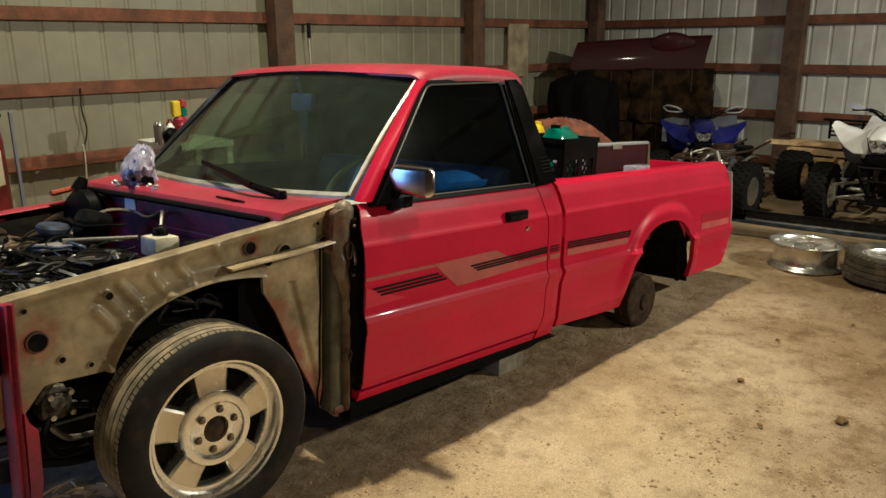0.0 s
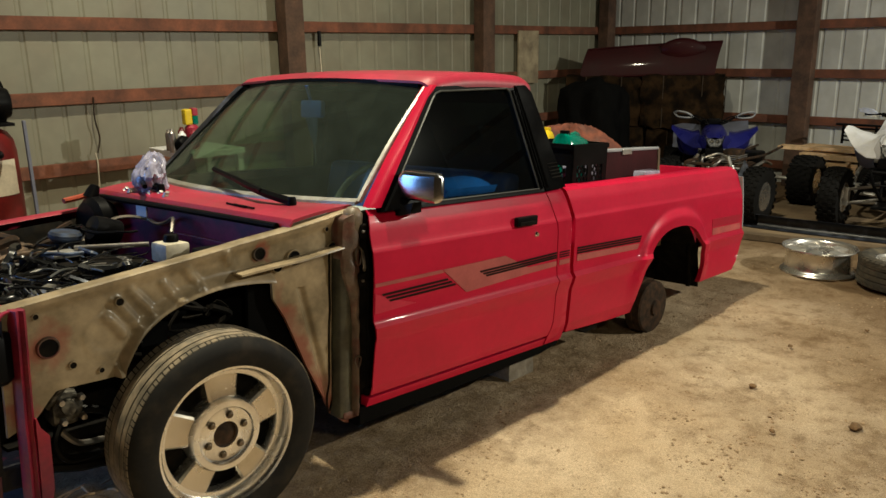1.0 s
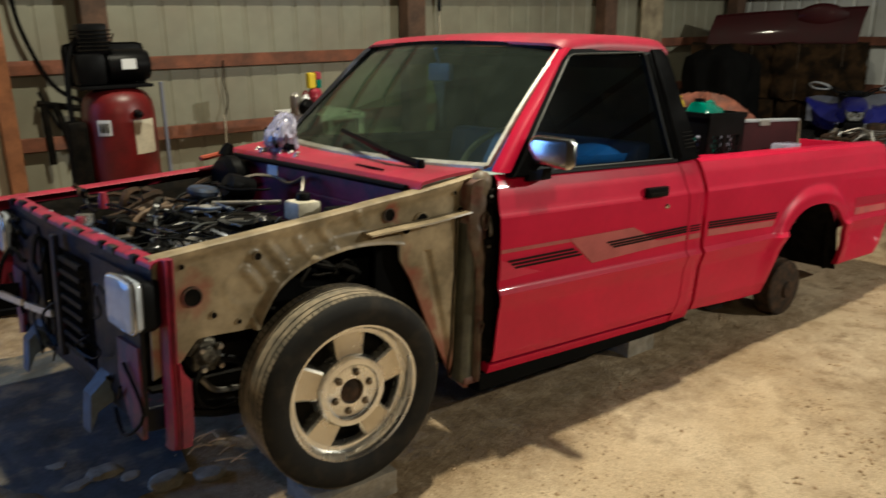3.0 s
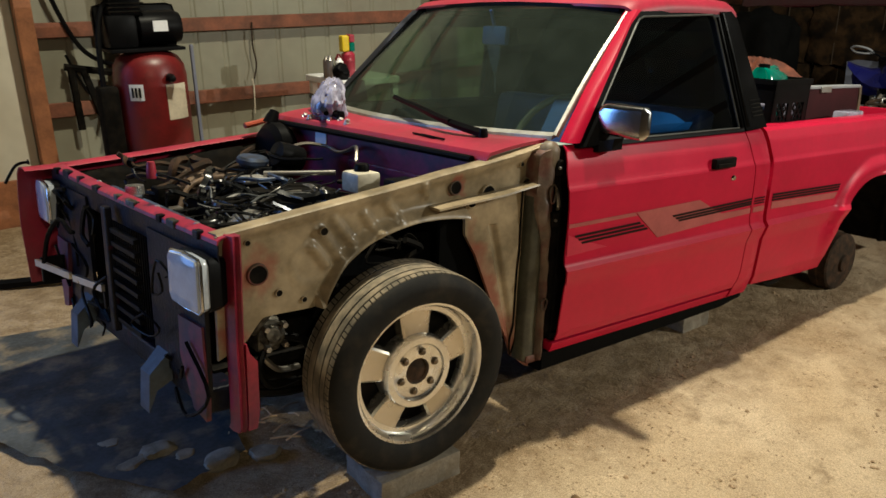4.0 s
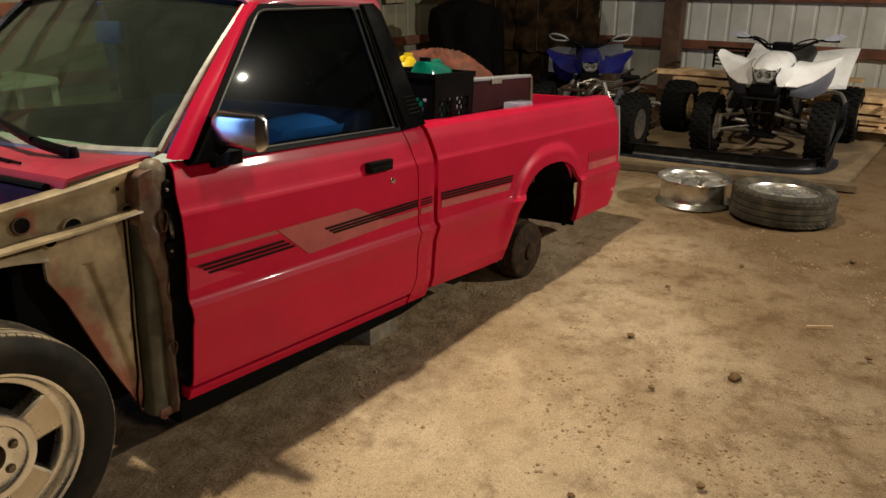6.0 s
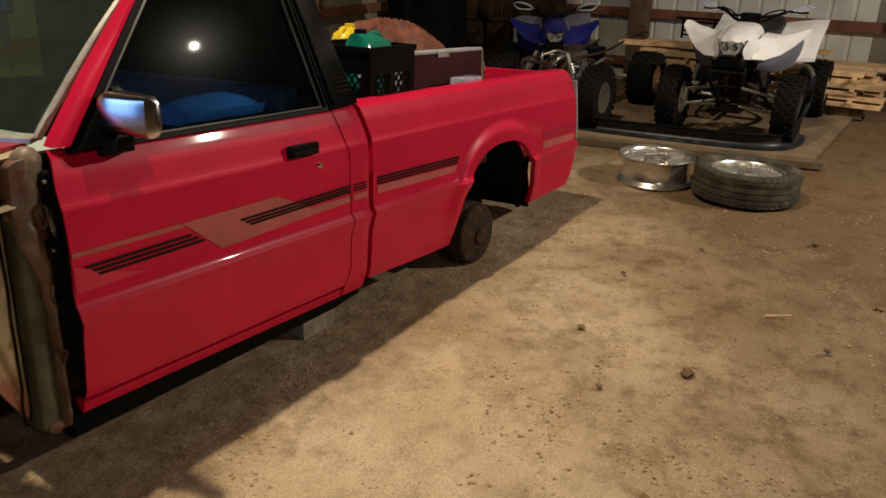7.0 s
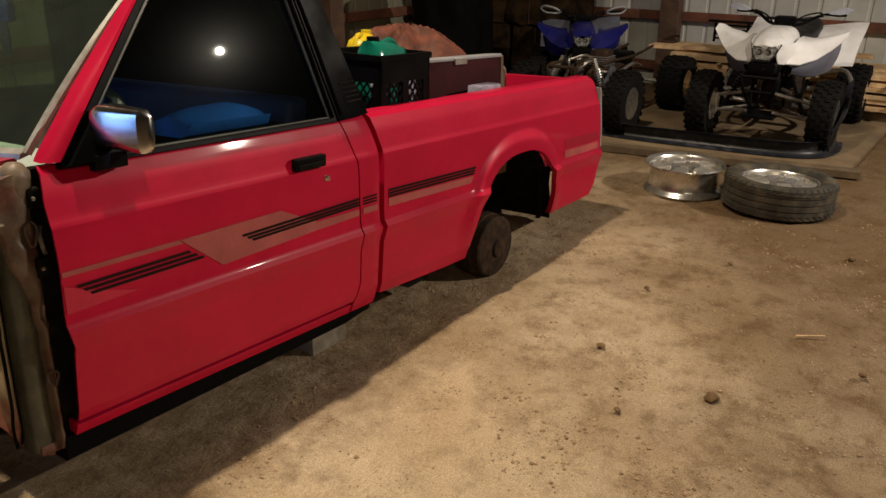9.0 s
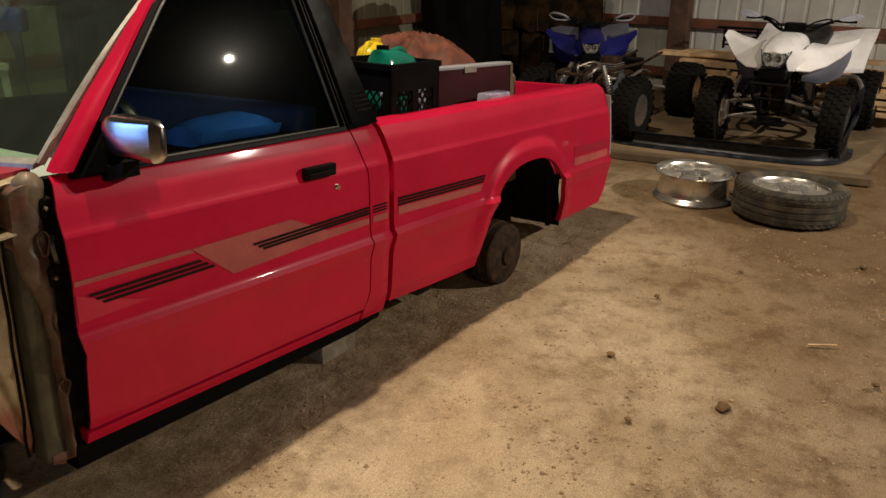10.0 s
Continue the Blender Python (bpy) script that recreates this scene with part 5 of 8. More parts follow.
        bm = bmesh.new()
        a, b = line[len(line) // 2], line[-1]
        d = (b - a).normalized()
        tube(bm, [a - d * 0.16 + Vector((-0.004, 0, 0.004)), a, b, b + d * 0.10], 0.011, 6)
        part("wiper_blade", bm, BLACK, wiper)
        bm = bmesh.new()
        lathe(bm, [(0.0, 0.02), (0.014, 0.018), (0.018, 0.0), (0.018, -0.02)], 12, pose(*pts[0]))
        part("wiper_pivot", bm, BLACK, wiper, smooth=True)

    # --- far fender, still on ---
    g = []
    for z, y in ((0.45, 1.605), (0.668, 1.655), (0.80, 1.64), (0.90, 1.63), (0.955, 1.615), (0.985, 1.58), (0.992, 1.53), (0.985, 1.50)):
        g.append([(x, y - 0.03 * ease((-0.45 - x) / 0.25), z + (0.0 if z < 0.9 else 0.088 * ease((x + 0.75) / 1.35) - 0.055)) for x in np.linspace(-0.74, 0.55, 24)])
    far = shell("far_fender", g, (0, -0.006, -0.004), RED_FADED_DIMMED, F, "red front fender on the far side", angle=45)
    g = [[(x, y, z + (0.088 * ease((x + 0.75) / 1.35) - 0.088 if z > 0.8 else 0)) for x in np.linspace(-0.60, 0.24, 12)] for y, z in ((1.50, 0.985), (1.47, 0.95), (1.44, 0.70), (1.40, 0.50))]
    shell("far_apron", g, (0, 0.006, 0), BLACK_MATT, F, angle=45)
    bm = bmesh.new()
    tube(bm, smooth_line([(-0.78, 1.60, 0.86), (-0.74, 1.585, 0.93), (-0.70, 1.56, 0.945)]), [0.006] * 12 + [0.012], 6)
    part("fender_tip", bm, BLACK, far)
    bm = bmesh.new()
    tube(bm, smooth_line([(0.16, 1.49, 1.05), (0.23, 1.50, 1.060), (0.30, 1.53, 1.070)]), 0.013, 8)
    part("hood_hinge", bm, HINGE, F, "faded orange-red hood hinge")
    bm = bmesh.new()
    lathe(bm, [(0.0, 0.035), (0.02, 0.03), (0.028, 0.0), (0.032, -0.03)], 12, pose(0.26, 1.43, 1.09, 0, 25, 0))
    part("hinge_boot", bm, BLACK, F, smooth=True)

    # --- radiator support, lamps ---
    core = empty("radiator_support")
    core.parent = F
    core["label"] = "red and purple radiator support with the grille off"
    g = [[(x - 0.012 * (1 - ((y - MID) / 0.68) ** 2), y, z) for y in np.linspace(0.13, 1.53, 30)] for x, z in ((-0.632, 0.916), (-0.630, 0.926), (-0.618, 0.934), (-0.592, 0.938), (-0.584, 0.932), (-0.584, 0.90))]
    top = shell("top_bar", g, (0.003, 0, -0.004), CORE, core, "worn red radiator support bar with dark purple patches", angle=40)
    g = [[(x - 0.012 * (1 - ((y - MID) / 0.68) ** 2), y, z) for y in np.linspace(0.13, 1.53, 30)] for x, z in ((-0.626, 0.84), (-0.631, 0.88), (-0.630, 0.914))]
    shell("bar_face", g, (0.004, 0, 0), CORE_DARK, top, "purple-black front face", angle=40)
    rng = random.Random(8)
    for y, w in ((0.22, 0.03), (0.37, 0.05), (0.46, 0.03), (0.66, 0.07), (0.80, 0.03), (0.98, 0.05), (1.17, 0.03), (1.30, 0.06), (1.42, 0.03)):
        o = rng.uniform(-0.006, 0.006)
        part("bar_clip", boxes(((-0.640 + o, y, 0.912), (-0.618 + o, y + w, 0.941 + o), 0.004)), rng.choice((BLACK, CORE_DARK, GREASY)), core)
    for y in (0.31, 0.58, 1.08):
        bm = bmesh.new()
        lathe(bm, [(0.0, 0.004), (0.007, 0.003), (0.009, -0.004)], 8, pose(-0.602, y, 0.936))
        part("bar_bolt", bm, STEEL, core)
    for flip in (False, True):
        f = (lambda v: 2 * MID - v) if flip else (lambda v: v)
        bm = bmesh.new()
        prof = [(-0.604, 0.130), (-0.597, 0.106), (-0.588, 0.112), (-0.579, 0.102), (-0.570, 0.116), (-0.571, 0.16), (-0.602, 0.16)]
        rings = []
        for z, o in ((0.340, 0.012), (0.36, 0.0), (0.52, 0.0), (0.60, 0.006), (0.64, 0.006), (0.92, 0.0), (0.938, 0.004)):
            rings.append([(x, f(y + o), z) for x, y in prof])
        loft(bm, rings)
        part("side_upright", bm, UPRIGHT, core, "red side upright of the radiator support", smooth=30)
        bm = bmesh.new()
        loft(bm, [[(-0.572, f(0.104 + o), z), (-0.572 + w, f(0.108 + o), z), (-0.572 + w, f(0.122 + o), z), (-0.572, f(0.122 + o), z)] for z, w, o in ((0.342, 0.030, 0.008), (0.40, 0.036, 0.0), (0.56, 0.034, 0.0), (0.59, 0.012, 0.0), (0.62, 0.004, 0.0))])
        part("upright_foot", bm, UPRIGHT, core, smooth=30)
        # lamp: bowl, bezel, lens
        ca, sa = math.cos(radians(4)), math.sin(radians(4))

        def turn(x, v, z):
            """Lamps stand turned a little outwards."""
            dx = x + 0.66
            return (-0.655 + dx * ca - v * sa, f(0.208 + dx * sa + v * ca), z)
        bm = bmesh.new()
        ring = [(-0.5, -0.42), (-0.5, 0.36), (-0.44, 0.46), (0.0, 0.5), (0.44, 0.46), (0.5, 0.36), (0.5, -0.34), (0.42, -0.46), (0.0, -0.5), (-0.42, -0.5)]
        rows = []
        for x, s in ((-0.655, 0.78), (-0.700, 0.98), (-0.722, 1.0), (-0.730, 0.96), (-0.733, 0.85), (-0.735, 0.5)):
            rows.append([turn(x + 0.028, 0.160 * u * s, 0.806 + 0.158 * w * s) for u, w in ring])
        loft(bm, rows)
        lamp_ob = part("headlamp", bm, LENS, core, "hazy rectangular headlamp lens", smooth=35)
        bm = bmesh.new()
        rows = []
        for x, s in ((-0.60, 0.7), (-0.66, 1.0), (-0.694, 1.03), (-0.694, 0.99)):
            rows.append([turn(x + 0.028, 0.160 * u * s, 0.806 + 0.158 * w * s) for u, w in ring])
        loft(bm, rows)
        part("lamp_bowl", bm, BLACK, lamp_ob, smooth=35)
        bm = bmesh.new()
        tube(bm, [turn(-0.692, 0.160 * u * 1.015, 0.806 + 0.158 * w * 1.015) for u, w in ring], 0.0055, 6, True)
        part("lamp_bezel", bm, CHROME_SOFT, lamp_ob, "thin chrome lamp bezel", smooth=True)
        part("lamp_panel", boxes(((-0.648, min(f(0.19), f(0.56)), 0.44), (-0.635, max(f(0.19), f(0.56)), 0.88))), CORE_DARK, core)
        bm = bmesh.new()
        loft(bm, [[(-0.655, f(0.20), 0.66), (-0.66, f(0.34), 0.66), (-0.645, f(0.34), 0.66), (-0.64, f(0.20), 0.66)], [(-0.655, f(0.19), 0.50), (-0.665, f(0.33), 0.54), (-0.65, f(0.33), 0.54), (-0.64, f(0.19), 0.50)], [(-0.655, f(0.20), 0.36), (-0.66, f(0.27), 0.38), (-0.645, f(0.27), 0.38), (-0.64, f(0.20), 0.36)]])
        part("side_plate", bm, SIDE_PLATE, core, "dented dark red side plate")
    # radiator with fins, dark, behind a cross brace
    rad = part("radiator", boxes(((-0.60, 0.52, 0.46), (-0.56, 1.20, 0.86), 0.006)), BLACK_MATT, core)
    for k in range(34):
        bm = bmesh.new()
        y = 0.53 + 0.0197 * k
        box(bm, (-0.606, y, 0.47), (-0.600, y + 0.005, 0.85))
        part("radiator_fin", bm, BLACK, rad)
    for k in range(8):
        part("grille_slat", boxes(((-0.675, 0.60, 0.50 + 0.045 * k), (-0.655, 0.80, 0.517 + 0.045 * k), 0.003)), BLACK, core)
    for p, q in (((-0.762, 1.39, 0.580), (-0.718, 1.14, 0.582)), ((-0.716, 1.105, 0.583), (-0.680, 0.92, 0.586))):
        bm = bmesh.new()
        loft(bm, [[(x, y, z - 0.013), (x, y, z + 0.013), (x + 0.012, y, z + 0.013), (x + 0.012, y, z - 0.013)] for x, y, z in (p, q)])
        part("latch_brace", bm, SILVER, core, "bright bare cross brace")
    for y, x in ((0.93, -0.668), (1.37, -0.745)):
        part("brace_stay", boxes(((x, y, 0.50), (-0.60, y + 0.02, 0.60), 0.004)), BLACK, core)
    part("latch_post", boxes(((-0.684, 0.805, 0.46), (-0.66, 0.845, 0.90), 0.006)), CORE_DARK, core)
    bm = boxes(((-0.64, 0.20, 0.38), (-0.55, 1.46, 0.46), 0.01))
    part("lower_bar", bm, CORE_DARK, core)
    for y in (0.46, 1.12):
        bm = bmesh.new()
        loft(bm, [[(-0.60, y, 0.42), (-0.60, y + 0.09, 0.42), (-0.60, y + 0.09, 0.54), (-0.60, y, 0.54)], [(-0.69, y, 0.37), (-0.69, y + 0.07, 0.37), (-0.69, y + 0.07, 0.45), (-0.69, y, 0.45)], [(-0.72, y, 0.30), (-0.72, y + 0.07, 0.30), (-0.71, y + 0.07, 0.43), (-0.71, y, 0.43)]])
        part("bumper_bracket", bm, BRACKET, core, "blue-grey bent bumper bracket")
    rng = random.Random(5)
    for k in range(14):
        bm = bmesh.new()
        y = rng.uniform(0.25, 1.4)
        p = [Vector((-0.68 + rng.uniform(-0.03, 0.02), y, rng.uniform(0.45, 0.85)))]
        for _ in range(4):
            p.append(p[-1] + Vector((rng.uniform(-0.03, 0.03), rng.uniform(-0.12, 0.12), rng.uniform(-0.14, 0.06))))
        tube(bm, smooth_line(p, 4), rng.choice((0.004, 0.006, 0.009)), 5)
        part("loose_wire", bm, BLACK, core)

    # --- front suspension glimpsed behind the wheel ---
    sus = empty("front_suspension")
    sus.parent = F
    for z0, z1 in ((0.30, 0.33), (0.60, 0.58)):
        bm = bmesh.new()
        for x in (-0.20, 0.14):
            tube(bm, [(-0.03, 0.26, z1), (x, 0.46, z0), (x, 0.50, z0)], 0.020, 8)
        part("control_arm", bm, BLACK_MATT, sus, smooth=True)
    bm = bmesh.new()
    tube(bm, [(-0.10, 0.30, 0.32), (-0.06, 0.36, 0.78)], 0.028, 10)
    part("shock_absorber", bm, BLACK_MATT, sus, smooth=True)
    bm = bmesh.new()
    tube(bm, smooth_line([(-0.58, 0.35, 0.44), (-0.52, 0.24, 0.43), (-0.35, 0.26, 0.38), (-0.1, 0.30, 0.36)]), 0.014, 8)
    part("sway_bar", bm, BLACK_MATT, sus, smooth=True)
    bm = bmesh.new()
    box(bm, (-0.50, 0.20, 0.53), (-0.42, 0.30, 0.64), 0.022)
    box(bm, (-0.475, 0.175, 0.565), (-0.425, 0.24, 0.625), 0.016)
    lathe(bm, [(0.0, 0.055), (0.020, 0.053), (0.024, 0.03), (0.040, 0.026), (0.044, -0.03)], 14, pose(-0.45, 0.215, 0.59, 75, 0, -14))
    lathe(bm, [(0.0, 0.05), (0.016, 0.05), (0.018, -0.05)], 10, pose(-0.485, 0.20, 0.645, 20, 30, 0))
    gear = part("steering_box", bm, GREASY, sus, "greasy steel steering box", smooth=30)
    for dx, dz in ((-0.03, 0.03), (0.028, 0.034), (0.03, -0.03), (-0.026, -0.034)):
        bm = bmesh.new()
        lathe(bm, [(0.0, 0.012), (0.009, 0.011), (0.011, 0.0), (0.011, -0.01)], 6, pose(-0.45 + dx, 0.178, 0.59 + dz, 90))
        part("casting_bolt", bm, STEEL, gear)
    for pts, r in (([(-0.50, 0.24, 0.66), (-0.44, 0.20, 0.69), (-0.36, 0.18, 0.685), (-0.29, 0.18, 0.69)], 0.009), ([(-0.47, 0.21, 0.55), (-0.50, 0.19, 0.49), (-0.46, 0.20, 0.42), (-0.36, 0.24, 0.40)], 0.011), ([(-0.42, 0.24, 0.56), (-0.34, 0.22, 0.54), (-0.30, 0.24, 0.46)], 0.014), ([(-0.54, 0.26, 0.40), (-0.40, 0.26, 0.36), (-0.25, 0.28, 0.34)], 0.018)):
        bm = bmesh.new()
        tube(bm, smooth_line(pts, 5), r, 7)
        part("steering_hose", bm, BLACK, sus, smooth=True)
    bm = bmesh.new()
    tube(bm, smooth_line([(-0.45, 0.25, 0.63), (-0.38, 0.22, 0.665), (-0.30, 0.2, 0.672)]), 0.012, 6)
    part("steering_pipe", bm, STEEL, sus, smooth=True)
    bm = bmesh.new()
    tube(bm, smooth_line([(-0.48, 0.22, 0.52), (-0.42, 0.24, 0.45), (-0.33, 0.28, 0.42)]), 0.010, 6)
    part("steering_pipe", bm, STEEL, sus, smooth=True)
    part("inner_liner", boxes(((-0.60, 0.36, 0.34), (0.55, 0.385, 0.90))), BLACK_MATT, sus)
    for k in range(12):
        bm = bmesh.new()
        p = [Vector((rng.uniform(-0.32, 0.1), rng.uniform(0.2, 0.3), rng.uniform(0.72, 0.86)))]
        for _ in range(3):
            p.append(p[-1] + Vector((rng.uniform(-0.09, 0.09), rng.uniform(-0.02, 0.04), rng.uniform(-0.06, 0.04))))
        tube(bm, smooth_line(p, 4), rng.choice((0.005, 0.008, 0.012)), 5)
        part("brake_hose", bm, BLACK_MATT, sus)


front_end()


# ---- engine bay ----
def engine_bay():
    E = empty("engine")
    E.parent = TRUCK
    E["label"] = "grimy engine with hoses and wiring"
    rng = random.Random(11)
    part("engine_block", boxes(((-0.42, 0.62, 0.45), (0.14, 0.98, 0.80), 0.03)), BLACK_MATT, E)
    part("valve_cover", boxes(((-0.38, 0.70, 0.80), (0.12, 0.90, 0.90), 0.025)), BLACK_MATT, E, "greasy black valve cover", smooth=True)
    bm = bmesh.new()
    lathe(bm, [(0.0, 0.05), (0.028, 0.048), (0.03, 0.0), (0.03, -0.03)], 14, pose(-0.28, 0.80, 0.90))
    part("oil_cap", bm, BLACK, E, smooth=True)
    part("bay_floor", boxes(((-0.58, 0.30, 0.44), (0.24, 1.42, 0.47))), BLACK_MATT, E)
    # intake, carburettor and air box
    bm = bmesh.new()
    lathe(bm, [(0.0, 0.05), (0.03, 0.05), (0.055, 0.04), (0.065, 0.02), (0.065, -0.02), (0.05, -0.04), (0.05, -0.10)], 24, pose(-0.14, 0.50, 0.88))
    part("air_cleaner", bm, BLACK, E, smooth=30)
    bm = bmesh.new()
    lathe(bm, [(0.0, 0.05), (0.045, 0.045), (0.06, 0.02), (0.065, -0.05), (0.05, -0.09), (0.0, -0.09)], 18, pose(-0.33, 0.50, 0.85, 60, 0, 20))
    part("alternator", bm, ALLOY_DULL, E, "dull alloy alternator", smooth=30)
    bm = bmesh.new()
    lathe(bm, [(0.0, 0.06), (0.04, 0.055), (0.055, 0.03), (0.055, -0.05), (0.0, -0.06)], 16, pose(-0.46, 0.62, 0.80, 0, 90))
    part("pump", bm, ALLOY_DULL, E, smooth=30)
    carb = part("carburettor", boxes(((-0.09, 1.0, 0.84), (0.02, 1.10, 0.950), 0.02)), BLACK, E, "greasy carburettor", smooth=True)
    bm = bmesh.new()
    lathe(bm, [(0.0, 0.022), (0.052, 0.020), (0.060, 0.010), (0.060, -0.004), (0.045, -0.02)], 24, pose(-0.04, 1.05, 0.966, 6, 4, 0))
    part("carburettor_lid", bm, BAY_BLUE, carb, "blue-grey round lid", smooth=30)
    part("intake_lid", boxes(((-0.17, 0.86, 0.915), (-0.07, 0.95, 0.935), 0.008)), ALLOY_DULL, E, "bright alloy intake lid", smooth=True)
    # dusty brown intake runners curving over the engine
    for k in range(5):
        bm = bmesh.new()
        y = 0.98 + 0.075 * k
        tube(bm, smooth_line([(-0.40 + 0.03 * k, y - 0.05, 0.80), (-0.33 + 0.03 * k, y, 0.90), (-0.22 + 0.02 * k, y + 0.03, 0.925 - 0.006 * k), (-0.08, y + 0.06, 0.90), (0.02, y + 0.08, 0.82)], 5), 0.010 + 0.004 * (k % 2), 8)
        part("intake_runner", bm, RUNNER, E, "dusty brown intake runner", smooth=True)
    bm = bmesh.new()
    tube(bm, [(-0.08, 0.89, 0.945), (0.12, 0.73, 0.955)], 0.010, 10)
    part("silver_pipe", bm, STEEL, E, "straight silver pipe", smooth=True)
    bm = bmesh.new()
    lathe(bm, [(0.0, 0.06), (0.09, 0.055), (0.115, 0.03), (0.115, -0.01), (0.09, -0.05), (0.05, -0.07), (0.0, -0.07)], 28, pose(0.262, 1.40, 0.955, 0, -90))
    part("brake_booster", bm, BLACK, E, "black round booster on the firewall", smooth=30)
    bm = bmesh.new()
    lathe(bm, [(0.0, 0.05), (0.05, 0.045), (0.055, 0.0), (0.055, -0.06), (0.0, -0.06)], 18, pose(0.12, 1.08, 0.97, 0, -70))
    part("blower_motor", bm, BLACK, E, smooth=30)
    # white reservoir near the apron
    bm = boxes(((0.030, 0.46, 0.925), (0.125, 0.56, 0.998), 0.014))
    res = part("fluid_reservoir", bm, WHITE_DULL, E, "white plastic fluid reservoir", smooth=True)
    bm = bmesh.new()
    lathe(bm, [(0.0, 0.026), (0.022, 0.024), (0.026, 0.014), (0.026, -0.004)], 14, pose(0.08, 0.51, 1.0))
    part("cap", bm, BLACK, res, "black screw cap", smooth=True)
    part("fuse_box", boxes(((0.10, 0.30, 0.88), (0.20, 0.42, 0.985), 0.012)), BLACK, E, smooth=True)
    part("battery_tray", boxes(((-0.50, 1.18, 0.72), (-0.28, 1.40, 0.74), 0.006)), RUST, E)
    part("radiator_tank", boxes(((-0.56, 0.50, 0.83), (-0.50, 1.22, 0.89), 0.012)), BAY_BLUE, E, "dark blue radiator top tank", smooth=True)
    bm = bmesh.new()
    lathe(bm, [(0.0, 0.03), (0.03, 0.03), (0.032, 0.0), (0.02, -0.02)], 16, pose(-0.53, 0.95, 0.905))
    part("radiator_cap", bm, ALLOY, E, smooth=30)
    part("fan_shroud", boxes(((-0.50, 0.52, 0.50), (-0.46, 1.20, 0.82), 0.01)), BLACK, E)
    bm = bmesh.new()
    lathe(bm, [(0.0, 0.035), (0.014, 0.033), (0.018, 0.0), (0.018, -0.03)], 12, pose(-0.40, 1.13, 0.95))
    red_cap = part("red_cap", bm, RED_FADED_DIMMED, E, "red plug cap", smooth=True)
    # brake line across the firewall
    bm = bmesh.new()
    tube(bm, smooth_line([(0.05, 1.12, 0.91), (0.10, 1.13, 0.965), (0.22, 1.13, 1.008), (0.30, 1.08, 1.0), (0.307, 1.0, 0.985), (0.307, 0.93, 1.0), (0.30, 0.87, 1.024), (0.26, 0.80, 1.02), (0.23, 0.76, 0.985)]), 0.0075, 6)
    part("brake_line", bm, STEEL, E, "grey wavy brake line", smooth=True)
    # big radiator hoses
    for pts, r in (([(-0.54, 0.60, 0.84), (-0.44, 0.55, 0.86), (-0.40, 0.62, 0.86), (-0.34, 0.70, 0.82)], 0.026), ([(-0.45, 0.42, 0.60), (-0.36, 0.40, 0.78), (-0.26, 0.46, 0.86), (-0.16, 0.5, 0.86)], 0.030), ([(-0.25, 0.62, 0.80), (-0.30, 0.52, 0.87), (-0.36, 0.42, 0.84), (-0.44, 0.36, 0.74)], 0.024)):
        bm = bmesh.new()
        tube(bm, smooth_line(pts, 6), r, 10)
        part("hose", bm, OILY, E, "black rubber hose", smooth=True)
    # wiring: dark harness and dusty tan vacuum lines
    def wires(name, n, lo, hi, step, radii, material):
        for _ in range(n):
            p = [Vector([rng.uniform(a, b) for a, b in zip(lo, hi)])]
            d = Vector((rng.uniform(-1, 1), rng.uniform(-1, 1), 0)).normalized()
            for _ in range(rng.randint(3, 6)):
                d = (d + Vector((rng.uniform(-0.7, 0.7), rng.uniform(-0.7, 0.7), rng.uniform(-0.35, 0.35)))).normalized()
                q = p[-1] + d * step
                p.append(Vector([min(max(v, a), b) for v, a, b in zip(q, lo, hi)]))
            bm = bmesh.new()
            tube(bm, smooth_line(p, 4), rng.choice(radii), 5)
            part(name, bm, material, E, smooth=True)
    wires("wire", 46, (-0.48, 0.32, 0.76), (0.18, 0.80, 0.93), 0.09, (0.003, 0.004, 0.006, 0.010), OILY)
    wires("wire", 16, (-0.40, 0.28, 0.80), (0.10, 0.60, 0.93), 0.08, (0.004, 0.006), BLACK_MATT)
    wires("vacuum_line", 16, (-0.42, 1.02, 0.82), (0.10, 1.40, 0.98), 0.09, (0.006, 0.010, 0.016), RUST)
    wires("vacuum_line", 14, (-0.45, 0.85, 0.84), (0.14, 1.35, 0.99), 0.08, (0.005, 0.008), BLACK)
    wires("bracket_rod", 8, (-0.48, 0.45, 0.80), (0.05, 1.2, 0.92), 0.06, (0.006, 0.010), ALLOY_DULL)
    wires("wire", 30, (-0.50, 0.36, 0.84), (0.02, 0.95, 0.965), 0.06, (0.003, 0.005, 0.008, 0.016), OILY)
    wires("wire", 9, (-0.42, 0.36, 0.84), (0.02, 0.70, 0.955), 0.06, (0.0025, 0.004), BEAD)
    wires("wire", 4, (-0.30, 0.75, 0.86), (0.0, 1.1, 0.95), 0.06, (0.005, 0.008), BAY_BLUE)
    wires("earth_strap", 6, (-0.46, 0.40, 0.86), (0.0, 0.9, 0.95), 0.045, (0.003,), STEEL)
    for _ in range(16):
        x, y, z = rng.uniform(-0.45, 0.12), rng.uniform(0.35, 1.3), rng.uniform(0.78, 0.90)
        s = rng.uniform(0.02, 0.045)
        bm = boxes(((x - s, y - s * 0.8, z - s), (x + s, y + s * 0.8, z + s * 0.6), s * 0.25))
        part("fitting", bm, rng.choice((OILY, OILY, BLACK_MATT, STEEL)), E, smooth=True)

    # --- cab inside: dash, wheel, seat, mirror ---
    C = empty("cab_interior")
    C.parent = TRUCK
    part("dashboard", boxes(((0.60, 0.16, 0.82), (0.86, 1.50, 1.075), 0.04)), DASH, C, "grey padded dashboard", smooth=True)
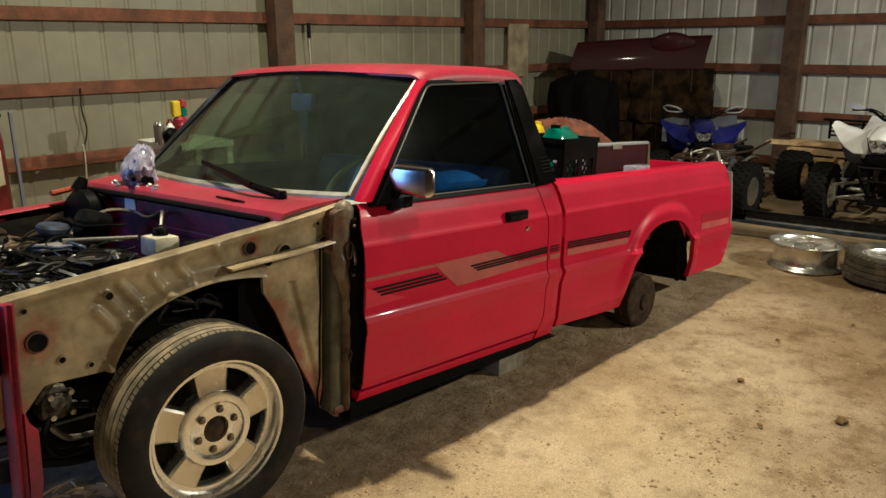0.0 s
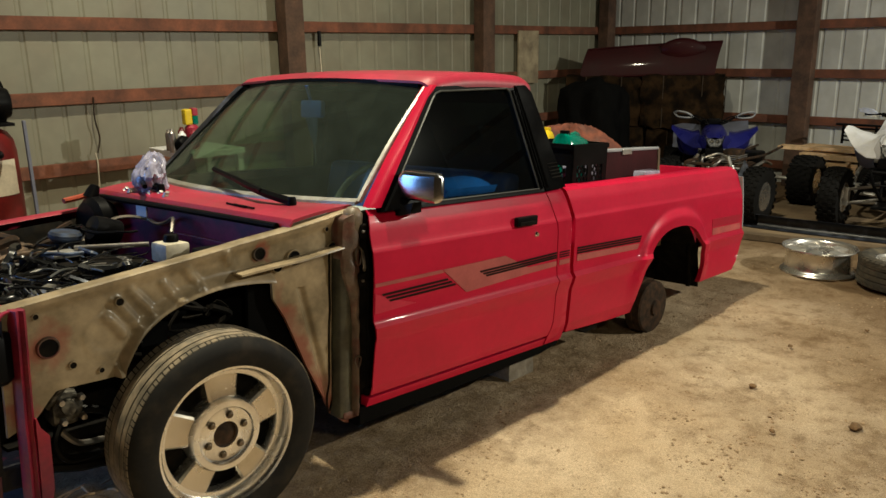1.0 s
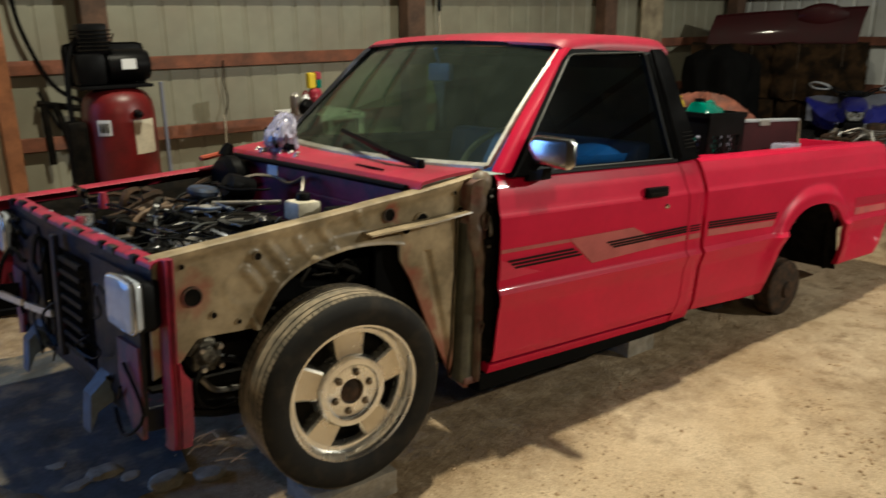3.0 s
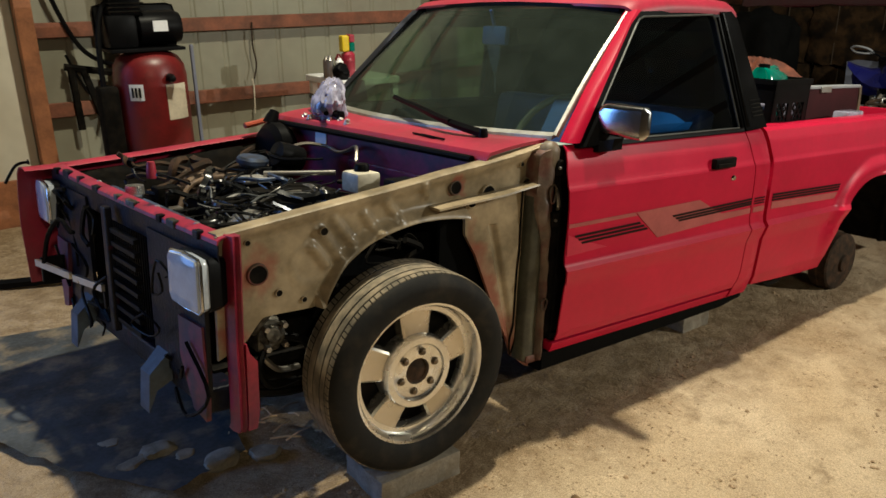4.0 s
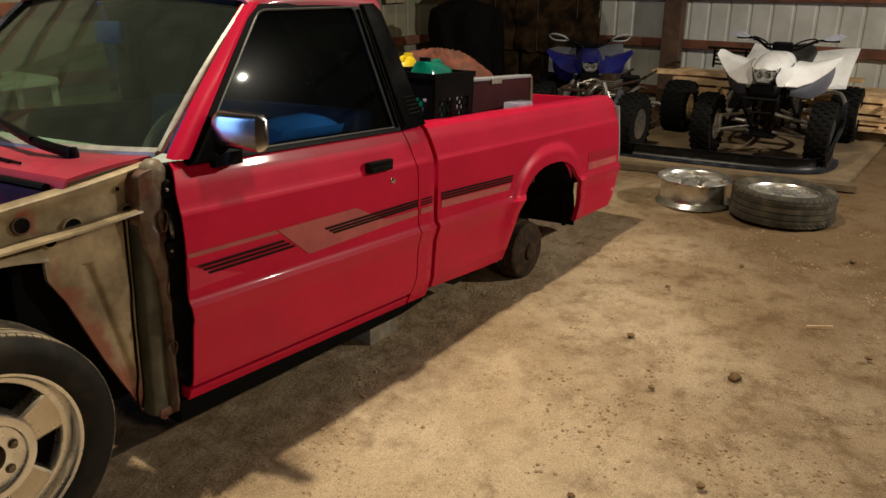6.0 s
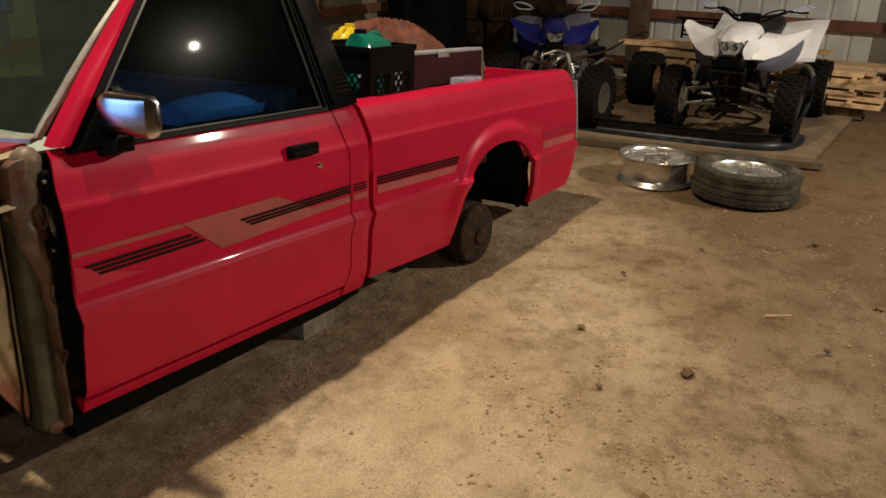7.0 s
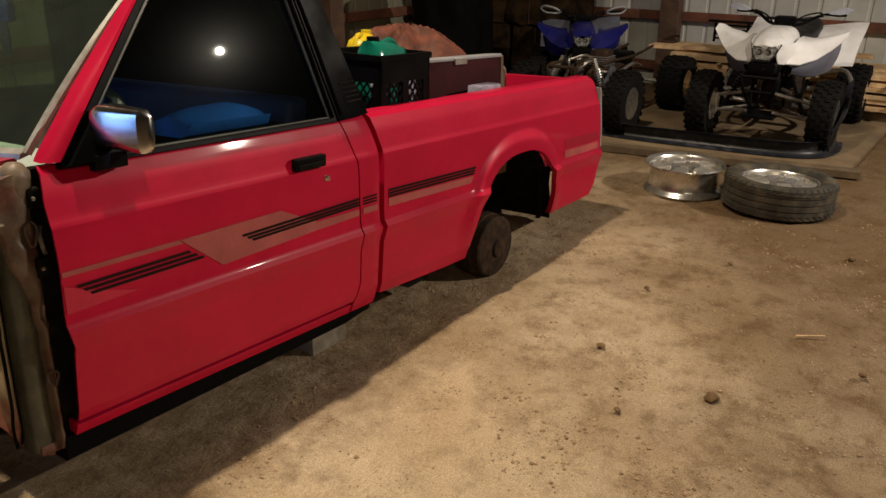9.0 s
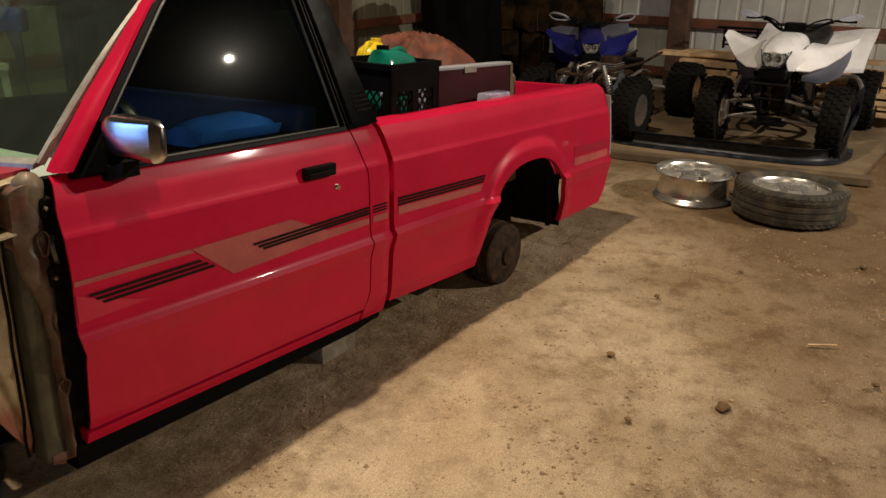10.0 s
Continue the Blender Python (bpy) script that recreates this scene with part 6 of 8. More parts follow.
    part("inner_wall", boxes(((0.60, 0.13, 0.45), (1.70, 0.145, 1.09))), BLACK_MATT, C)
    bm = bmesh.new()
    ring = [(0.19 * math.cos(a), 0.19 * math.sin(a), 0) for a in np.linspace(0, 2 * math.pi, 33)[:-1]]
    m = pose(0.955, 0.47, 1.06, 0, -62, 0)
    tube(bm, [m @ Vector(p) for p in ring], 0.015, 8, closed=True)
    wheel = part("steering_wheel", bm, BEAD, C, "dark grey steering wheel", smooth=True)
    bm = bmesh.new()
    box(bm, (-0.17, -0.06, -0.02), (0.17, 0.06, 0.02), 0.012, m)
    lathe(bm, [(0.06, -0.10), (0.06, 0.015), (0.0, 0.02)], 16, m)
    part("wheel_spoke", bm, BLUE_SEAT, wheel)
    part("seat_cushion", boxes(((1.05, 0.20, 0.60), (1.55, 1.46, 0.78), 0.05)), BLUE_SEAT, C, "blue vinyl bench seat", smooth=True)
    bm = bmesh.new()
    loft(bm, [[(1.50, 0.22, 0.72), (1.50, 1.44, 0.72), (1.62, 1.44, 0.70), (1.62, 0.22, 0.70)], [(1.58, 0.22, 1.17), (1.58, 1.44, 1.17), (1.69, 1.44, 1.17), (1.69, 0.22, 1.17)]])
    bmesh.ops.bevel(bm, geom=bm.edges[:], offset=0.04, segments=3, profile=0.6, affect="EDGES")
    part("seat_back", bm, BLUE_SEAT, C, smooth=True)
    # bright blue band that paints in the lamplit seat top at the driver's end
    rings = []
    for k in range(13):
        t = k / 12
        x = 1.14 + 0.32 * t
        fat = 0.25 + 0.75 * math.sin(math.pi * (0.04 + 0.92 * t)) ** 0.6
        top = 1.115 + 0.056 * fat + 0.010 * noise.noise((x * 9, 1, 1))
        rings.append([(x, 0.24, 1.085), (x, 0.20, 1.10), (x, 0.185, 1.135), (x, 0.20, top - 0.02), (x, 0.24, top), (x, 0.30, top + 0.004), (x, 0.36, top - 0.015), (x, 0.38, 1.085)])
    # black block added for the seat's shade below the bright band
    part("seat_bolster", boxes(((1.10, 0.20, 0.76), (1.60, 0.60, 1.084), 0.03)), BLACK_MATT, C, "black block for the shaded part of the seat", smooth=True)
    bm = bmesh.new()
    loft(bm, rings)
    part("seat_cover", bm, BLUE_SEAT_LIT, C, "bright blue band, the lit top of the seat", smooth=60)
    bm = boxes(((0.975, 0.785, 1.425), (1.005, 0.925, 1.505), 0.013))
    tube(bm, [(0.985, 0.86, 1.50), (0.96, 0.86, 1.57)], 0.008, 6)
    part("rear_view_mirror", bm, BLUE_SEAT, C, smooth=True)

    bm = bmesh.new()
    loft(bm, [[(0.994 + 0.02 * t, y0, z), (0.998 + 0.02 * t, y0, z), (0.998 + 0.02 * t, y1, z), (0.994 + 0.02 * t, y1, z)] for t, y0, y1, z in ((0, 0.83, 0.91, 1.425), (0.4, 0.84, 0.90, 1.37), (0.8, 0.860, 0.882, 1.31), (0.85, 0.869, 0.873, 1.30), (1.2, 0.870, 0.873, 1.22))])
    part("hanging_ribbon", bm, BUMPER_SHADE_BLACK, C, "dusty dark ribbon hanging from the mirror")

    # --- chrome door mirror on a black arm ---
    M = empty("door_mirror")
    M.parent = TRUCK
    bm = bmesh.new()
    rows = []
    for i in range(15):
        v = i / 14
        y = 0.066 - 0.168 * v
        end = 1 - 0.22 * max(0, 1 - v / 0.12) ** 2 - 0.30 * max(0, (v - 0.93) / 0.07) ** 2
        x0 = 0.738 + 0.040 * v ** 1.5 + 0.02 * max(0, (v - 0.93) / 0.07) ** 2
        ring = []
        for k in range(28):
            a = 2 * math.pi * k / 28
            c, s = math.cos(a), math.sin(a)
            u = math.copysign(abs(c) ** (0.25 if c > 0 else 0.5), c)
            w = math.copysign(abs(s) ** 0.45, s)
            ring.append((x0 + (0.816 - x0) * (u * 0.5 + 0.5), y, 1.196 + 0.056 * w * end - 0.002 * v))
        rows.append(ring)
    loft(bm, rows)
    part("mirror_shell", bm, CHROME_SOFT, M, "chrome mirror shell", smooth=40)
    bm = bmesh.new()
    loft(bm, [[(0.715, 0.085, 1.078), (0.81, 0.085, 1.078), (0.81, 0.085, 1.13), (0.73, 0.085, 1.13)], [(0.725, 0.04, 1.080), (0.80, 0.04, 1.080), (0.795, 0.04, 1.118), (0.735, 0.04, 1.118)], [(0.735, -0.01, 1.095), (0.79, -0.01, 1.095), (0.79, -0.01, 1.135), (0.745, -0.01, 1.135)]])
    part("mirror_arm", bm, BLACK, M, "black mirror arm", smooth=30)


engine_bay()


def settle(root, skip):
    """The tired body stands a little out of square and leans to its far side."""
    done = set()
    for ob in root.children_recursive:
        top = ob
        while top.parent is not root:
            top = top.parent
        if ob.type != "MESH" or top.name.split(".")[0] in skip or ob.data.name in done:
            continue
        done.add(ob.data.name)
        for v in ob.data.vertices:
            k = max(0.0, v.co.y - 0.12)
            v.co.x -= 0.112 * k
            v.co.z -= 0.027 * k


settle(TRUCK, ("front_wheel", "rear_axle", "chassis", "front_suspension"))


# ---- quad bikes and wheels at the end of the barn ----
def knobby(parent, m, r, w, label="knobby black tyre"):
    """A balloon tyre with rows of lugs on a small rim; z of m is its axle."""
    wheel = empty("wheel")
    wheel.parent = parent
    rr = r * 0.47
    h = w / 2
    bm = bmesh.new()
    lathe(bm, [(rr, -h * 0.8), (rr + 0.02, -h * 0.95), (r * 0.80, -h * 1.0), (r * 0.94, -h * 0.86), (r * 0.975, -h * 0.5), (r * 0.98, 0), (r * 0.975, h * 0.5), (r * 0.94, h * 0.86), (r * 0.80, h), (rr + 0.02, h * 0.95), (rr, h * 0.8)], 36, m, close=True)
    tyre = part("tyre", bm, KNOBBY, wheel, label, smooth=40)
    bm = bmesh.new()
    n = 24
    for i in range(n):
        for k, hh in enumerate((-0.82, -0.42, 0.0, 0.42, 0.82)):
            a = 2 * math.pi * (i + 0.5 * (k % 2)) / n
            q = r * (0.975 if abs(hh) < 0.5 else 0.94)
            mm = m @ Matrix.Rotation(a, 4, "Z") @ pose(q, 0, hh * h)
            box(bm, (-0.008, -0.016, -h * 0.14), (0.011, 0.016, h * 0.14), 0, mm)
    lug = part("tread", bm, KNOBBY, tyre)
    lug["kind"] = "stuff"
    bm = bmesh.new()
    lathe(bm, [(rr + 0.012, h * 0.86), (rr, h * 0.80), (rr * 0.92, h * 0.3), (rr * 0.55, h * 0.25), (rr * 0.45, h * 0.45), (0.0, h * 0.48)], 28, m)
    lathe(bm, [(rr + 0.012, -h * 0.86), (rr, -h * 0.80), (rr * 0.9, -h * 0.2), (0.0, -h * 0.1)], 28, m)
    part("rim", bm, ALLOY, wheel, "silver rim", smooth=40)
    return wheel


def bent_sheet(name, sections, thick, material, parent, label=""):
    grid = [smooth_line(s, 4) for s in sections]
    return shell(name, grid, thick, material, parent, label, True, 50)


def sport_quad(m, plastic, second, label, tail=None, guards=GREY, bare=False):
    """x forward, y to its left, z up; wheelbase 1.25."""
    q = tagged(empty("quad_bike", m), label, "quad bike", "quad bikes")
    dark = plastic is WHITE
    rf, rr = 0.268, 0.255
    for x, y, r, w in ((0.625, 0.465, rf, 0.18), (0.625, -0.465, rf, 0.18), (-0.625, 0.47, rr, 0.25), (-0.625, -0.47, rr, 0.25))[:3 if bare else 4]:
        knobby(q, pose(x, y, r, -90 if y > 0 else 90), r, w)
    # frame tubes
    lo = 0.55 if bare else 1.0
    bm = bmesh.new()
    for s in (-1, 1):
        tube(bm, smooth_line([(0.72, s * 0.09, 0.34), (0.40, s * 0.12, 0.25), (-0.25, s * 0.12, 0.25), (-0.55, s * 0.10, 0.34)], 4), 0.016, 8)
        tube(bm, smooth_line([(0.70, s * 0.09, 0.34), (0.55, s * 0.10, 0.34 + 0.26 * lo), (0.25, s * 0.12, 0.34 + 0.34 * lo), (-0.30, s * 0.13, 0.34 + 0.32 * lo), (-0.80, s * 0.13, 0.34 + 0.40 * lo)], 4), 0.014, 8)
        tube(bm, [(-0.2, s * 0.12, 0.26), (-0.35, s * 0.13, 0.34 + 0.32 * lo)], 0.012, 8)
        tube(bm, [(0.44, s * 0.12, 0.26), (0.50, s * 0.11, 0.34 + 0.28 * lo)], 0.012, 8)
    part("frame", bm, RUST if bare else BLACK, q, smooth=True)
    bm = bmesh.new()
    tube(bm, [(-0.625, -0.42, rr), (-0.625, 0.42, rr)], 0.02, 8)
    tube(bm, [(-0.62, 0.06, rr), (-0.10, 0.05, 0.38)], 0.03, 8)
    part("swing_arm", bm, ALLOY_DULL, q, smooth=True)
    part("engine", boxes(((-0.18, -0.13, 0.26), (0.22, 0.13, 0.47), 0.04)), RUST, q, smooth=True)
    cyl = part("cylinder", boxes(((0.02, -0.08, 0.46), (0.18, 0.08, 0.56 + 0.10 * lo), 0.02)), RUST, q, smooth=True)
    for k in range(5):
        part("cooling_fin", boxes(((0.005, -0.095, 0.48 + 0.018 * k), (0.195, 0.095, 0.486 + 0.018 * k))), ALLOY_DULL, cyl)
    bm = bmesh.new()
    lathe(bm, [(0.0, 0.03), (0.07, 0.028), (0.085, 0.0), (0.085, -0.03)], 20, pose(0.02, -0.135, 0.36, 90))
    part("clutch_cover", bm, ALLOY_DULL, q, smooth=30)
    bm = bmesh.new()
    tube(bm, smooth_line([(0.18, -0.05, 0.52), (0.30, -0.08, 0.50), (0.32, -0.14, 0.40), (0.10, -0.17, 0.36), (-0.30, -0.17, 0.45), (-0.70, -0.16, 0.55)], 4), 0.024, 8)
    part("exhaust_pipe", bm, STEEL, q, smooth=True)
    for s in (-1, 1):
        for z0, z1 in ((0.27, 0.22), (0.42, 0.34)):
            bm = bmesh.new()
            tube(bm, [(0.50, s * 0.10, z0), (0.625, s * 0.38, z1), (0.74, s * 0.10, z0)], 0.013, 6)
            part("control_arm", bm, STEEL if dark else BLACK, q, smooth=True)
        bm = bmesh.new()
        tube(bm, [(0.64, s * 0.31, 0.26), (0.58, s * 0.15, 0.60)], 0.016, 8)
        for k in range(9):
            t = 0.25 + 0.06 * k
            c = Vector((0.64, s * 0.31, 0.26)).lerp(Vector((0.58, s * 0.15, 0.60)), t)
            lathe(bm, [(0.022, -0.005), (0.034, -0.005), (0.034, 0.005), (0.022, 0.005)], 12, Matrix.Translation(c) @ pose(0, 0, 0, s * 24, -8, 0), close=True)
        part("shock_spring", bm, BLACK if dark else SILVER, q, smooth=True)
        part("steering_knuckle", boxes(((0.59, min(s * 0.35, s * 0.40), 0.20), (0.66, max(s * 0.35, s * 0.40), 0.36), 0.01)), ALLOY_DULL, q, smooth=True)
        if bare:
            continue
        bm = bmesh.new()
        tube(bm, smooth_line([(0.30, s * 0.16, 0.26), (0.25, s * 0.42, 0.27), (-0.05, s * 0.50, 0.30), (-0.20, s * 0.50, 0.42), (-0.26, s * 0.40, 0.50), (-0.30, s * 0.15, 0.42)], 4), 0.018, 8)
        bar = part("nerf_bar", bm, SILVER if dark else BLACK, q, "tubular nerf bar", smooth=True)
        part("foot_peg", boxes(((-0.02, min(s * 0.24, s * 0.47), 0.285), (0.07, max(s * 0.24, s * 0.47), 0.31), 0.006)), SILVER, bar)
    bm = bmesh.new()
    for s in (-1, 1):
        tube(bm, smooth_line([(0.74, s * 0.07, 0.30), (0.86, s * 0.11, 0.44), (0.88, s * 0.13, 0.555), (0.70, s * 0.10, 0.57)], 4), 0.014, 8)
    tube(bm, [(0.885, -0.13, 0.555), (0.885, 0.13, 0.555)], 0.014, 8)
    tube(bm, [(0.86, -0.10, 0.44), (0.86, 0.10, 0.44)], 0.012, 8)
    part("front_bumper", bm, RUST if bare else BLACK if dark else SILVER, q, smooth=True)
    part("skid_plate", boxes(((0.55, -0.13, 0.22), (0.80, 0.13, 0.245), 0.006)), BLACK, q)
    if bare:
        bm = bmesh.new()
        tube(bm, smooth_line([(0.50, -0.12, 0.56), (0.44, 0, 0.60), (0.50, 0.12, 0.56)], 4), 0.013, 8)
        tube(bm, smooth_line([(0.42, 0.10, 0.47), (0.20, 0.20, 0.44), (-0.10, 0.22, 0.48), (-0.40, 0.18, 0.42)], 4), 0.016, 8)
        part("loose_pipe", bm, STEEL, q, smooth=True)
        part("air_box", boxes(((-0.45, -0.10, 0.42), (-0.22, 0.10, 0.55), 0.02)), BLACK, q, smooth=True)
        return q
    part("front_core", boxes(((0.30, -0.09, 0.52), (0.76, 0.09, 0.68), 0.03)), BLACK, q, "black plastic behind the nose", smooth=True)
    # hood: broad shoulders that narrow to a beak over the lamp and rise to the bars
    secs = []
    for x, w, z, d in ((0.865, 0.085, 0.800, 0.010), (0.80, 0.112, 0.832, 0.06), (0.68, 0.140, 0.870, 0.13), (0.54, 0.155, 0.890, 0.16), (0.40, 0.15, 0.900, 0.16), (0.28, 0.13, 0.885, 0.13), (0.16, 0.10, 0.85, 0.10)):
        secs.append([(x, -w, z - d), (x, -w * 0.92, z - d * 0.45), (x, -w * 0.60, z - 0.010), (x + 0.012, 0, z), (x, w * 0.60, z - 0.010), (x, w * 0.92, z - d * 0.45), (x, w, z - d)])
    bent_sheet("hood", secs, (0, 0, -0.008), plastic, q)
    # headlamp: dark bezel and a clear lens that tapers down
    bm = bmesh.new()
    out = [(-0.108, 0.068), (-0.080, -0.026), (-0.050, -0.066), (0.050, -0.066), (0.080, -0.026), (0.108, 0.068), (0.045, 0.044), (0.0, 0.024), (-0.045, 0.044)]
    mm = pose(0.862, 0, 0.740, 0, -24, 0)
    loft(bm, [[mm @ Vector((-0.07, u * 1.04, w * 1.08)) for u, w in out], [mm @ Vector((0.0, u * 1.05, w * 1.06)) for u, w in out]])
    lamp_ob = part("headlamp", bm, BLACK, q)
    bm = bmesh.new()
    loft(bm, [[mm @ Vector((-0.01, u * 0.95, w * 0.93)) for u, w in out], [mm @ Vector((0.010, u * 0.90, w * 0.86)) for u, w in out]])
    part("lens", bm, LENS_DIM, lamp_ob, "smoky faceted headlamp lens")
    for s in (-1, 1):
        bm = bmesh.new()
        lathe(bm, [(0.0, 0.004), (0.014, 0.006), (0.021, 0.012), (0.022, 0.0)], 16, mm @ pose(0.008, s * 0.034, 0.0, 0, 90))
        part("reflector", bm, GREASY, lamp_ob, smooth=True)
    part("nose_grille", boxes(((0.80, -0.10, 0.585), (0.88, 0.10, 0.668), 0.014)), BLACK, q, smooth=True)
    for s in (-1, 1):
        # cheek panel beside the lamp, running down and back
        secs = [[(0.845, s * 0.100, 0.80), (0.850, s * 0.092, 0.72), (0.81, s * 0.105, 0.655)], [(0.68, s * 0.160, 0.80), (0.68, s * 0.185, 0.73), (0.64, s * 0.195, 0.635)], [(0.54, s * 0.180, 0.80), (0.54, s * 0.20, 0.74), (0.50, s * 0.21, 0.66)]]
        bent_sheet("cheek_panel", secs, (0, -s * 0.007, 0), plastic, q)
        # front fender: a wing that leans back and sweeps up to its outer corner
        front = [(0.75, 0.145, 0.655), (0.70, 0.235, 0.650), (0.62, 0.335, 0.690), (0.54, 0.415, 0.755), (0.46, 0.500, 0.850)]
        crest = [(0.62, 0.165, 0.800), (0.56, 0.245, 0.795), (0.50, 0.335, 0.825), (0.44, 0.415, 0.850), (0.38, 0.495, 0.885)]
        back = [(0.42, 0.175, 0.830), (0.36, 0.250, 0.815), (0.30, 0.335, 0.830), (0.25, 0.395, 0.830), (0.22, 0.450, 0.845)]
        secs = []
        for f, c, b in zip(front, crest, back):
            f, c, b = (Vector((p[0], s * p[1], p[2])) for p in (f, c, b))
            secs.append([f, f.lerp(c, 0.55) + Vector((0.008, 0, 0.001)), c, c.lerp(b, 0.5) + Vector((0, 0, 0.010)), b])
        bent_sheet("front_fender", secs, (-0.004, 0, -0.007), plastic, q)
        # flap below the wing, tucked in towards the frame
        top = [(0.69, 0.175, 0.652), (0.61, 0.30, 0.672), (0.50, 0.41, 0.765), (0.33, 0.435, 0.815), (0.20, 0.425, 0.805)]
        low = [(0.64, 0.170, 0.56), (0.56, 0.25, 0.535), (0.46, 0.33, 0.54), (0.33, 0.40, 0.575), (0.24, 0.42, 0.65)]
        secs = []
        for a, b in zip(top, low):
            a, b = Vector((a[0] - 0.006, s * a[1], a[2] - 0.006)), Vector((b[0], s * b[1], b[2]))
            secs.append([a, a.lerp(b, 0.5) + Vector((0.012, s * 0.010, 0)), b])
        bent_sheet("fender_flap", secs, (-0.004, -s * 0.005, 0), second, q, "blue-grey fender flap")
        # rear fender: climbs from the heel guard to the tail
        secs = []
        for t in (0.0, 0.35, 0.7, 0.92, 1.0):
            y = s * (0.11 + 0.37 * t)
            drop = 0.06 * ease((t - 0.75) / 0.25)
            secs.append([(-0.18 - 0.10 * t, y, 0.52 + 0.02 * t), (-0.27 - 0.09 * t, y, 0.63 + 0.01 * t - drop * 0.3), (-0.42 - 0.08 * t, y, 0.725 + 0.02 * t - drop * 0.5), (-0.60 - 0.06 * t, y, 0.775 + 0.03 * t - drop * 0.6), (-0.84 + 0.02 * t, y, 0.80 + 0.06 * t - drop * 0.2)])
        bent_sheet("rear_fender", secs, (0, 0, -0.007), tail or plastic, q)
    secs = []
    for x, w, z in ((0.18, 0.08, 0.88), (0.02, 0.10, 0.84), (-0.20, 0.13, 0.82), (-0.45, 0.14, 0.83), (-0.68, 0.13, 0.86), (-0.82, 0.09, 0.86)):
        secs.append([(x, -w, z - 0.09), (x, -w * 0.9, z - 0.015), (x, 0, z + 0.012), (x, w * 0.9, z - 0.015), (x, w, z - 0.09)])
    bent_sheet("seat", secs, (0, 0, -0.02), BLACK, q, "black seat")
    # handlebar, grips, guards, meter
    bm = bmesh.new()
    bar = smooth_line([(0.16, -0.40, 0.985), (0.20, -0.24, 0.97), (0.28, -0.10, 0.90), (0.28, 0.10, 0.90), (0.20, 0.24, 0.97), (0.16, 0.40, 0.985)], 5)
    tube(bm, bar, 0.013, 8)
    tube(bm, [(0.36, 0, 0.76), (0.28, 0, 0.90)], 0.022, 8)
    tube(bm, [(0.24, -0.17, 0.935), (0.24, 0.17, 0.935)], 0.011, 8)
    hb = part("handlebar", bm, BLACK, q, smooth=True)
    part("meter", boxes(((0.25, -0.08, 0.895), (0.34, 0.08, 0.965), 0.02)), BLACK, hb, smooth=True)
    for s in (-1, 1):
        bm = bmesh.new()
        tube(bm, [(0.180, s * 0.29, 0.977), (0.158, s * 0.42, 0.986)], 0.019, 10)
        part("grip", bm, BLACK, hb, smooth=True)
        bm = bmesh.new()
        if dark:
            outline = [(0.29, 0.010), (0.35, 0.045), (0.42, 0.058), (0.475, 0.042), (0.45, 0.012), (0.38, 0.0), (0.32, 0.0)]
            loft(bm, [[(0.225 - 0.10 * max(0, y - 0.38), s * y, 0.985 + z) for y, z in outline], [(0.235 - 0.10 * max(0, y - 0.38), s * (0.385 + (y - 0.385) * 0.93), 0.987 + z * 0.9) for y, z in outline]])
            part("hand_guard", bm, guards, hb, "pale hand guard")
        else:
            tube(bm, smooth_line([(0.22, s * 0.25, 0.98), (0.26, s * 0.32, 1.025), (0.23, s * 0.43, 1.045), (0.16, s * 0.48, 1.02)], 4), 0.012, 6)
            tube(bm, smooth_line([(0.22, s * 0.25, 0.975), (0.27, s * 0.32, 0.97), (0.24, s * 0.43, 0.98), (0.16, s * 0.48, 1.015)], 4), 0.010, 6)
            part("hand_guard", bm, guards, hb, "pale hand guard", smooth=True)
        bm = bmesh.new()
        tube(bm, smooth_line([(0.22, s * 0.26, 0.965), (0.30, s * 0.24, 1.00), (0.36, s * 0.12, 0.96), (0.36, s * 0.03, 0.84)], 4), 0.007, 6)
        part("cable", bm, BLACK, hb)
        bm = bmesh.new()
        tube(bm, [(0.225, s * 0.26, 0.97), (0.235, s * 0.36, 0.965), (0.225, s * 0.42, 0.965)], 0.006, 6)
        part("brake_lever", bm, ALLOY_DULL, hb, smooth=True)
    return q


def quads():
    sport_quad(pose(6.85, -0.22, 0.045, 0, 0, 182), WHITE, FLAP, "white sport quad bike with knobby tyres and a smoky headlamp", guards=GUARD)
    blue = sport_quad(pose(7.32, 1.97, 0.0, 0, 0, 208), BLUE, BLUE, "blue sport quad bike with silver tubes and grey tail", tail=FLAP)
    blue.scale = (0.90, 0.90, 0.90)
    sport_quad(pose(6.48, 1.27, 0.03, 0, 0, 181), STEEL, GREY, "bare quad bike frame with engine, stripped of plastic and one wheel", bare=True)


quads()


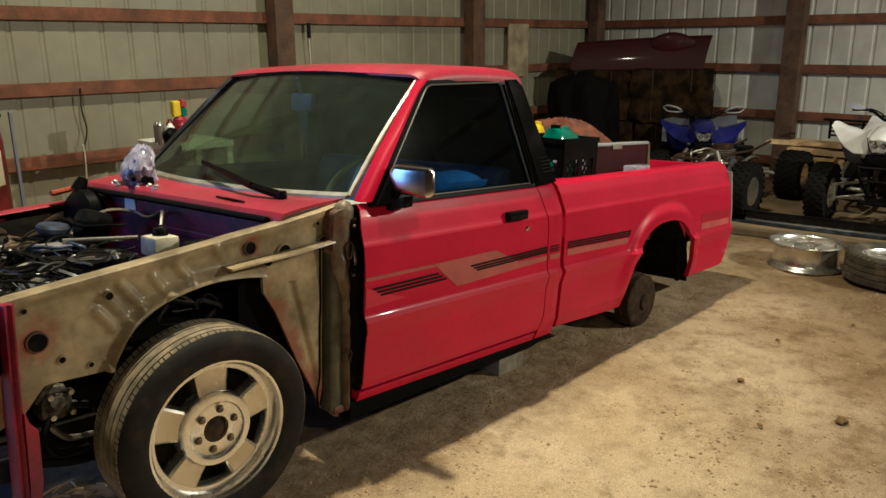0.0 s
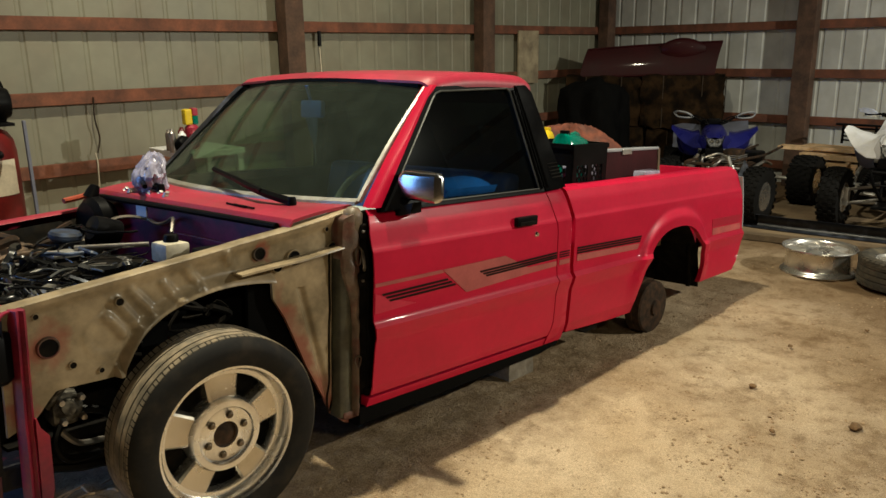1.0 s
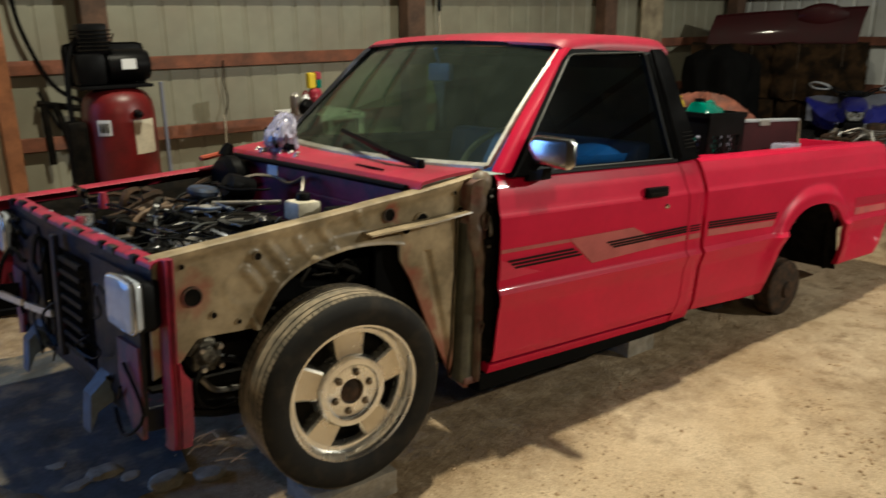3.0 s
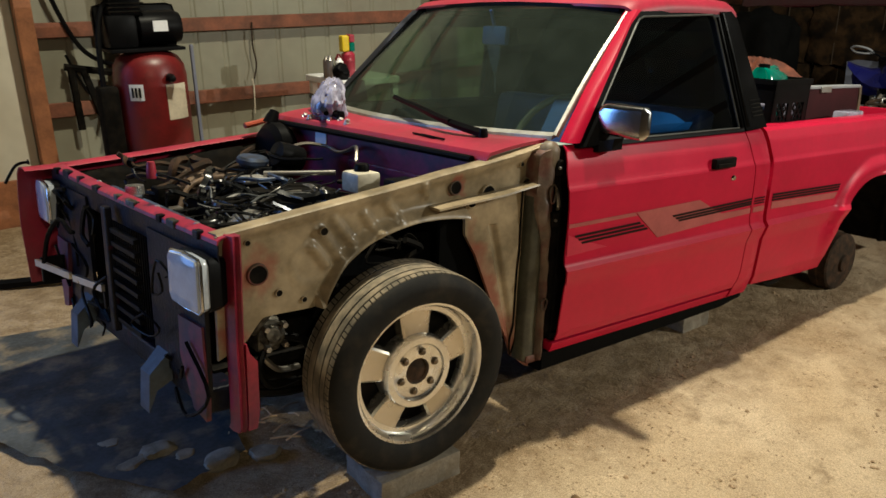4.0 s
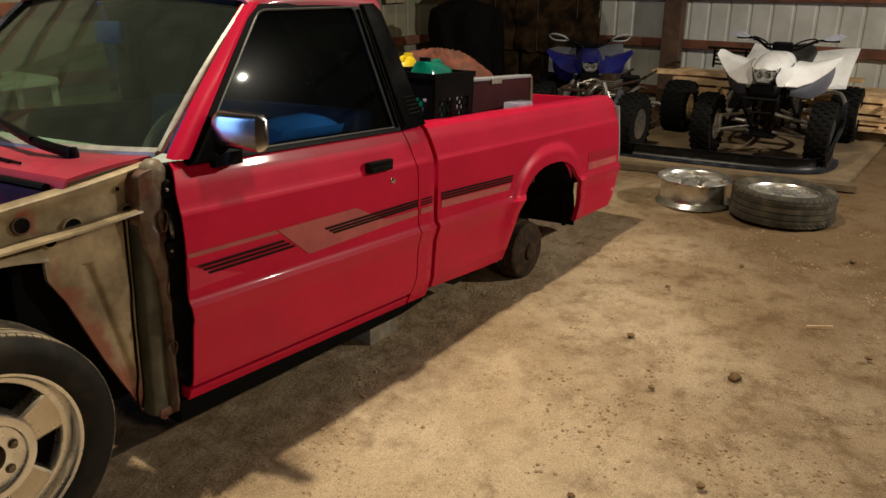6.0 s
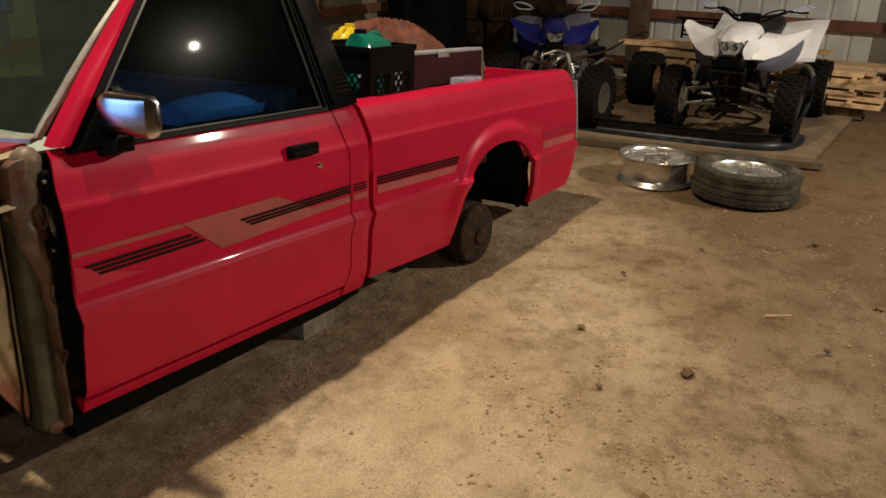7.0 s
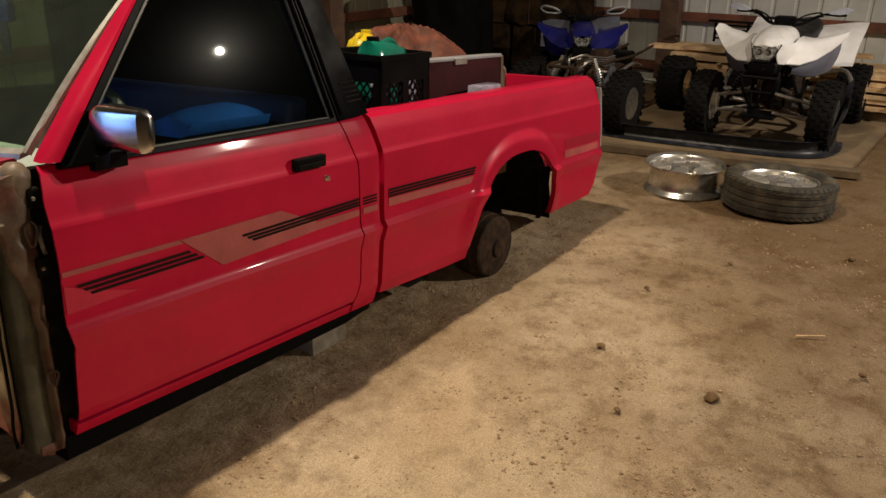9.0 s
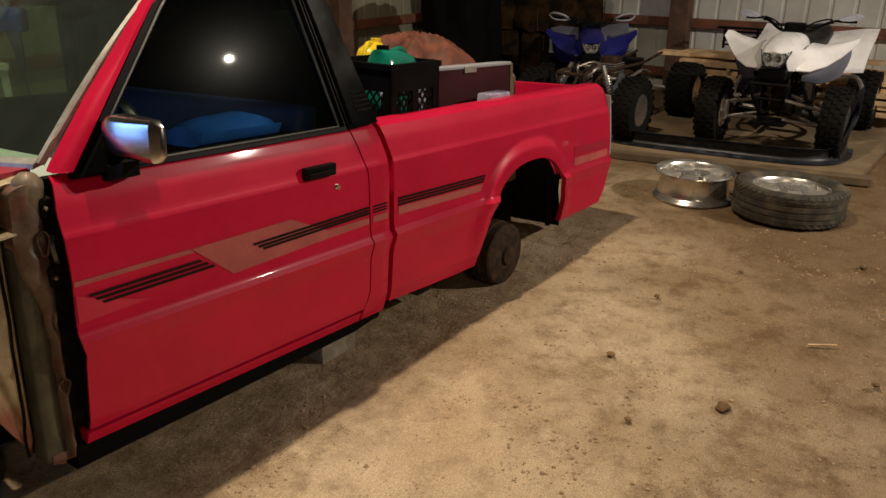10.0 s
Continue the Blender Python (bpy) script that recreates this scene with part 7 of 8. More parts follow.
def loose_wheels():
    # bare alloy rim lying face up
    w = tagged(empty("alloy_rim", pose(4.75, -0.175, 0.10, 0, 0, 25)), "bare polished alloy rim lying flat on the dirt", "wheel rim")
    bm = bmesh.new()
    rim_mesh(bm, Matrix())
    part("rim", bm, ALLOY, w, smooth=30)
    for k in range(5):
        bm = bmesh.new()
        spoke_mesh(bm, Matrix(), math.pi / 2 + 2 * math.pi * k / 5, z=0.078)
        part("spoke", bm, ALLOY_DULL, w, smooth=35)
    bm = bmesh.new()
    lathe(bm, [(0.037, 0.03), (0.040, 0.066), (0.082, 0.068), (0.098, 0.070), (0.126, 0.052), (0.126, 0.005)], 40, Matrix())
    part("hub_plate", bm, ALLOY, w, smooth=30)
    # tyre on its rim lying flat
    w = tagged(empty("mounted_wheel", pose(4.765, -0.785, 0.108, 1.5, 0, 60)), "alloy wheel with a worn black tyre lying flat on the dirt", "wheel")
    bm = bmesh.new()
    tyre_mesh(bm, Matrix(), width=0.205, r=0.335)
    t = part("tyre", bm, RUBBER_DUSTY, w, smooth=30)
    bm = bmesh.new()
    tread_blocks(bm, Matrix(), 48, 0.205, 0.333, 0.005, 0.8)
    part("tread", bm, RUBBER_DUSTY, t)["kind"] = "stuff"
    bm = bmesh.new()
    rim_mesh(bm, pose(0, 0, -0.01), 0.19, 0.256)
    part("rim", bm, ALLOY, w, smooth=30)
    for k in range(5):
        bm = bmesh.new()
        spoke_mesh(bm, pose(0, 0, 0.005), 2 * math.pi * k / 5, 0.256, 0.07)
        part("spoke", bm, ALLOY_DULL, w, smooth=35)
    bm = bmesh.new()
    lathe(bm, [(0.037, 0.03), (0.040, 0.072), (0.098, 0.075), (0.126, 0.056), (0.126, 0.005)], 40, Matrix())
    part("hub_plate", bm, ALLOY, w, smooth=30)


loose_wheels()


def rear_clutter():
    # plywood sheets on which the quad stands
    bm = bmesh.new()
    prism(bm, [(5.36, 0.95), (5.76, -1.01), (8.15, -1.03), (8.15, 1.0), (6.2, 1.05)], 0.006, 0.036, "z")
    tagged(part("plywood_sheet", bm, PLYWOOD), "weathered plywood sheet lying on the dirt", "plywood")
    bm = bmesh.new()
    prism(bm, [(5.27, 1.00), (5.72, -1.10), (5.83, -1.09), (5.38, 1.00)], 0.0, 0.055, "z", 0.004)
    tagged(part("timber_edge", bm, PLY), "grey wooden board lying along the plywood edge", "board")
    # black bumper cover lying on its back
    plan = smooth_line([(6.22, 1.04, 0), (5.95, 1.01, 0), (5.74, 0.88, 0), (5.74, 0.5, 0), (5.80, 0.1, 0), (5.86, -0.30, 0), (5.93, -0.58, 0), (6.05, -0.74, 0), (6.28, -0.80, 0), (6.58, -0.76, 0)], 5)
    grid = []
    n = len(plan)
    for i, p in enumerate(plan):
        t = i / (n - 1)
        end = max(0, 1 - min(t, 1 - t) / 0.24)
        d = (plan[min(i + 1, n - 1)] - plan[max(i - 1, 0)]).normalized()
        out = Vector((-d.y, d.x, 0)) * -1
        h = 0.120 + 0.40 * end ** 1.3
        row = []
        for o, z in ((0.055, 0.045), (0.010, 0.05), (-0.012, 0.045 + h * 0.25), (-0.010, 0.045 + h * 0.62), (0.012, 0.045 + h * 0.90), (0.05, 0.045 + h)):
            q = p - out * o * -1
            row.append((q.x, q.y, z))
        grid.append(row)
    b = shell("bumper_cover", grid, (0.006, 0, 0.002), BUMPER_SHADE_BLACK, None, "", True, 50)
    tagged(b, "dusty black plastic bumper cover lying on the plywood", "bumper cover")
    # lumber: planks laid along the wall on cross sticks, over a pallet
    rng = random.Random(3)
    def stack(x0, x1, y0, y1, layers, label):
        s = tagged(empty("lumber_stack"), label, "lumber", "lumber stacks")
        for x in (x0 + 0.06, (x0 + x1) / 2, x1 - 0.06):
            part("stringer", boxes(((x - 0.02, y0, 0.02), (x + 0.02, y1, 0.11), 0.003)), PLY, s)
        for k in range(5):
            y = y0 + (y1 - y0) * (k + 0.5) / 5
            part("slat", boxes(((x0, y - 0.045, 0.112), (x1, y + 0.045, 0.130), 0.002)), PLY, s)
        z = 0.132
        for k in range(layers):
            h = rng.choice((0.038, 0.040, 0.058))
            x = x0 - rng.uniform(0.0, 0.05)
            while x < x1 - 0.10:
                w = rng.choice((0.14, 0.19, 0.24))
                lo = (x, y0 - rng.uniform(-0.10, 0.16), z)
                hi = (x + w - 0.006, y1 + rng.uniform(-0.22, 0.12), z + h)
                mid = Vector(((lo[0] + hi[0]) / 2, (lo[1] + hi[1]) / 2, z))
                m = Matrix.Translation(mid) @ pose(0, 0, 0, 0, 0, rng.uniform(-2.2, 2.2)) @ Matrix.Translation(-mid)
                bm = bmesh.new()
                box(bm, lo, hi, 0.003, m)
                part("board", bm, PINE, s)
                x += w + rng.uniform(0.0, 0.04)
            z += 0.060 if h > 0.05 else 0.042
            if k % 2 == 0:
                for y in (y0 + 0.12, (y0 + y1) / 2, y1 - 0.15):
                    part("stick", boxes(((x0 - rng.uniform(0.02, 0.12), y - 0.02, z), (x1, y + 0.02, z + 0.02), 0.002)), PINE, s)
                z += 0.022
        return s
    stack(7.62, 8.35, 0.15, 0.98, 6, "stack of pale pine planks laid on sticks over a pallet")
    stack(7.62, 8.35, -1.10, -0.20, 6, "stack of pale pine planks with uneven ends over a pallet")
    for k in range(5):
        m = pose(7.88 + rng.uniform(-0.2, 0.2), 0.80 - 0.22 * k + rng.uniform(-0.1, 0.1), 0.515 + 0.006 * k, 0, rng.uniform(-2, 2), rng.uniform(-14, 14))
        bm = bmesh.new()
        box(bm, (-0.09, -0.60, 0), (0.09, 0.60, 0.035), 0.003, m)
        tagged(part("loose_board", bm, PINE), "pale pine board lying on the stack", "board", "loose boards")
    # black tube rack in front of the end wall
    bm = bmesh.new()
    for z in (0.60, 0.645, 0.69, 0.735):
        tube(bm, [(8.22, 0.18, z), (8.22, 0.86, z)], 0.011, 6)
    for y in (0.18, 0.52, 0.86):
        tube(bm, [(8.23, y, 0.56), (8.23, y, 0.77)], 0.014, 6)
    tube(bm, [(8.22, 0.18, 0.77), (8.05, 0.16, 0.79), (8.05, 0.88, 0.79), (8.22, 0.86, 0.77)], 0.013, 6)
    tagged(part("luggage_rack", bm, BLACK, smooth=True), "black steel tube rack resting on the boards", "rack")
    # hay bales in the corner
    def bale(x, y, z, sx, sy, sz, yaw):
        bm = bmesh.new()
        box(bm, (-sx / 2, -sy / 2, 0), (sx / 2, sy / 2, sz))
        bmesh.ops.subdivide_edges(bm, edges=bm.edges[:], cuts=9, use_grid_fill=True)
        for v in bm.verts:
            p = v.co
            n = 0.022 * noise.noise(p * 4 + Vector((x, y, z))) + 0.022 * noise.noise(p * 16)
            r = Vector((p.x / sx, p.y / sy, (p.z - sz / 2) / sz))
            v.co += Vector((r.x, r.y, r.z)) * n * 2.2
            k = max(0.0, abs(r.x) + abs(r.y) + abs(r.z) - 0.95)
            v.co -= Vector((r.x * sx, r.y * sy, r.z * sz)) * k * 0.10
        m = pose(x, y, z, 0, 0, yaw)
        bmesh.ops.transform(bm, matrix=m, verts=bm.verts[:])
        hay = tagged(empty("hay_bale"), "dark weathered hay bale stacked in the corner", "hay bale", "hay bales")
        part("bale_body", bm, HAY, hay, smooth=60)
        for f in (-0.22, 0.24):
            bm = bmesh.new()
            tube(bm, [m @ Vector((f * sx, sy * 0.505 * a, sz * (0.5 + 0.505 * c))) for a, c in ((-1, -0.96), (-1, 0.96), (1, 0.96), (1, -0.96))], 0.006, 5, True)
            part("twine", bm, TWINE, hay, "frayed brown baling twine")
    u, v = Vector((0.46, -0.888, 0)), Vector((0.888, 0.46, 0))
    for along, z, length, h, off in ((0.50, 0.0, 0.98, 0.67, 0.0), (1.49, 0.0, 0.96, 0.66, 0.02), (0.46, 0.66, 0.96, 0.64, 0.01), (1.42, 0.66, 1.00, 0.65, -0.02)):
        c = Vector((7.08, 3.87, 0)) + u * along + v * (0.28 + off)
        bale(c.x, c.y, z, length, 0.56, h, -62.6)
    # maroon hood leaning on top of the bales: panel, folded rim, scoop
    H = tagged(empty("car_hood"), "glossy maroon car hood with a scoop standing on the hay bales", "car hood")

    def hood_at(t, u):
        return Vector((7.20 + 0.75 * t + 0.16 * u, 3.75 - 1.45 * t, 1.31 + 0.40 * u * (0.86 + 0.12 * t) - 0.03 * (1 - t) + 0.012 * math.sin(math.pi * t)))

    shell("panel", [[hood_at(i / 20, k / 8) + Vector((-0.02 * math.sin(math.pi * k / 8), 0, 0)) for k in range(9)] for i in range(21)], (0.012, 0.016, 0), MAROON, H, "", True, 45)
    for u in (0.0, 1.0):
        bm = bmesh.new()
        tube(bm, [hood_at(i / 20, u) for i in range(21)], 0.014, 8)
        part("rim", bm, MAROON, H, smooth=True)
    bm = bmesh.new()
    rows = []
    for i in range(13):
        t = i / 12
        c, w = hood_at(0.56 + 0.32 * t, 0.72), 0.14 * math.sin(math.pi * (0.08 + 0.84 * t)) ** 0.7
        rows.append([c + Vector((-0.045 * math.cos(a) * math.sin(math.pi * (0.06 + 0.88 * t)), -0.03 * math.cos(a), w * math.sin(a) + 0.03)) for a in np.linspace(-math.pi / 2, math.pi / 2, 11)])
    loft(bm, rows, closed=False)
    part("scoop", bm, MAROON, H, "raised scoop", smooth=60)
    # black covered heap before the bales
    bm = bmesh.new()
    bmesh.ops.create_icosphere(bm, subdivisions=4, radius=1.0)
    for v in bm.verts:
        p = v.co.copy()
        k = max(abs(p.x), abs(p.y), abs(p.z))
        p = p.lerp(p / k, 0.55)
        n = 0.95 + 0.18 * noise.noise(p * 2.1) + 0.08 * noise.noise(p * 6)
        v.co = Vector((6.36 + 0.40 * p.x * n * (1 - 0.12 * p.z), 2.95 + 0.36 * p.y * n * (1 - 0.12 * p.z), max(0.0, 0.66 + 0.66 * p.z * (1 + (n - 1) * 0.4))))
    tagged(part("covered_mound", bm, TARP_AND_SHADE, smooth=60), "heap covered with a crumpled black tarp", "tarp")


rear_clutter()


# ---- load in the cargo bed, things near the walls, ground details ----
def tilted(x, y, z, yaw=0):
    """A pose in the truck's tilted frame."""
    return pose(0, 0, 0, 0, 3.5, 0) @ pose(x, y, z, 0, 0, yaw)


def bed_load():
    # two black milk crates, one on the other, with lattice windows
    w, h = 0.33, 0.33

    def crate(m):
        c = tagged(empty("milk_crate", m), "black plastic milk crate with lattice sides in the truck bed", "crate", "stacked crates")
        part("base", boxes(((-w / 2, -w / 2, 0), (w / 2, w / 2, 0.012))), BLACK, c)
        for yaw in (0, 90, 180, 270):
            mm = pose(0, 0, 0, 0, 0, yaw) @ pose(0, -w / 2, 0)
            bm = bmesh.new()
            lo, hi = 0.035, 0.225
            box(bm, (-w / 2, 0, 0), (w / 2, 0.010, lo), 0, mm)
            box(bm, (-w / 2, 0, hi), (w / 2, 0.010, h), 0, mm)
            for u in (-w / 2, -0.02, w / 2 - 0.04):
                box(bm, (u, 0, lo), (u + 0.04, 0.010, hi), 0, mm)
            for u0, u1 in ((-w / 2 + 0.04, -0.02), (0.02, w / 2 - 0.04)):
                span, rise = u1 - u0, hi - lo
                for s in (-1, 1):
                    for k in range(-5, 5):
                        c0 = k * 0.036
                        pts = []
                        for t in np.linspace(0, 1, 12):
                            z = lo + rise * t
                            u = (c0 + rise * t * 0.75)
                            if 0 <= u <= span:
                                pts.append(mm @ Vector((u0 + u if s > 0 else u1 - u, 0.005, z)))
                        if len(pts) > 1:
                            tube(bm, [pts[0], pts[-1]], 0.0045, 4)
            part("lattice_side", bm, BLACK, c)
        part("rim_band", boxes(((-w / 2 - 0.006, -w / 2 - 0.006, h - 0.02), (w / 2 + 0.006, -w / 2 + 0.012, h + 0.004)), ((-w / 2 - 0.006, w / 2 - 0.012, h - 0.02), (w / 2 + 0.006, w / 2 + 0.006, h + 0.004)), ((-w / 2 - 0.006, -w / 2, h - 0.02), (-w / 2 + 0.012, w / 2, h + 0.004)), ((w / 2 - 0.012, -w / 2, h - 0.02), (w / 2 + 0.006, w / 2, h + 0.004))), BLACK, c)
    crate(tilted(2.135, 0.32, 0.632, 2))
    crate(tilted(2.135, 0.32, 0.965, 3))
    # jugs standing in the crate
    def jug(m, material, size, label):
        j = tagged(empty("oil_jug", m), label, "jug", "jugs in the crate")
        bm = bmesh.new()
        sx, sy, sz = size
        rows = []
        for z, k in ((0, 0.9), (0.01, 1), (sz * 0.80, 1), (sz * 0.90, 0.88), (sz * 0.965, 0.6), (sz, 0.34)):
            rows.append([(sx * k * math.copysign(abs(math.cos(a)) ** 0.5, math.cos(a)) - sx * max(0.0, 0.9 - k), sy * k * math.copysign(abs(math.sin(a)) ** 0.5, math.sin(a)), z) for a in np.linspace(0, 2 * math.pi, 17)[:-1]])
        loft(bm, rows)
        part("body", bm, material, j, smooth=50)
        bm = bmesh.new()
        lathe(bm, [(0.026, sz - 0.01), (0.026, sz + 0.016), (0.0, sz + 0.018)], 14, pose(-0.56 * sx, 0, 0))
        part("cap", bm, BLACK if material is GREEN else material, j, smooth=30)
        bm = bmesh.new()
        tube(bm, smooth_line([(-sx * 0.25, 0, sz * 0.95), (sx * 0.55, 0, sz * 0.98), (sx * 0.95, 0, sz * 0.80), (sx * 0.98, 0, sz * 0.45)], 4), 0.013, 8)
        part("handle", bm, material, j, smooth=True)
    jug(tilted(2.16, 0.30, 0.978, 12), GREEN, (0.140, 0.070, 0.365), "green plastic oil jug with a black cap in the crate")
    k = tagged(empty("carton", tilted(2.58, 0.80, 0.632, 4)), "brown carton in the truck bed", "box")
    part("body", boxes(((-0.10, -0.10, 0), (0.10, 0.10, 0.40), 0.004)), PLY, k)
    jug(tilted(2.58, 0.80, 1.034, 200), YELLOW, (0.095, 0.055, 0.285), "yellow plastic jug standing on a carton in the truck bed")
    for x, y in ((2.24, 0.22), (2.05, 0.22), (2.10, 0.26)):
        bm = bmesh.new()
        lathe(bm, [(0.03, 0), (0.035, 0.01), (0.035, 0.20), (0.015, 0.24), (0.0, 0.25)], 14, tilted(x, y, 0.978))
        tagged(part("bottle", bm, CLEAR_BAG, smooth=40), "pale plastic bottle inside the crate", "bottle", "bottles in the crate")
    # orange tarp thrown over a heap: falls from one peak in long folds
    bm = bmesh.new()
    n, rows = 44, []
    for j in range(n + 1):
        row = []
        for i in range(n + 1):
            u, v = 2 * i / n - 1, 2 * j / n - 1
            r, a = math.hypot(u, v * 0.9), math.atan2(v, u - 0.05)
            fold = math.sin(a * 7 + 2.2 * noise.noise((u * 1.3, v * 1.3, 4))) * 0.5 + 0.5
            top = 0.47 * max(0.0, 1 - r) ** 0.85 + 0.17 * min(1, r * 2) * fold * max(0.0, 1.25 - r) + 0.035 * abs(noise.noise((u * 4, v * 4, 8))) + 0.012 * noise.noise((u * 14, v * 14, 2))
            row.append(bm.verts.new((3.16 + 0.50 * u + 0.02 * noise.noise((u * 3, v * 3, 1)), 1.00 + 0.42 * v, 1.03 + 0.66 * top - 0.14 * max(0, r - 0.8))))
        rows.append(row)
    for p, q in zip(rows, rows[1:]):
        for i in range(n):
            bm.faces.new((p[i], p[i + 1], q[i + 1], q[i]))
    rim = [rows[0][i] for i in range(n + 1)] + [rows[j][n] for j in range(1, n + 1)] + [rows[n][i] for i in range(n - 1, -1, -1)] + [rows[j][0] for j in range(n - 1, 0, -1)]
    foot = [bm.verts.new((p.co.x, p.co.y, 0.634)) for p in rim]
    for i in range(len(rim)):
        j = (i + 1) % len(rim)
        bm.faces.new((rim[i], rim[j], foot[j], foot[i]))
    bmesh.ops.transform(bm, matrix=pose(0, 0, 0, 0, 3.5, 0), verts=bm.verts[:])
    tagged(part("draped_tarp", bm, ORANGE_CLOTH, smooth=60), "rust-orange tarp draped in folds over a heap in the truck bed", "tarp")
    # tool case, maroon front with a pale edge, standing aslant
    k = tagged(empty("cardboard_box", tilted(2.76, 0.36, 0.632, 2)), "brown cardboard box in the truck bed", "box")
    part("body", boxes(((-0.24, -0.14, 0), (0.33, 0.16, 0.262), 0.004)), PLY, k)
    k = tagged(empty("tool_case", tilted(2.76, 0.29, 0.895, -3) @ pose(0, 0, 0, -5, 0, 0)), "maroon tool case with a pale grey rim in the truck bed", "tool case")
    part("body", boxes(((-0.24, 0.0, 0), (0.32, 0.09, 0.335), 0.01)), CASE, k, smooth=True)
    part("rim", boxes(((-0.245, -0.006, 0.330), (0.325, 0.095, 0.347), 0.005)), GREY, k, "pale grey rim")
    part("end_cap", boxes(((0.318, -0.004, 0.0), (0.342, 0.094, 0.34), 0.006)), PLY, k)
    part("latch", boxes(((-0.06, -0.012, 0.31), (0.03, 0.0, 0.342), 0.003)), STEEL, k)
    k = tagged(empty("clear_tub", tilted(2.77, 0.185, 0.86, 2)), "clear plastic tub standing at the bed rail", "tub")
    part("body", boxes(((-0.09, -0.04, 0), (0.09, 0.04, 0.265), 0.012)), CLEAR_BAG, k, smooth=True)
    bm = bmesh.new()
    for y in (0.60, 0.95):
        tube(bm, smooth_line([(3.24, y, 0.64), (3.25, y, 1.03), (3.30, y, 1.10), (3.42, y, 1.07), (3.54, y, 1.105), (3.61, y, 1.06), (3.62, y, 0.64)], 5), 0.010, 8)
    tube(bm, [(3.42, 0.60, 1.07), (3.42, 0.95, 1.07)], 0.012, 8)
    bmesh.ops.transform(bm, matrix=pose(0, 0, 0, 0, 3.5, 0), verts=bm.verts[:])
    tagged(part("bent_tube_frame", bm, SILVER, smooth=True), "bent silver tube frame lying in the truck bed", "tube frame")


bed_load()


def front_clutter():
    # shiny bag with hardware on the cowl: a crumpled pouch with hard creases
    bm = bmesh.new()
    bmesh.ops.create_icosphere(bm, subdivisions=4, radius=1.0)
    for v in bm.verts:
        p = v.co.copy()
        q = Vector((p.x * 1.7, p.y * 1.7, p.z * 0.8)) + Vector((5, 2, 8))
        n = 0.88 + 0.45 * abs(noise.noise(q * 1.1)) + 0.25 * abs(noise.noise(q * 2.3)) + 0.12 * abs(noise.noise(q * 4.6))
        pinch = 1 - 0.30 * max(0.0, p.z)
        v.co = Vector((0.290 + 0.060 * p.x * n * pinch + 0.03 * max(0, p.z), 1.235 + 0.10 * p.y * n * pinch, max(1.062, 1.140 + 0.115 * p.z * (0.9 + 0.25 * noise.noise(q * 2)))))
    bmesh.ops.transform(bm, matrix=pose(0, 0, 0, 0, 3.5, 0), verts=bm.verts[:])
    tagged(part("parts_bag", bm, CLEAR_BAG, smooth=24), "crumpled shiny plastic bag of parts on the cowl", "plastic bag")
    rng = random.Random(9)
    for k in range(7):
        x, y = 0.345 + rng.uniform(-0.015, 0.05), 1.02 + 0.05 * k + rng.uniform(-0.02, 0.02)
        bm = bmesh.new()
        lathe(bm, [(0.0, 0.02), (0.009, 0.019), (0.010, 0.008), (0.016, 0.006), (0.016, 0.0)], 8, tilted(x - 0.112 * (y - 0.12), y, 1.094 - 0.027 * (y - 0.12)) @ pose(0, 0, 0, rng.uniform(-10, 60), 0, 0))
        tagged(part("loose_bolt", bm, STEEL), "loose steel bolt lying on the cowl", "bolt", "loose bolts")
    # white table by the wall with bottles and a toy
    t = tagged(empty("white_table", pose(1.55, 3.25, 0, 0, 0, 0)), "white table standing by the tin wall", "table")
    part("tabletop", boxes(((-0.17, -0.28, 0.92), (0.31, 0.28, 0.965), 0.005)), WHITE, t)
    for x in (-0.15, 0.26):
        for y in (-0.26, 0.22):
            part("leg", boxes(((x, y, 0.0), (x + 0.045, y + 0.045, 0.92), 0.003)), WHITE, t)
    part("lower_shelf", boxes(((-0.14, -0.24, 0.25), (0.28, 0.24, 0.27), 0.003)), WHITE, t)
    def can(x, y, r, h, material, label):
        bm = bmesh.new()
        lathe(bm, [(r * 0.92, 0), (r, 0.006), (r, h * 0.82), (r * 0.6, h * 0.90), (r * 0.45, h), (0.0, h)], 18, pose(x, y, 0.966))
        tagged(part("spray_can", bm, material, smooth=35), label, "can", "cans on the table")
    can(1.365, 3.10, 0.026, 0.165, STEEL, "tall grey spray can on the white table")
    can(1.40, 3.22, 0.026, 0.15, STEEL, "grey spray can on the white table")
    can(1.45, 3.12, 0.03, 0.14, WHITE, "white can on the white table")
    can(1.50, 3.22, 0.028, 0.16, TANK_RED, "red can on the white table")
    can(1.56, 3.16, 0.03, 0.14, RED_FADED_DIMMED, "red bottle on the white table")
    bm = bmesh.new()
    bmesh.ops.create_icosphere(bm, subdivisions=3, radius=0.06)
    for v in bm.verts:
        p = v.co.copy()
        v.co = p * (1 + 0.35 * noise.noise(p * 22)) + Vector((1.43, 3.06, 1.02))
    tagged(part("rag", bm, BLACK, smooth=40), "dark crumpled rag on the white table", "rag")
    k = tagged(empty("squeeze_bottle", pose(1.595, 3.25, 0.966)), "yellow, red and green bottle on the white table", "bottle")
    bm = bmesh.new()
    lathe(bm, [(0.045, 0), (0.05, 0.01), (0.05, 0.15), (0.03, 0.17)], 18)
    part("body", bm, RED_FADED_DIMMED, k, smooth=40)
    part("top_yellow", boxes(((-0.058, -0.03, 0.17), (0.0, 0.03, 0.285), 0.012)), YELLOW, k, "yellow top")
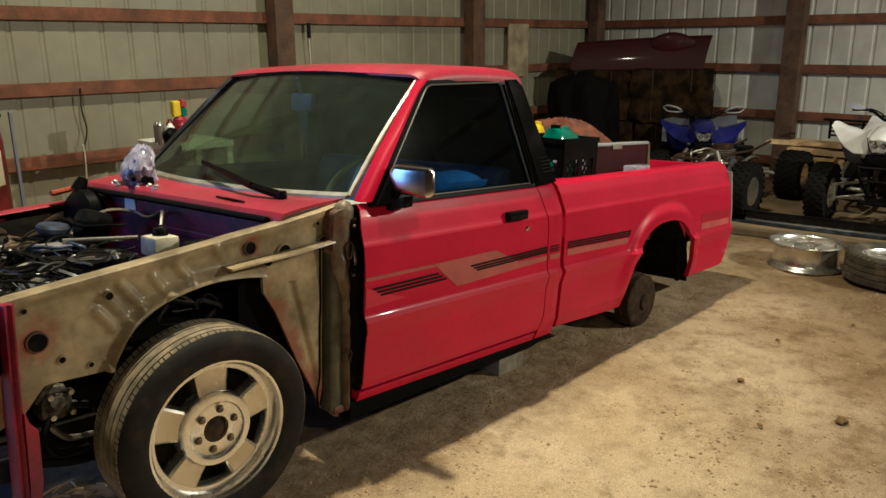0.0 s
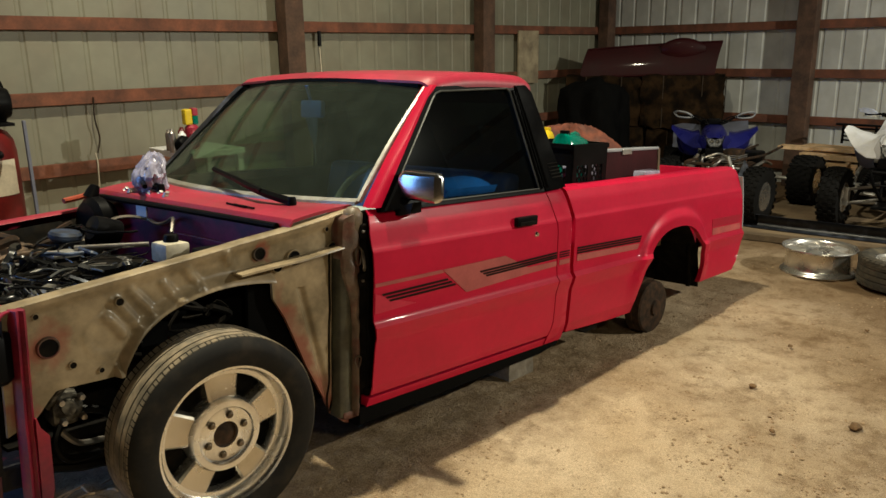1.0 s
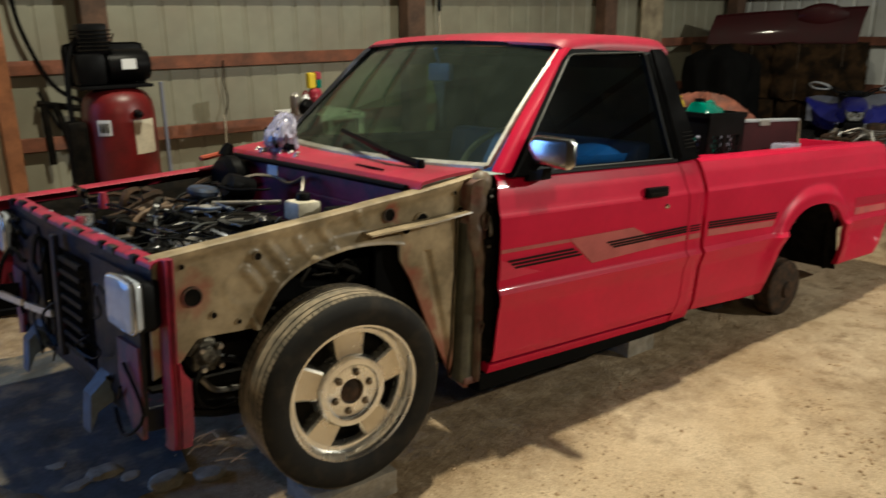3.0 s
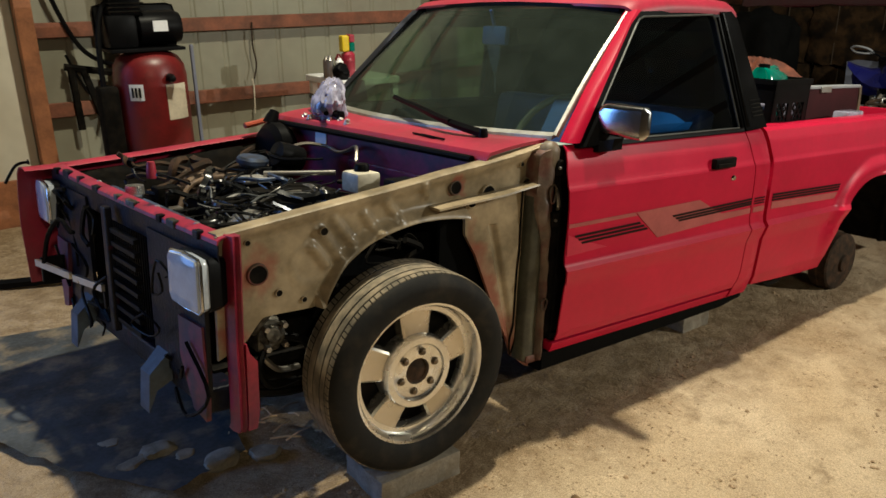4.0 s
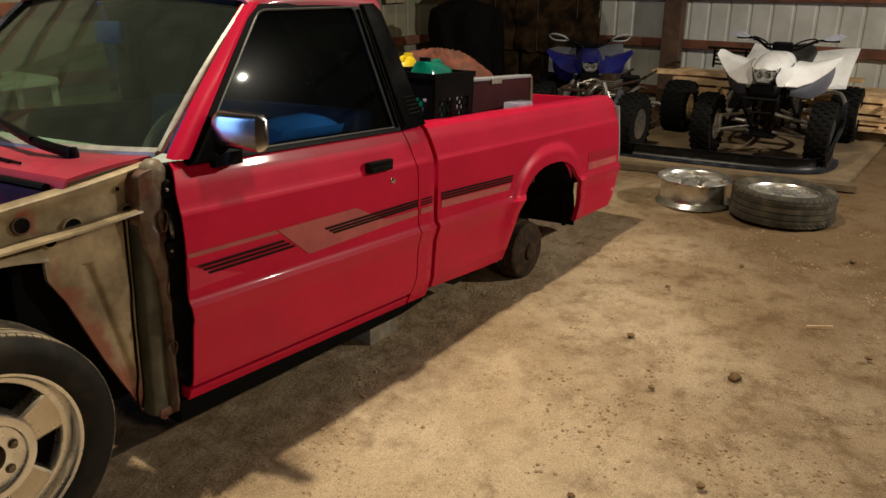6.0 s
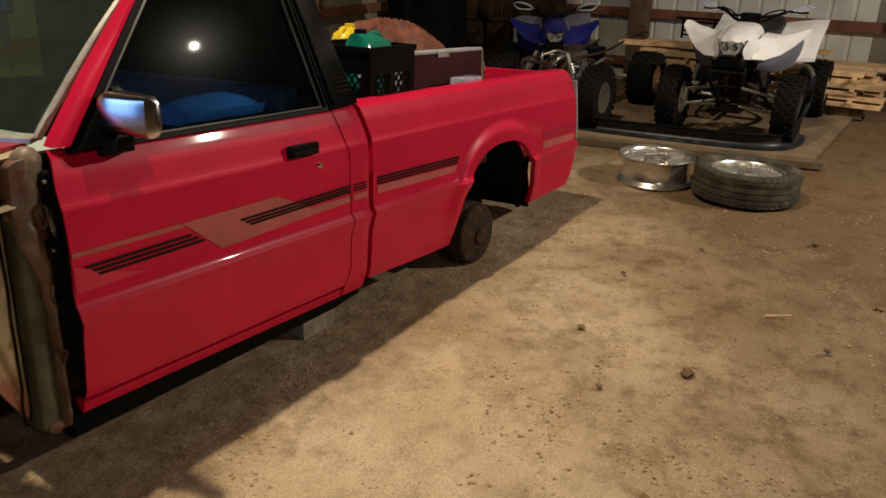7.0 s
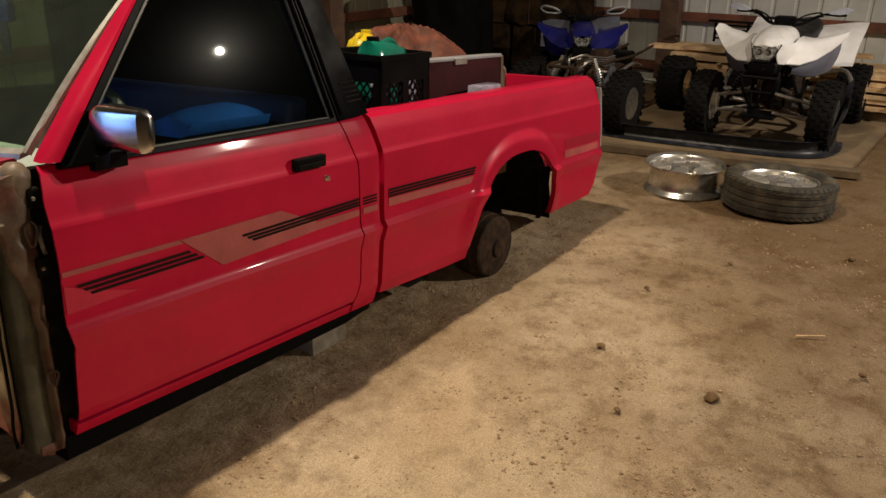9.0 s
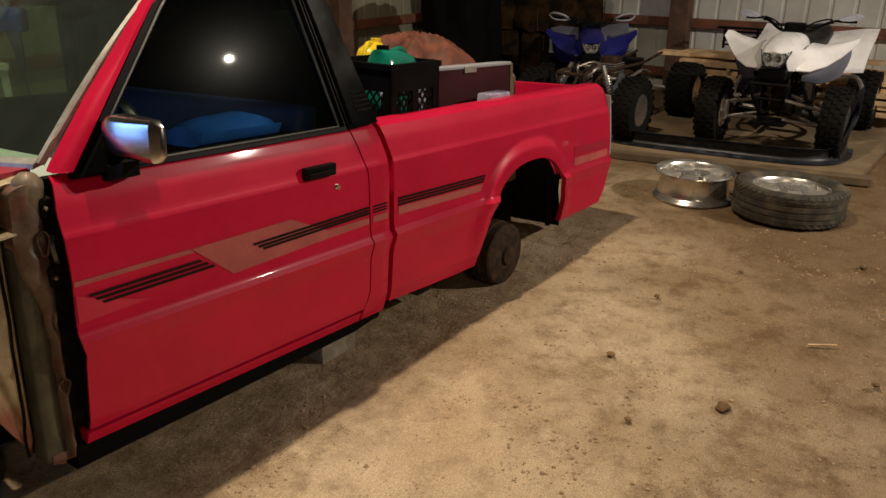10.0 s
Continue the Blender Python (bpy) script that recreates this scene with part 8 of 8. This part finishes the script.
    part("top_red", boxes(((0.003, -0.03, 0.235), (0.045, 0.03, 0.29), 0.008)), RED_FADED_DIMMED, k, "red top")
    part("top_green", boxes(((0.003, -0.03, 0.17), (0.045, 0.03, 0.233), 0.008)), GREEN, k, "green top")

    # upright air compressor with motor and gauge clutter
    a = tagged(empty("air_compressor", pose(0.20, 3.36, 0)), "tall red upright air compressor with a black motor on top", "air compressor")
    bm = bmesh.new()
    lathe(bm, [(0.0, 0.10), (0.14, 0.11), (0.20, 0.15), (0.225, 0.20), (0.225, 1.06), (0.215, 1.13), (0.185, 1.18), (0.12, 1.215), (0.0, 1.225)], 40)
    tank = part("tank", bm, TANK_RED, a, "scuffed dark red tank", smooth=40)
    for k in range(3):
        ang = 2 * math.pi * k / 3 + 0.4
        part("foot", boxes(((0.19 * math.cos(ang) - 0.03, 0.19 * math.sin(ang) - 0.03, 0), (0.19 * math.cos(ang) + 0.03, 0.19 * math.sin(ang) + 0.03, 0.2), 0.006)), TANK_RED, a)
    def curved_label(name, a0, a1, z0, z1, material, label):
        g = [[(0.2275 * math.cos(t), 0.2275 * math.sin(t), z) for t in np.linspace(a0, a1, 10)] for z in (z0, z1)]
        return shell(name, g, (0.0, 0.002, 0), material, tank, label)
    curved_label("paper_label", -1.45, -0.75, 0.80, 1.02, LABEL_PAPER, "worn cream paper label")
    lab = curved_label("number_label", -2.45, -2.05, 0.93, 1.03, PAPER_WHITE, "white sticker with dark bars")
    for k in range(3):
        curved_label("label_bar", -2.38 + 0.1 * k, -2.32 + 0.1 * k, 0.95, 1.01, BLACK, "dark bar").location = (-0.003, -0.004, 0)
    bm = bmesh.new()
    lathe(bm, [(0.0, 0.06), (0.02, 0.055), (0.028, 0.02), (0.028, -0.04)], 12, pose(0.06, -0.222, 1.06, 90))
    part("gauge", bm, BLACK, a, smooth=True)
    part("motor_plate", boxes(((-0.25, -0.16, 1.22), (0.20, 0.16, 1.24), 0.004)), BLACK, a)
    bm = bmesh.new()
    lathe(bm, [(0.0, -0.15), (0.07, -0.15), (0.10, -0.13), (0.105, -0.05), (0.105, 0.09), (0.09, 0.13), (0.0, 0.15)], 24, pose(0.09, 0.0, 1.355, 0, 90, 0))
    part("motor", bm, BLACK, a, "black electric motor", smooth=30)
    part("motor_sticker", boxes(((0.03, -0.110, 1.335), (0.12, -0.104, 1.40))), PAPER_WHITE, a, "white sticker")
    part("pump", boxes(((-0.24, -0.10, 1.24), (-0.06, 0.10, 1.44), 0.03)), BLACK, a, smooth=True)
    part("cylinder_head", boxes(((-0.20, -0.07, 1.43), (-0.02, 0.07, 1.62), 0.02)), BLACK, a, smooth=True)
    for k in range(6):
        bm = bmesh.new()
        box(bm, (-0.215, -0.085, 1.455 + 0.024 * k), (-0.005, 0.085, 1.463 + 0.024 * k))
        part("cooling_fin", bm, BLACK_MATT, a)
    part("belt_guard", boxes(((-0.27, 0.10, 1.22), (0.24, 0.16, 1.50), 0.05)), BLACK, a, smooth=True)
    bm = bmesh.new()
    tube(bm, smooth_line([(-0.10, 0, 1.60), (-0.25, -0.02, 1.45), (-0.30, -0.05, 1.10), (-0.27, -0.06, 0.7), (-0.24, -0.03, 0.4)]), 0.018, 8)
    part("air_pipe", bm, BLACK, a, smooth=True)
    part("switch_box", boxes(((-0.34, -0.10, 0.45), (-0.22, 0.05, 1.02), 0.03)), BLACK_MATT, a, smooth=True)
    # pale upright strip beside the compressor
    tagged(part("plastic_strip", boxes(((0.560, 3.60, 0.0), (0.582, 3.63, 1.22), 0.006)), FLAP), "blue-grey plastic strip leaning by the wall", "strip")

    # hanging hoses and cords on the wall
    rng = random.Random(21)
    def cord(pts, r, material, label, name="hanging_cord"):
        bm = bmesh.new()
        tube(bm, smooth_line(pts, 6), r, 6)
        tagged(part(name, bm, material, smooth=True), label, "cord", "hanging cords")
    w = WALL_Y - 0.075
    cord([(-0.20, w, 1.95), (-0.17, w, 1.60), (-0.02, w - 0.02, 1.20), (0.15, w - 0.25, 1.08), (0.22, w - 0.5, 1.12)], 0.016, BLACK, "black air hose looping along the wall")
    cord([(0.45, w, 1.55), (0.38, w, 1.35), (0.42, w, 1.25), (0.58, w, 1.30)], 0.006, RUST, "thin brown cord hanging from a nail on the girt")
    cord([(-0.12, w, 1.15), (-0.02, w, 0.9), (0.1, w, 0.75), (0.05, w, 0.55)], 0.010, BLACK, "black cord hanging from a nail on the girt")
    cord([(1.28, w, 1.32), (1.27, w, 1.15), (1.29, w, 1.0), (1.26, w, 0.88)], 0.006, RUST, "thin brown cord hanging on the tin wall")
    cord([(1.24, w, 0.88), (1.25, w, 0.80), (1.24, w, 0.6)], 0.006, LABEL_PAPER, "thin pale cord hanging on the tin wall")
    cord([(3.50, w, 1.84), (3.50, w, 1.70)], 0.020, BLACK, "black hook strap hanging from the girt", "strap")
    cord([(3.50, w, 1.70), (3.51, w, 1.3)], 0.006, LABEL_PAPER, "thin pale cord hanging from the strap")
    # tools hung at the door frame
    for pts in ([(-0.14, w, 1.07), (0.22, w, 1.00)], [(-0.10, w, 1.05), (-0.09, w, 0.62)], [(-0.02, w, 1.04), (0.06, w, 0.70)]):
        bm = bmesh.new()
        tube(bm, pts, 0.026, 6)
        tagged(part("hung_tool", bm, BLACK_MATT), "dark iron tool hung on the wall", "tool", "hung tools")
    # plank nailed up between the girts
    bm = boxes(((6.53, WALL_Y - 0.09, 1.22), (6.93, WALL_Y - 0.066, 1.87), 0.004))
    tagged(part("wall_plank", bm, PALE_WOOD), "pale weathered plank nailed to the wall girts", "plank")
    # pallets behind the bed
    s = tagged(empty("pallet", pose(4.55, 3.75, 0, 0, 0, 5)), "brown wooden pallet leaning at the wall", "pallet")
    for k in range(6):
        part("slat", boxes(((-0.45, -0.02, 0.10 + 0.19 * k), (0.45, 0.0, 0.20 + 0.19 * k), 0.003)), GIRT, s)
    for x in (-0.42, 0.0, 0.38):
        part("stringer", boxes(((x, 0.0, 0.0), (x + 0.04, 0.09, 1.22), 0.003)), GIRT, s)

    # door frame at the wall's end: orange-stained jamb, white sliding door panel
    tagged(part("door_jamb", boxes(((-0.405, WALL_Y - 0.20, 0.0), (-0.30, WALL_Y - 0.07, 3.4), 0.005)), JAMB), "orange-stained wooden door jamb", "door jamb", kind="structure")
    tagged(part("door_1", boxes(((-3.6, WALL_Y - 0.06, 0.13), (-0.41, WALL_Y - 0.012, 3.4), 0.004)), DOOR_CREAM), "cream sliding barn door, closed", "door", kind="structure")
    tagged(part("kick_board", boxes(((-3.6, WALL_Y - 0.10, -0.02), (-0.41, WALL_Y - 0.065, 0.32), 0.004)), JAMB), "brown kick board along the foot of the door", "board", kind="structure")
    tagged(part("wall_return", boxes(((-7.0, WALL_Y - 0.01, -0.05), (-3.6, WALL_Y + 0.05, 7.2))), WALL_TIN), "cream tin wall beyond the door", "wall", kind="structure")
    tagged(part("door_header", boxes(((-3.6, WALL_Y - 0.01, 3.4), (-0.50, WALL_Y + 0.05, 7.2))), WALL_TIN), "cream tin wall above the door", "wall", kind="structure")
    cord([(-2.2, 3.9, 0.03), (-1.4, 3.2, 0.025), (-0.9, 2.9, 0.03), (-0.45, 2.75, 0.03)], 0.03, BLACK, "black hose lying on the dirt", "ground_hose")

    # blocks
    def block(lo, hi, label, chip=0.012):
        bm = bmesh.new()
        box(bm, lo, hi, 0.008)
        bmesh.ops.subdivide_edges(bm, edges=[e for e in bm.edges if e.calc_length() > 0.06], cuts=4, use_grid_fill=True)
        for v in bm.verts:
            v.co += Vector((noise.noise(v.co * 25), noise.noise(v.co * 25 + Vector((9, 0, 0))), noise.noise(v.co * 25 + Vector((0, 9, 0))))) * chip
        tagged(part("concrete_block", bm, CONCRETE, smooth=30), label, "concrete block", "concrete blocks")
    block((-0.175, 0.005, -0.01), (0.145, 0.24, 0.086), "flat concrete block under the front tyre", 0.004)
    block((1.675, 0.235, -0.01), (1.865, 0.62, 0.20), "chipped concrete block on the dirt below the cab")
    block((0.02, 1.42, -0.01), (0.21, 1.66, 0.086), "flat concrete block under the far front tyre", 0.004)


front_clutter()


RUBBLE = [(-0.67, 0.73, 0.080), (-0.51, 0.555, 0.075), (-0.775, 0.705, 0.055), (-0.60, 0.65, 0.05), (-0.36, 0.50, 0.06), (-0.80, 0.90, 0.05)]


def ground_bits():
    # clods and stones; the larger ones single things, the grit one sheet of stuff
    rng = random.Random(17)
    def clod(x, y, r, label):
        bm = bmesh.new()
        bmesh.ops.create_icosphere(bm, subdivisions=2, radius=1.0)
        o = Vector((x * 7, y * 7, 0))
        for v in bm.verts:
            p = v.co.copy()
            n = 1 + 0.5 * noise.noise(p * 1.3 + o)
            v.co = Vector((x + r * p.x * n, y + r * p.y * n, 0.006 + r * 0.55 * (p.z * n + 0.35)))
        tagged(part("dirt_clod", bm, CLOD, smooth=50), label, "clod", "dirt clods")
    for x, y, r in ((2.334, -1.20, 0.028), (2.443, -0.694, 0.018), (2.05, -0.95, 0.013), (1.55, -1.32, 0.016), (3.4, -1.75, 0.020), (3.1, -0.62, 0.015), (2.85, -1.62, 0.016), (4.1, -1.35, 0.018), (1.25, -1.0, 0.014), (3.65, -0.85, 0.013), (0.35, -0.35, 0.018)):
        clod(x, y, r, "small brown dirt clod on the dirt floor")
    # broken concrete and straw below the nose
    for k, (x, y, r) in enumerate(RUBBLE):
        bm = bmesh.new()
        bmesh.ops.create_icosphere(bm, subdivisions=3, radius=1.0)
        o = Vector((k * 3.1, 1.7 * k, 0))
        for v in bm.verts:
            p = v.co.copy()
            n = 0.85 + 0.45 * noise.noise(p * 0.9 + o) + 0.12 * noise.noise(p * 3 + o)
            v.co = Vector((x + r * p.x * n, y + r * 0.8 * p.y * n, 0.004 + min(r * 0.42, max(-0.01, r * 0.6 * (p.z * n + 0.2)))))
        tagged(part("rubble_lump", bm, CONCRETE, smooth=25), "broken lump of pale concrete on the dirt below the truck's nose", "rubble", "rubble")
    for k in range(16):
        x, y, a = -0.24 + rng.uniform(-0.20, 0.16), 0.56 + rng.uniform(-0.12, 0.22), rng.uniform(0, 3.1)
        h = rng.uniform(0.02, 0.06)
        bm = bmesh.new()
        tube(bm, [(x - h * math.cos(a), y - h * math.sin(a), 0.012), (x, y, 0.018), (x + h * math.cos(a), y + h * math.sin(a), 0.012)], 0.004, 5)
        tagged(part("wood_chip", bm, PINE), "pale splinter of wood lying on the dirt", "wood chip", "wood chips")
    bm = bmesh.new()
    tube(bm, [(3.02, -1.33, 0.012), (3.09, -1.43, 0.014)], [0.005, 0.003], 6)
    tagged(part("stick", bm, PINE), "short pale stick on the dirt floor", "stick")
    vs, fs = [], []
    spots = []
    for _ in range(1300):
        spots.append((rng.uniform(-1.6, 5.2), rng.uniform(-2.6, 0.5), 0.005))
    for _ in range(620):
        cx, cy, w = rng.uniform(-1.6, 5.0), rng.uniform(-2.6, 0.3), rng.uniform(0.015, 0.07)
        if noise.noise((cx * 1.3, cy * 1.3, 5)) < rng.uniform(-0.3, 0.3):
            continue
        for _ in range(int(w * rng.uniform(200, 600))):
            spots.append((rng.gauss(cx, w), rng.gauss(cy, w), 0.0085))
    for _ in range(170):
        cx, cy, w = rng.uniform(0.2, 4.6), rng.uniform(-2.5, -0.5), rng.uniform(0.03, 0.10)
        if noise.noise((cx * 1.1, cy * 1.1, 2)) < rng.uniform(-0.25, 0.2):
            continue
        for _ in range(rng.randint(4, 16)):
            spots.append((rng.gauss(cx, w), rng.gauss(cy, w * 0.7), 0.0090))
    for x, y, most in spots:
        r = 0.0016 + most * rng.random() ** 3.5
        a = rng.uniform(0, 6.28)
        k = len(vs)
        z = ground_z(x, y)
        for h, g in ((-0.001, 1.0), (r * 0.55, 0.75)):
            for i in range(5):
                q = r * g * rng.uniform(0.7, 1.3)
                vs.append((x + q * math.cos(a + i * 1.257), y + q * math.sin(a + i * 1.257), z + h))
        vs.append((x, y, z + r * 0.75))
        for i in range(5):
            j = (i + 1) % 5
            fs += [(k + i, k + j, k + 5 + j, k + 5 + i), (k + 5 + i, k + 5 + j, k + 10)]
    tagged(link("grit", vs, fs, GRIT), "loose dirt crumbs strewn over the dirt floor", "grit", kind="stuff")


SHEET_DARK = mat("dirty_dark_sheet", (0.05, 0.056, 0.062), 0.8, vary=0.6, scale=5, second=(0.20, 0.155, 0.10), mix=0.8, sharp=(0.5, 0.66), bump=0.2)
GRIT = mat("dirt_crumb", (0.37, 0.255, 0.150), 0.95, vary=0.4, scale=30, bump=0.2)
CLOD = mat("dirt_clod", (0.17, 0.10, 0.045), 0.95, vary=0.4, scale=30, bump=0.3)


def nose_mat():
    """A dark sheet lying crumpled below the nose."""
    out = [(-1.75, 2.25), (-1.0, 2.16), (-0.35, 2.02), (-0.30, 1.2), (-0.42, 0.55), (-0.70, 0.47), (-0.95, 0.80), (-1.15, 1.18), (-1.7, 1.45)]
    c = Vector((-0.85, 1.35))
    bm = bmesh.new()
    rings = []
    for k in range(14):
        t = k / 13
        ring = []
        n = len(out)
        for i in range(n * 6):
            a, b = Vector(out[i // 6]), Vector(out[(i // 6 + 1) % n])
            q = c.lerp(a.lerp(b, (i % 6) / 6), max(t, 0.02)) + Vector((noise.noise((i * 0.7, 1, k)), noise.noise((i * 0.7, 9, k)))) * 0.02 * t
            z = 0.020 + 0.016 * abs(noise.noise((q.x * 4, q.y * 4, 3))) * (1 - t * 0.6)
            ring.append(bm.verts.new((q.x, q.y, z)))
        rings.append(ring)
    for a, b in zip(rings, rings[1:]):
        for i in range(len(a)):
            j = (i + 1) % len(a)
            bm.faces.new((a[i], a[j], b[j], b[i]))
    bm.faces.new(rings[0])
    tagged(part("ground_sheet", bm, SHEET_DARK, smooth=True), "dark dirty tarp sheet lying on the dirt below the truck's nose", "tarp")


ground_bits()
nose_mat()
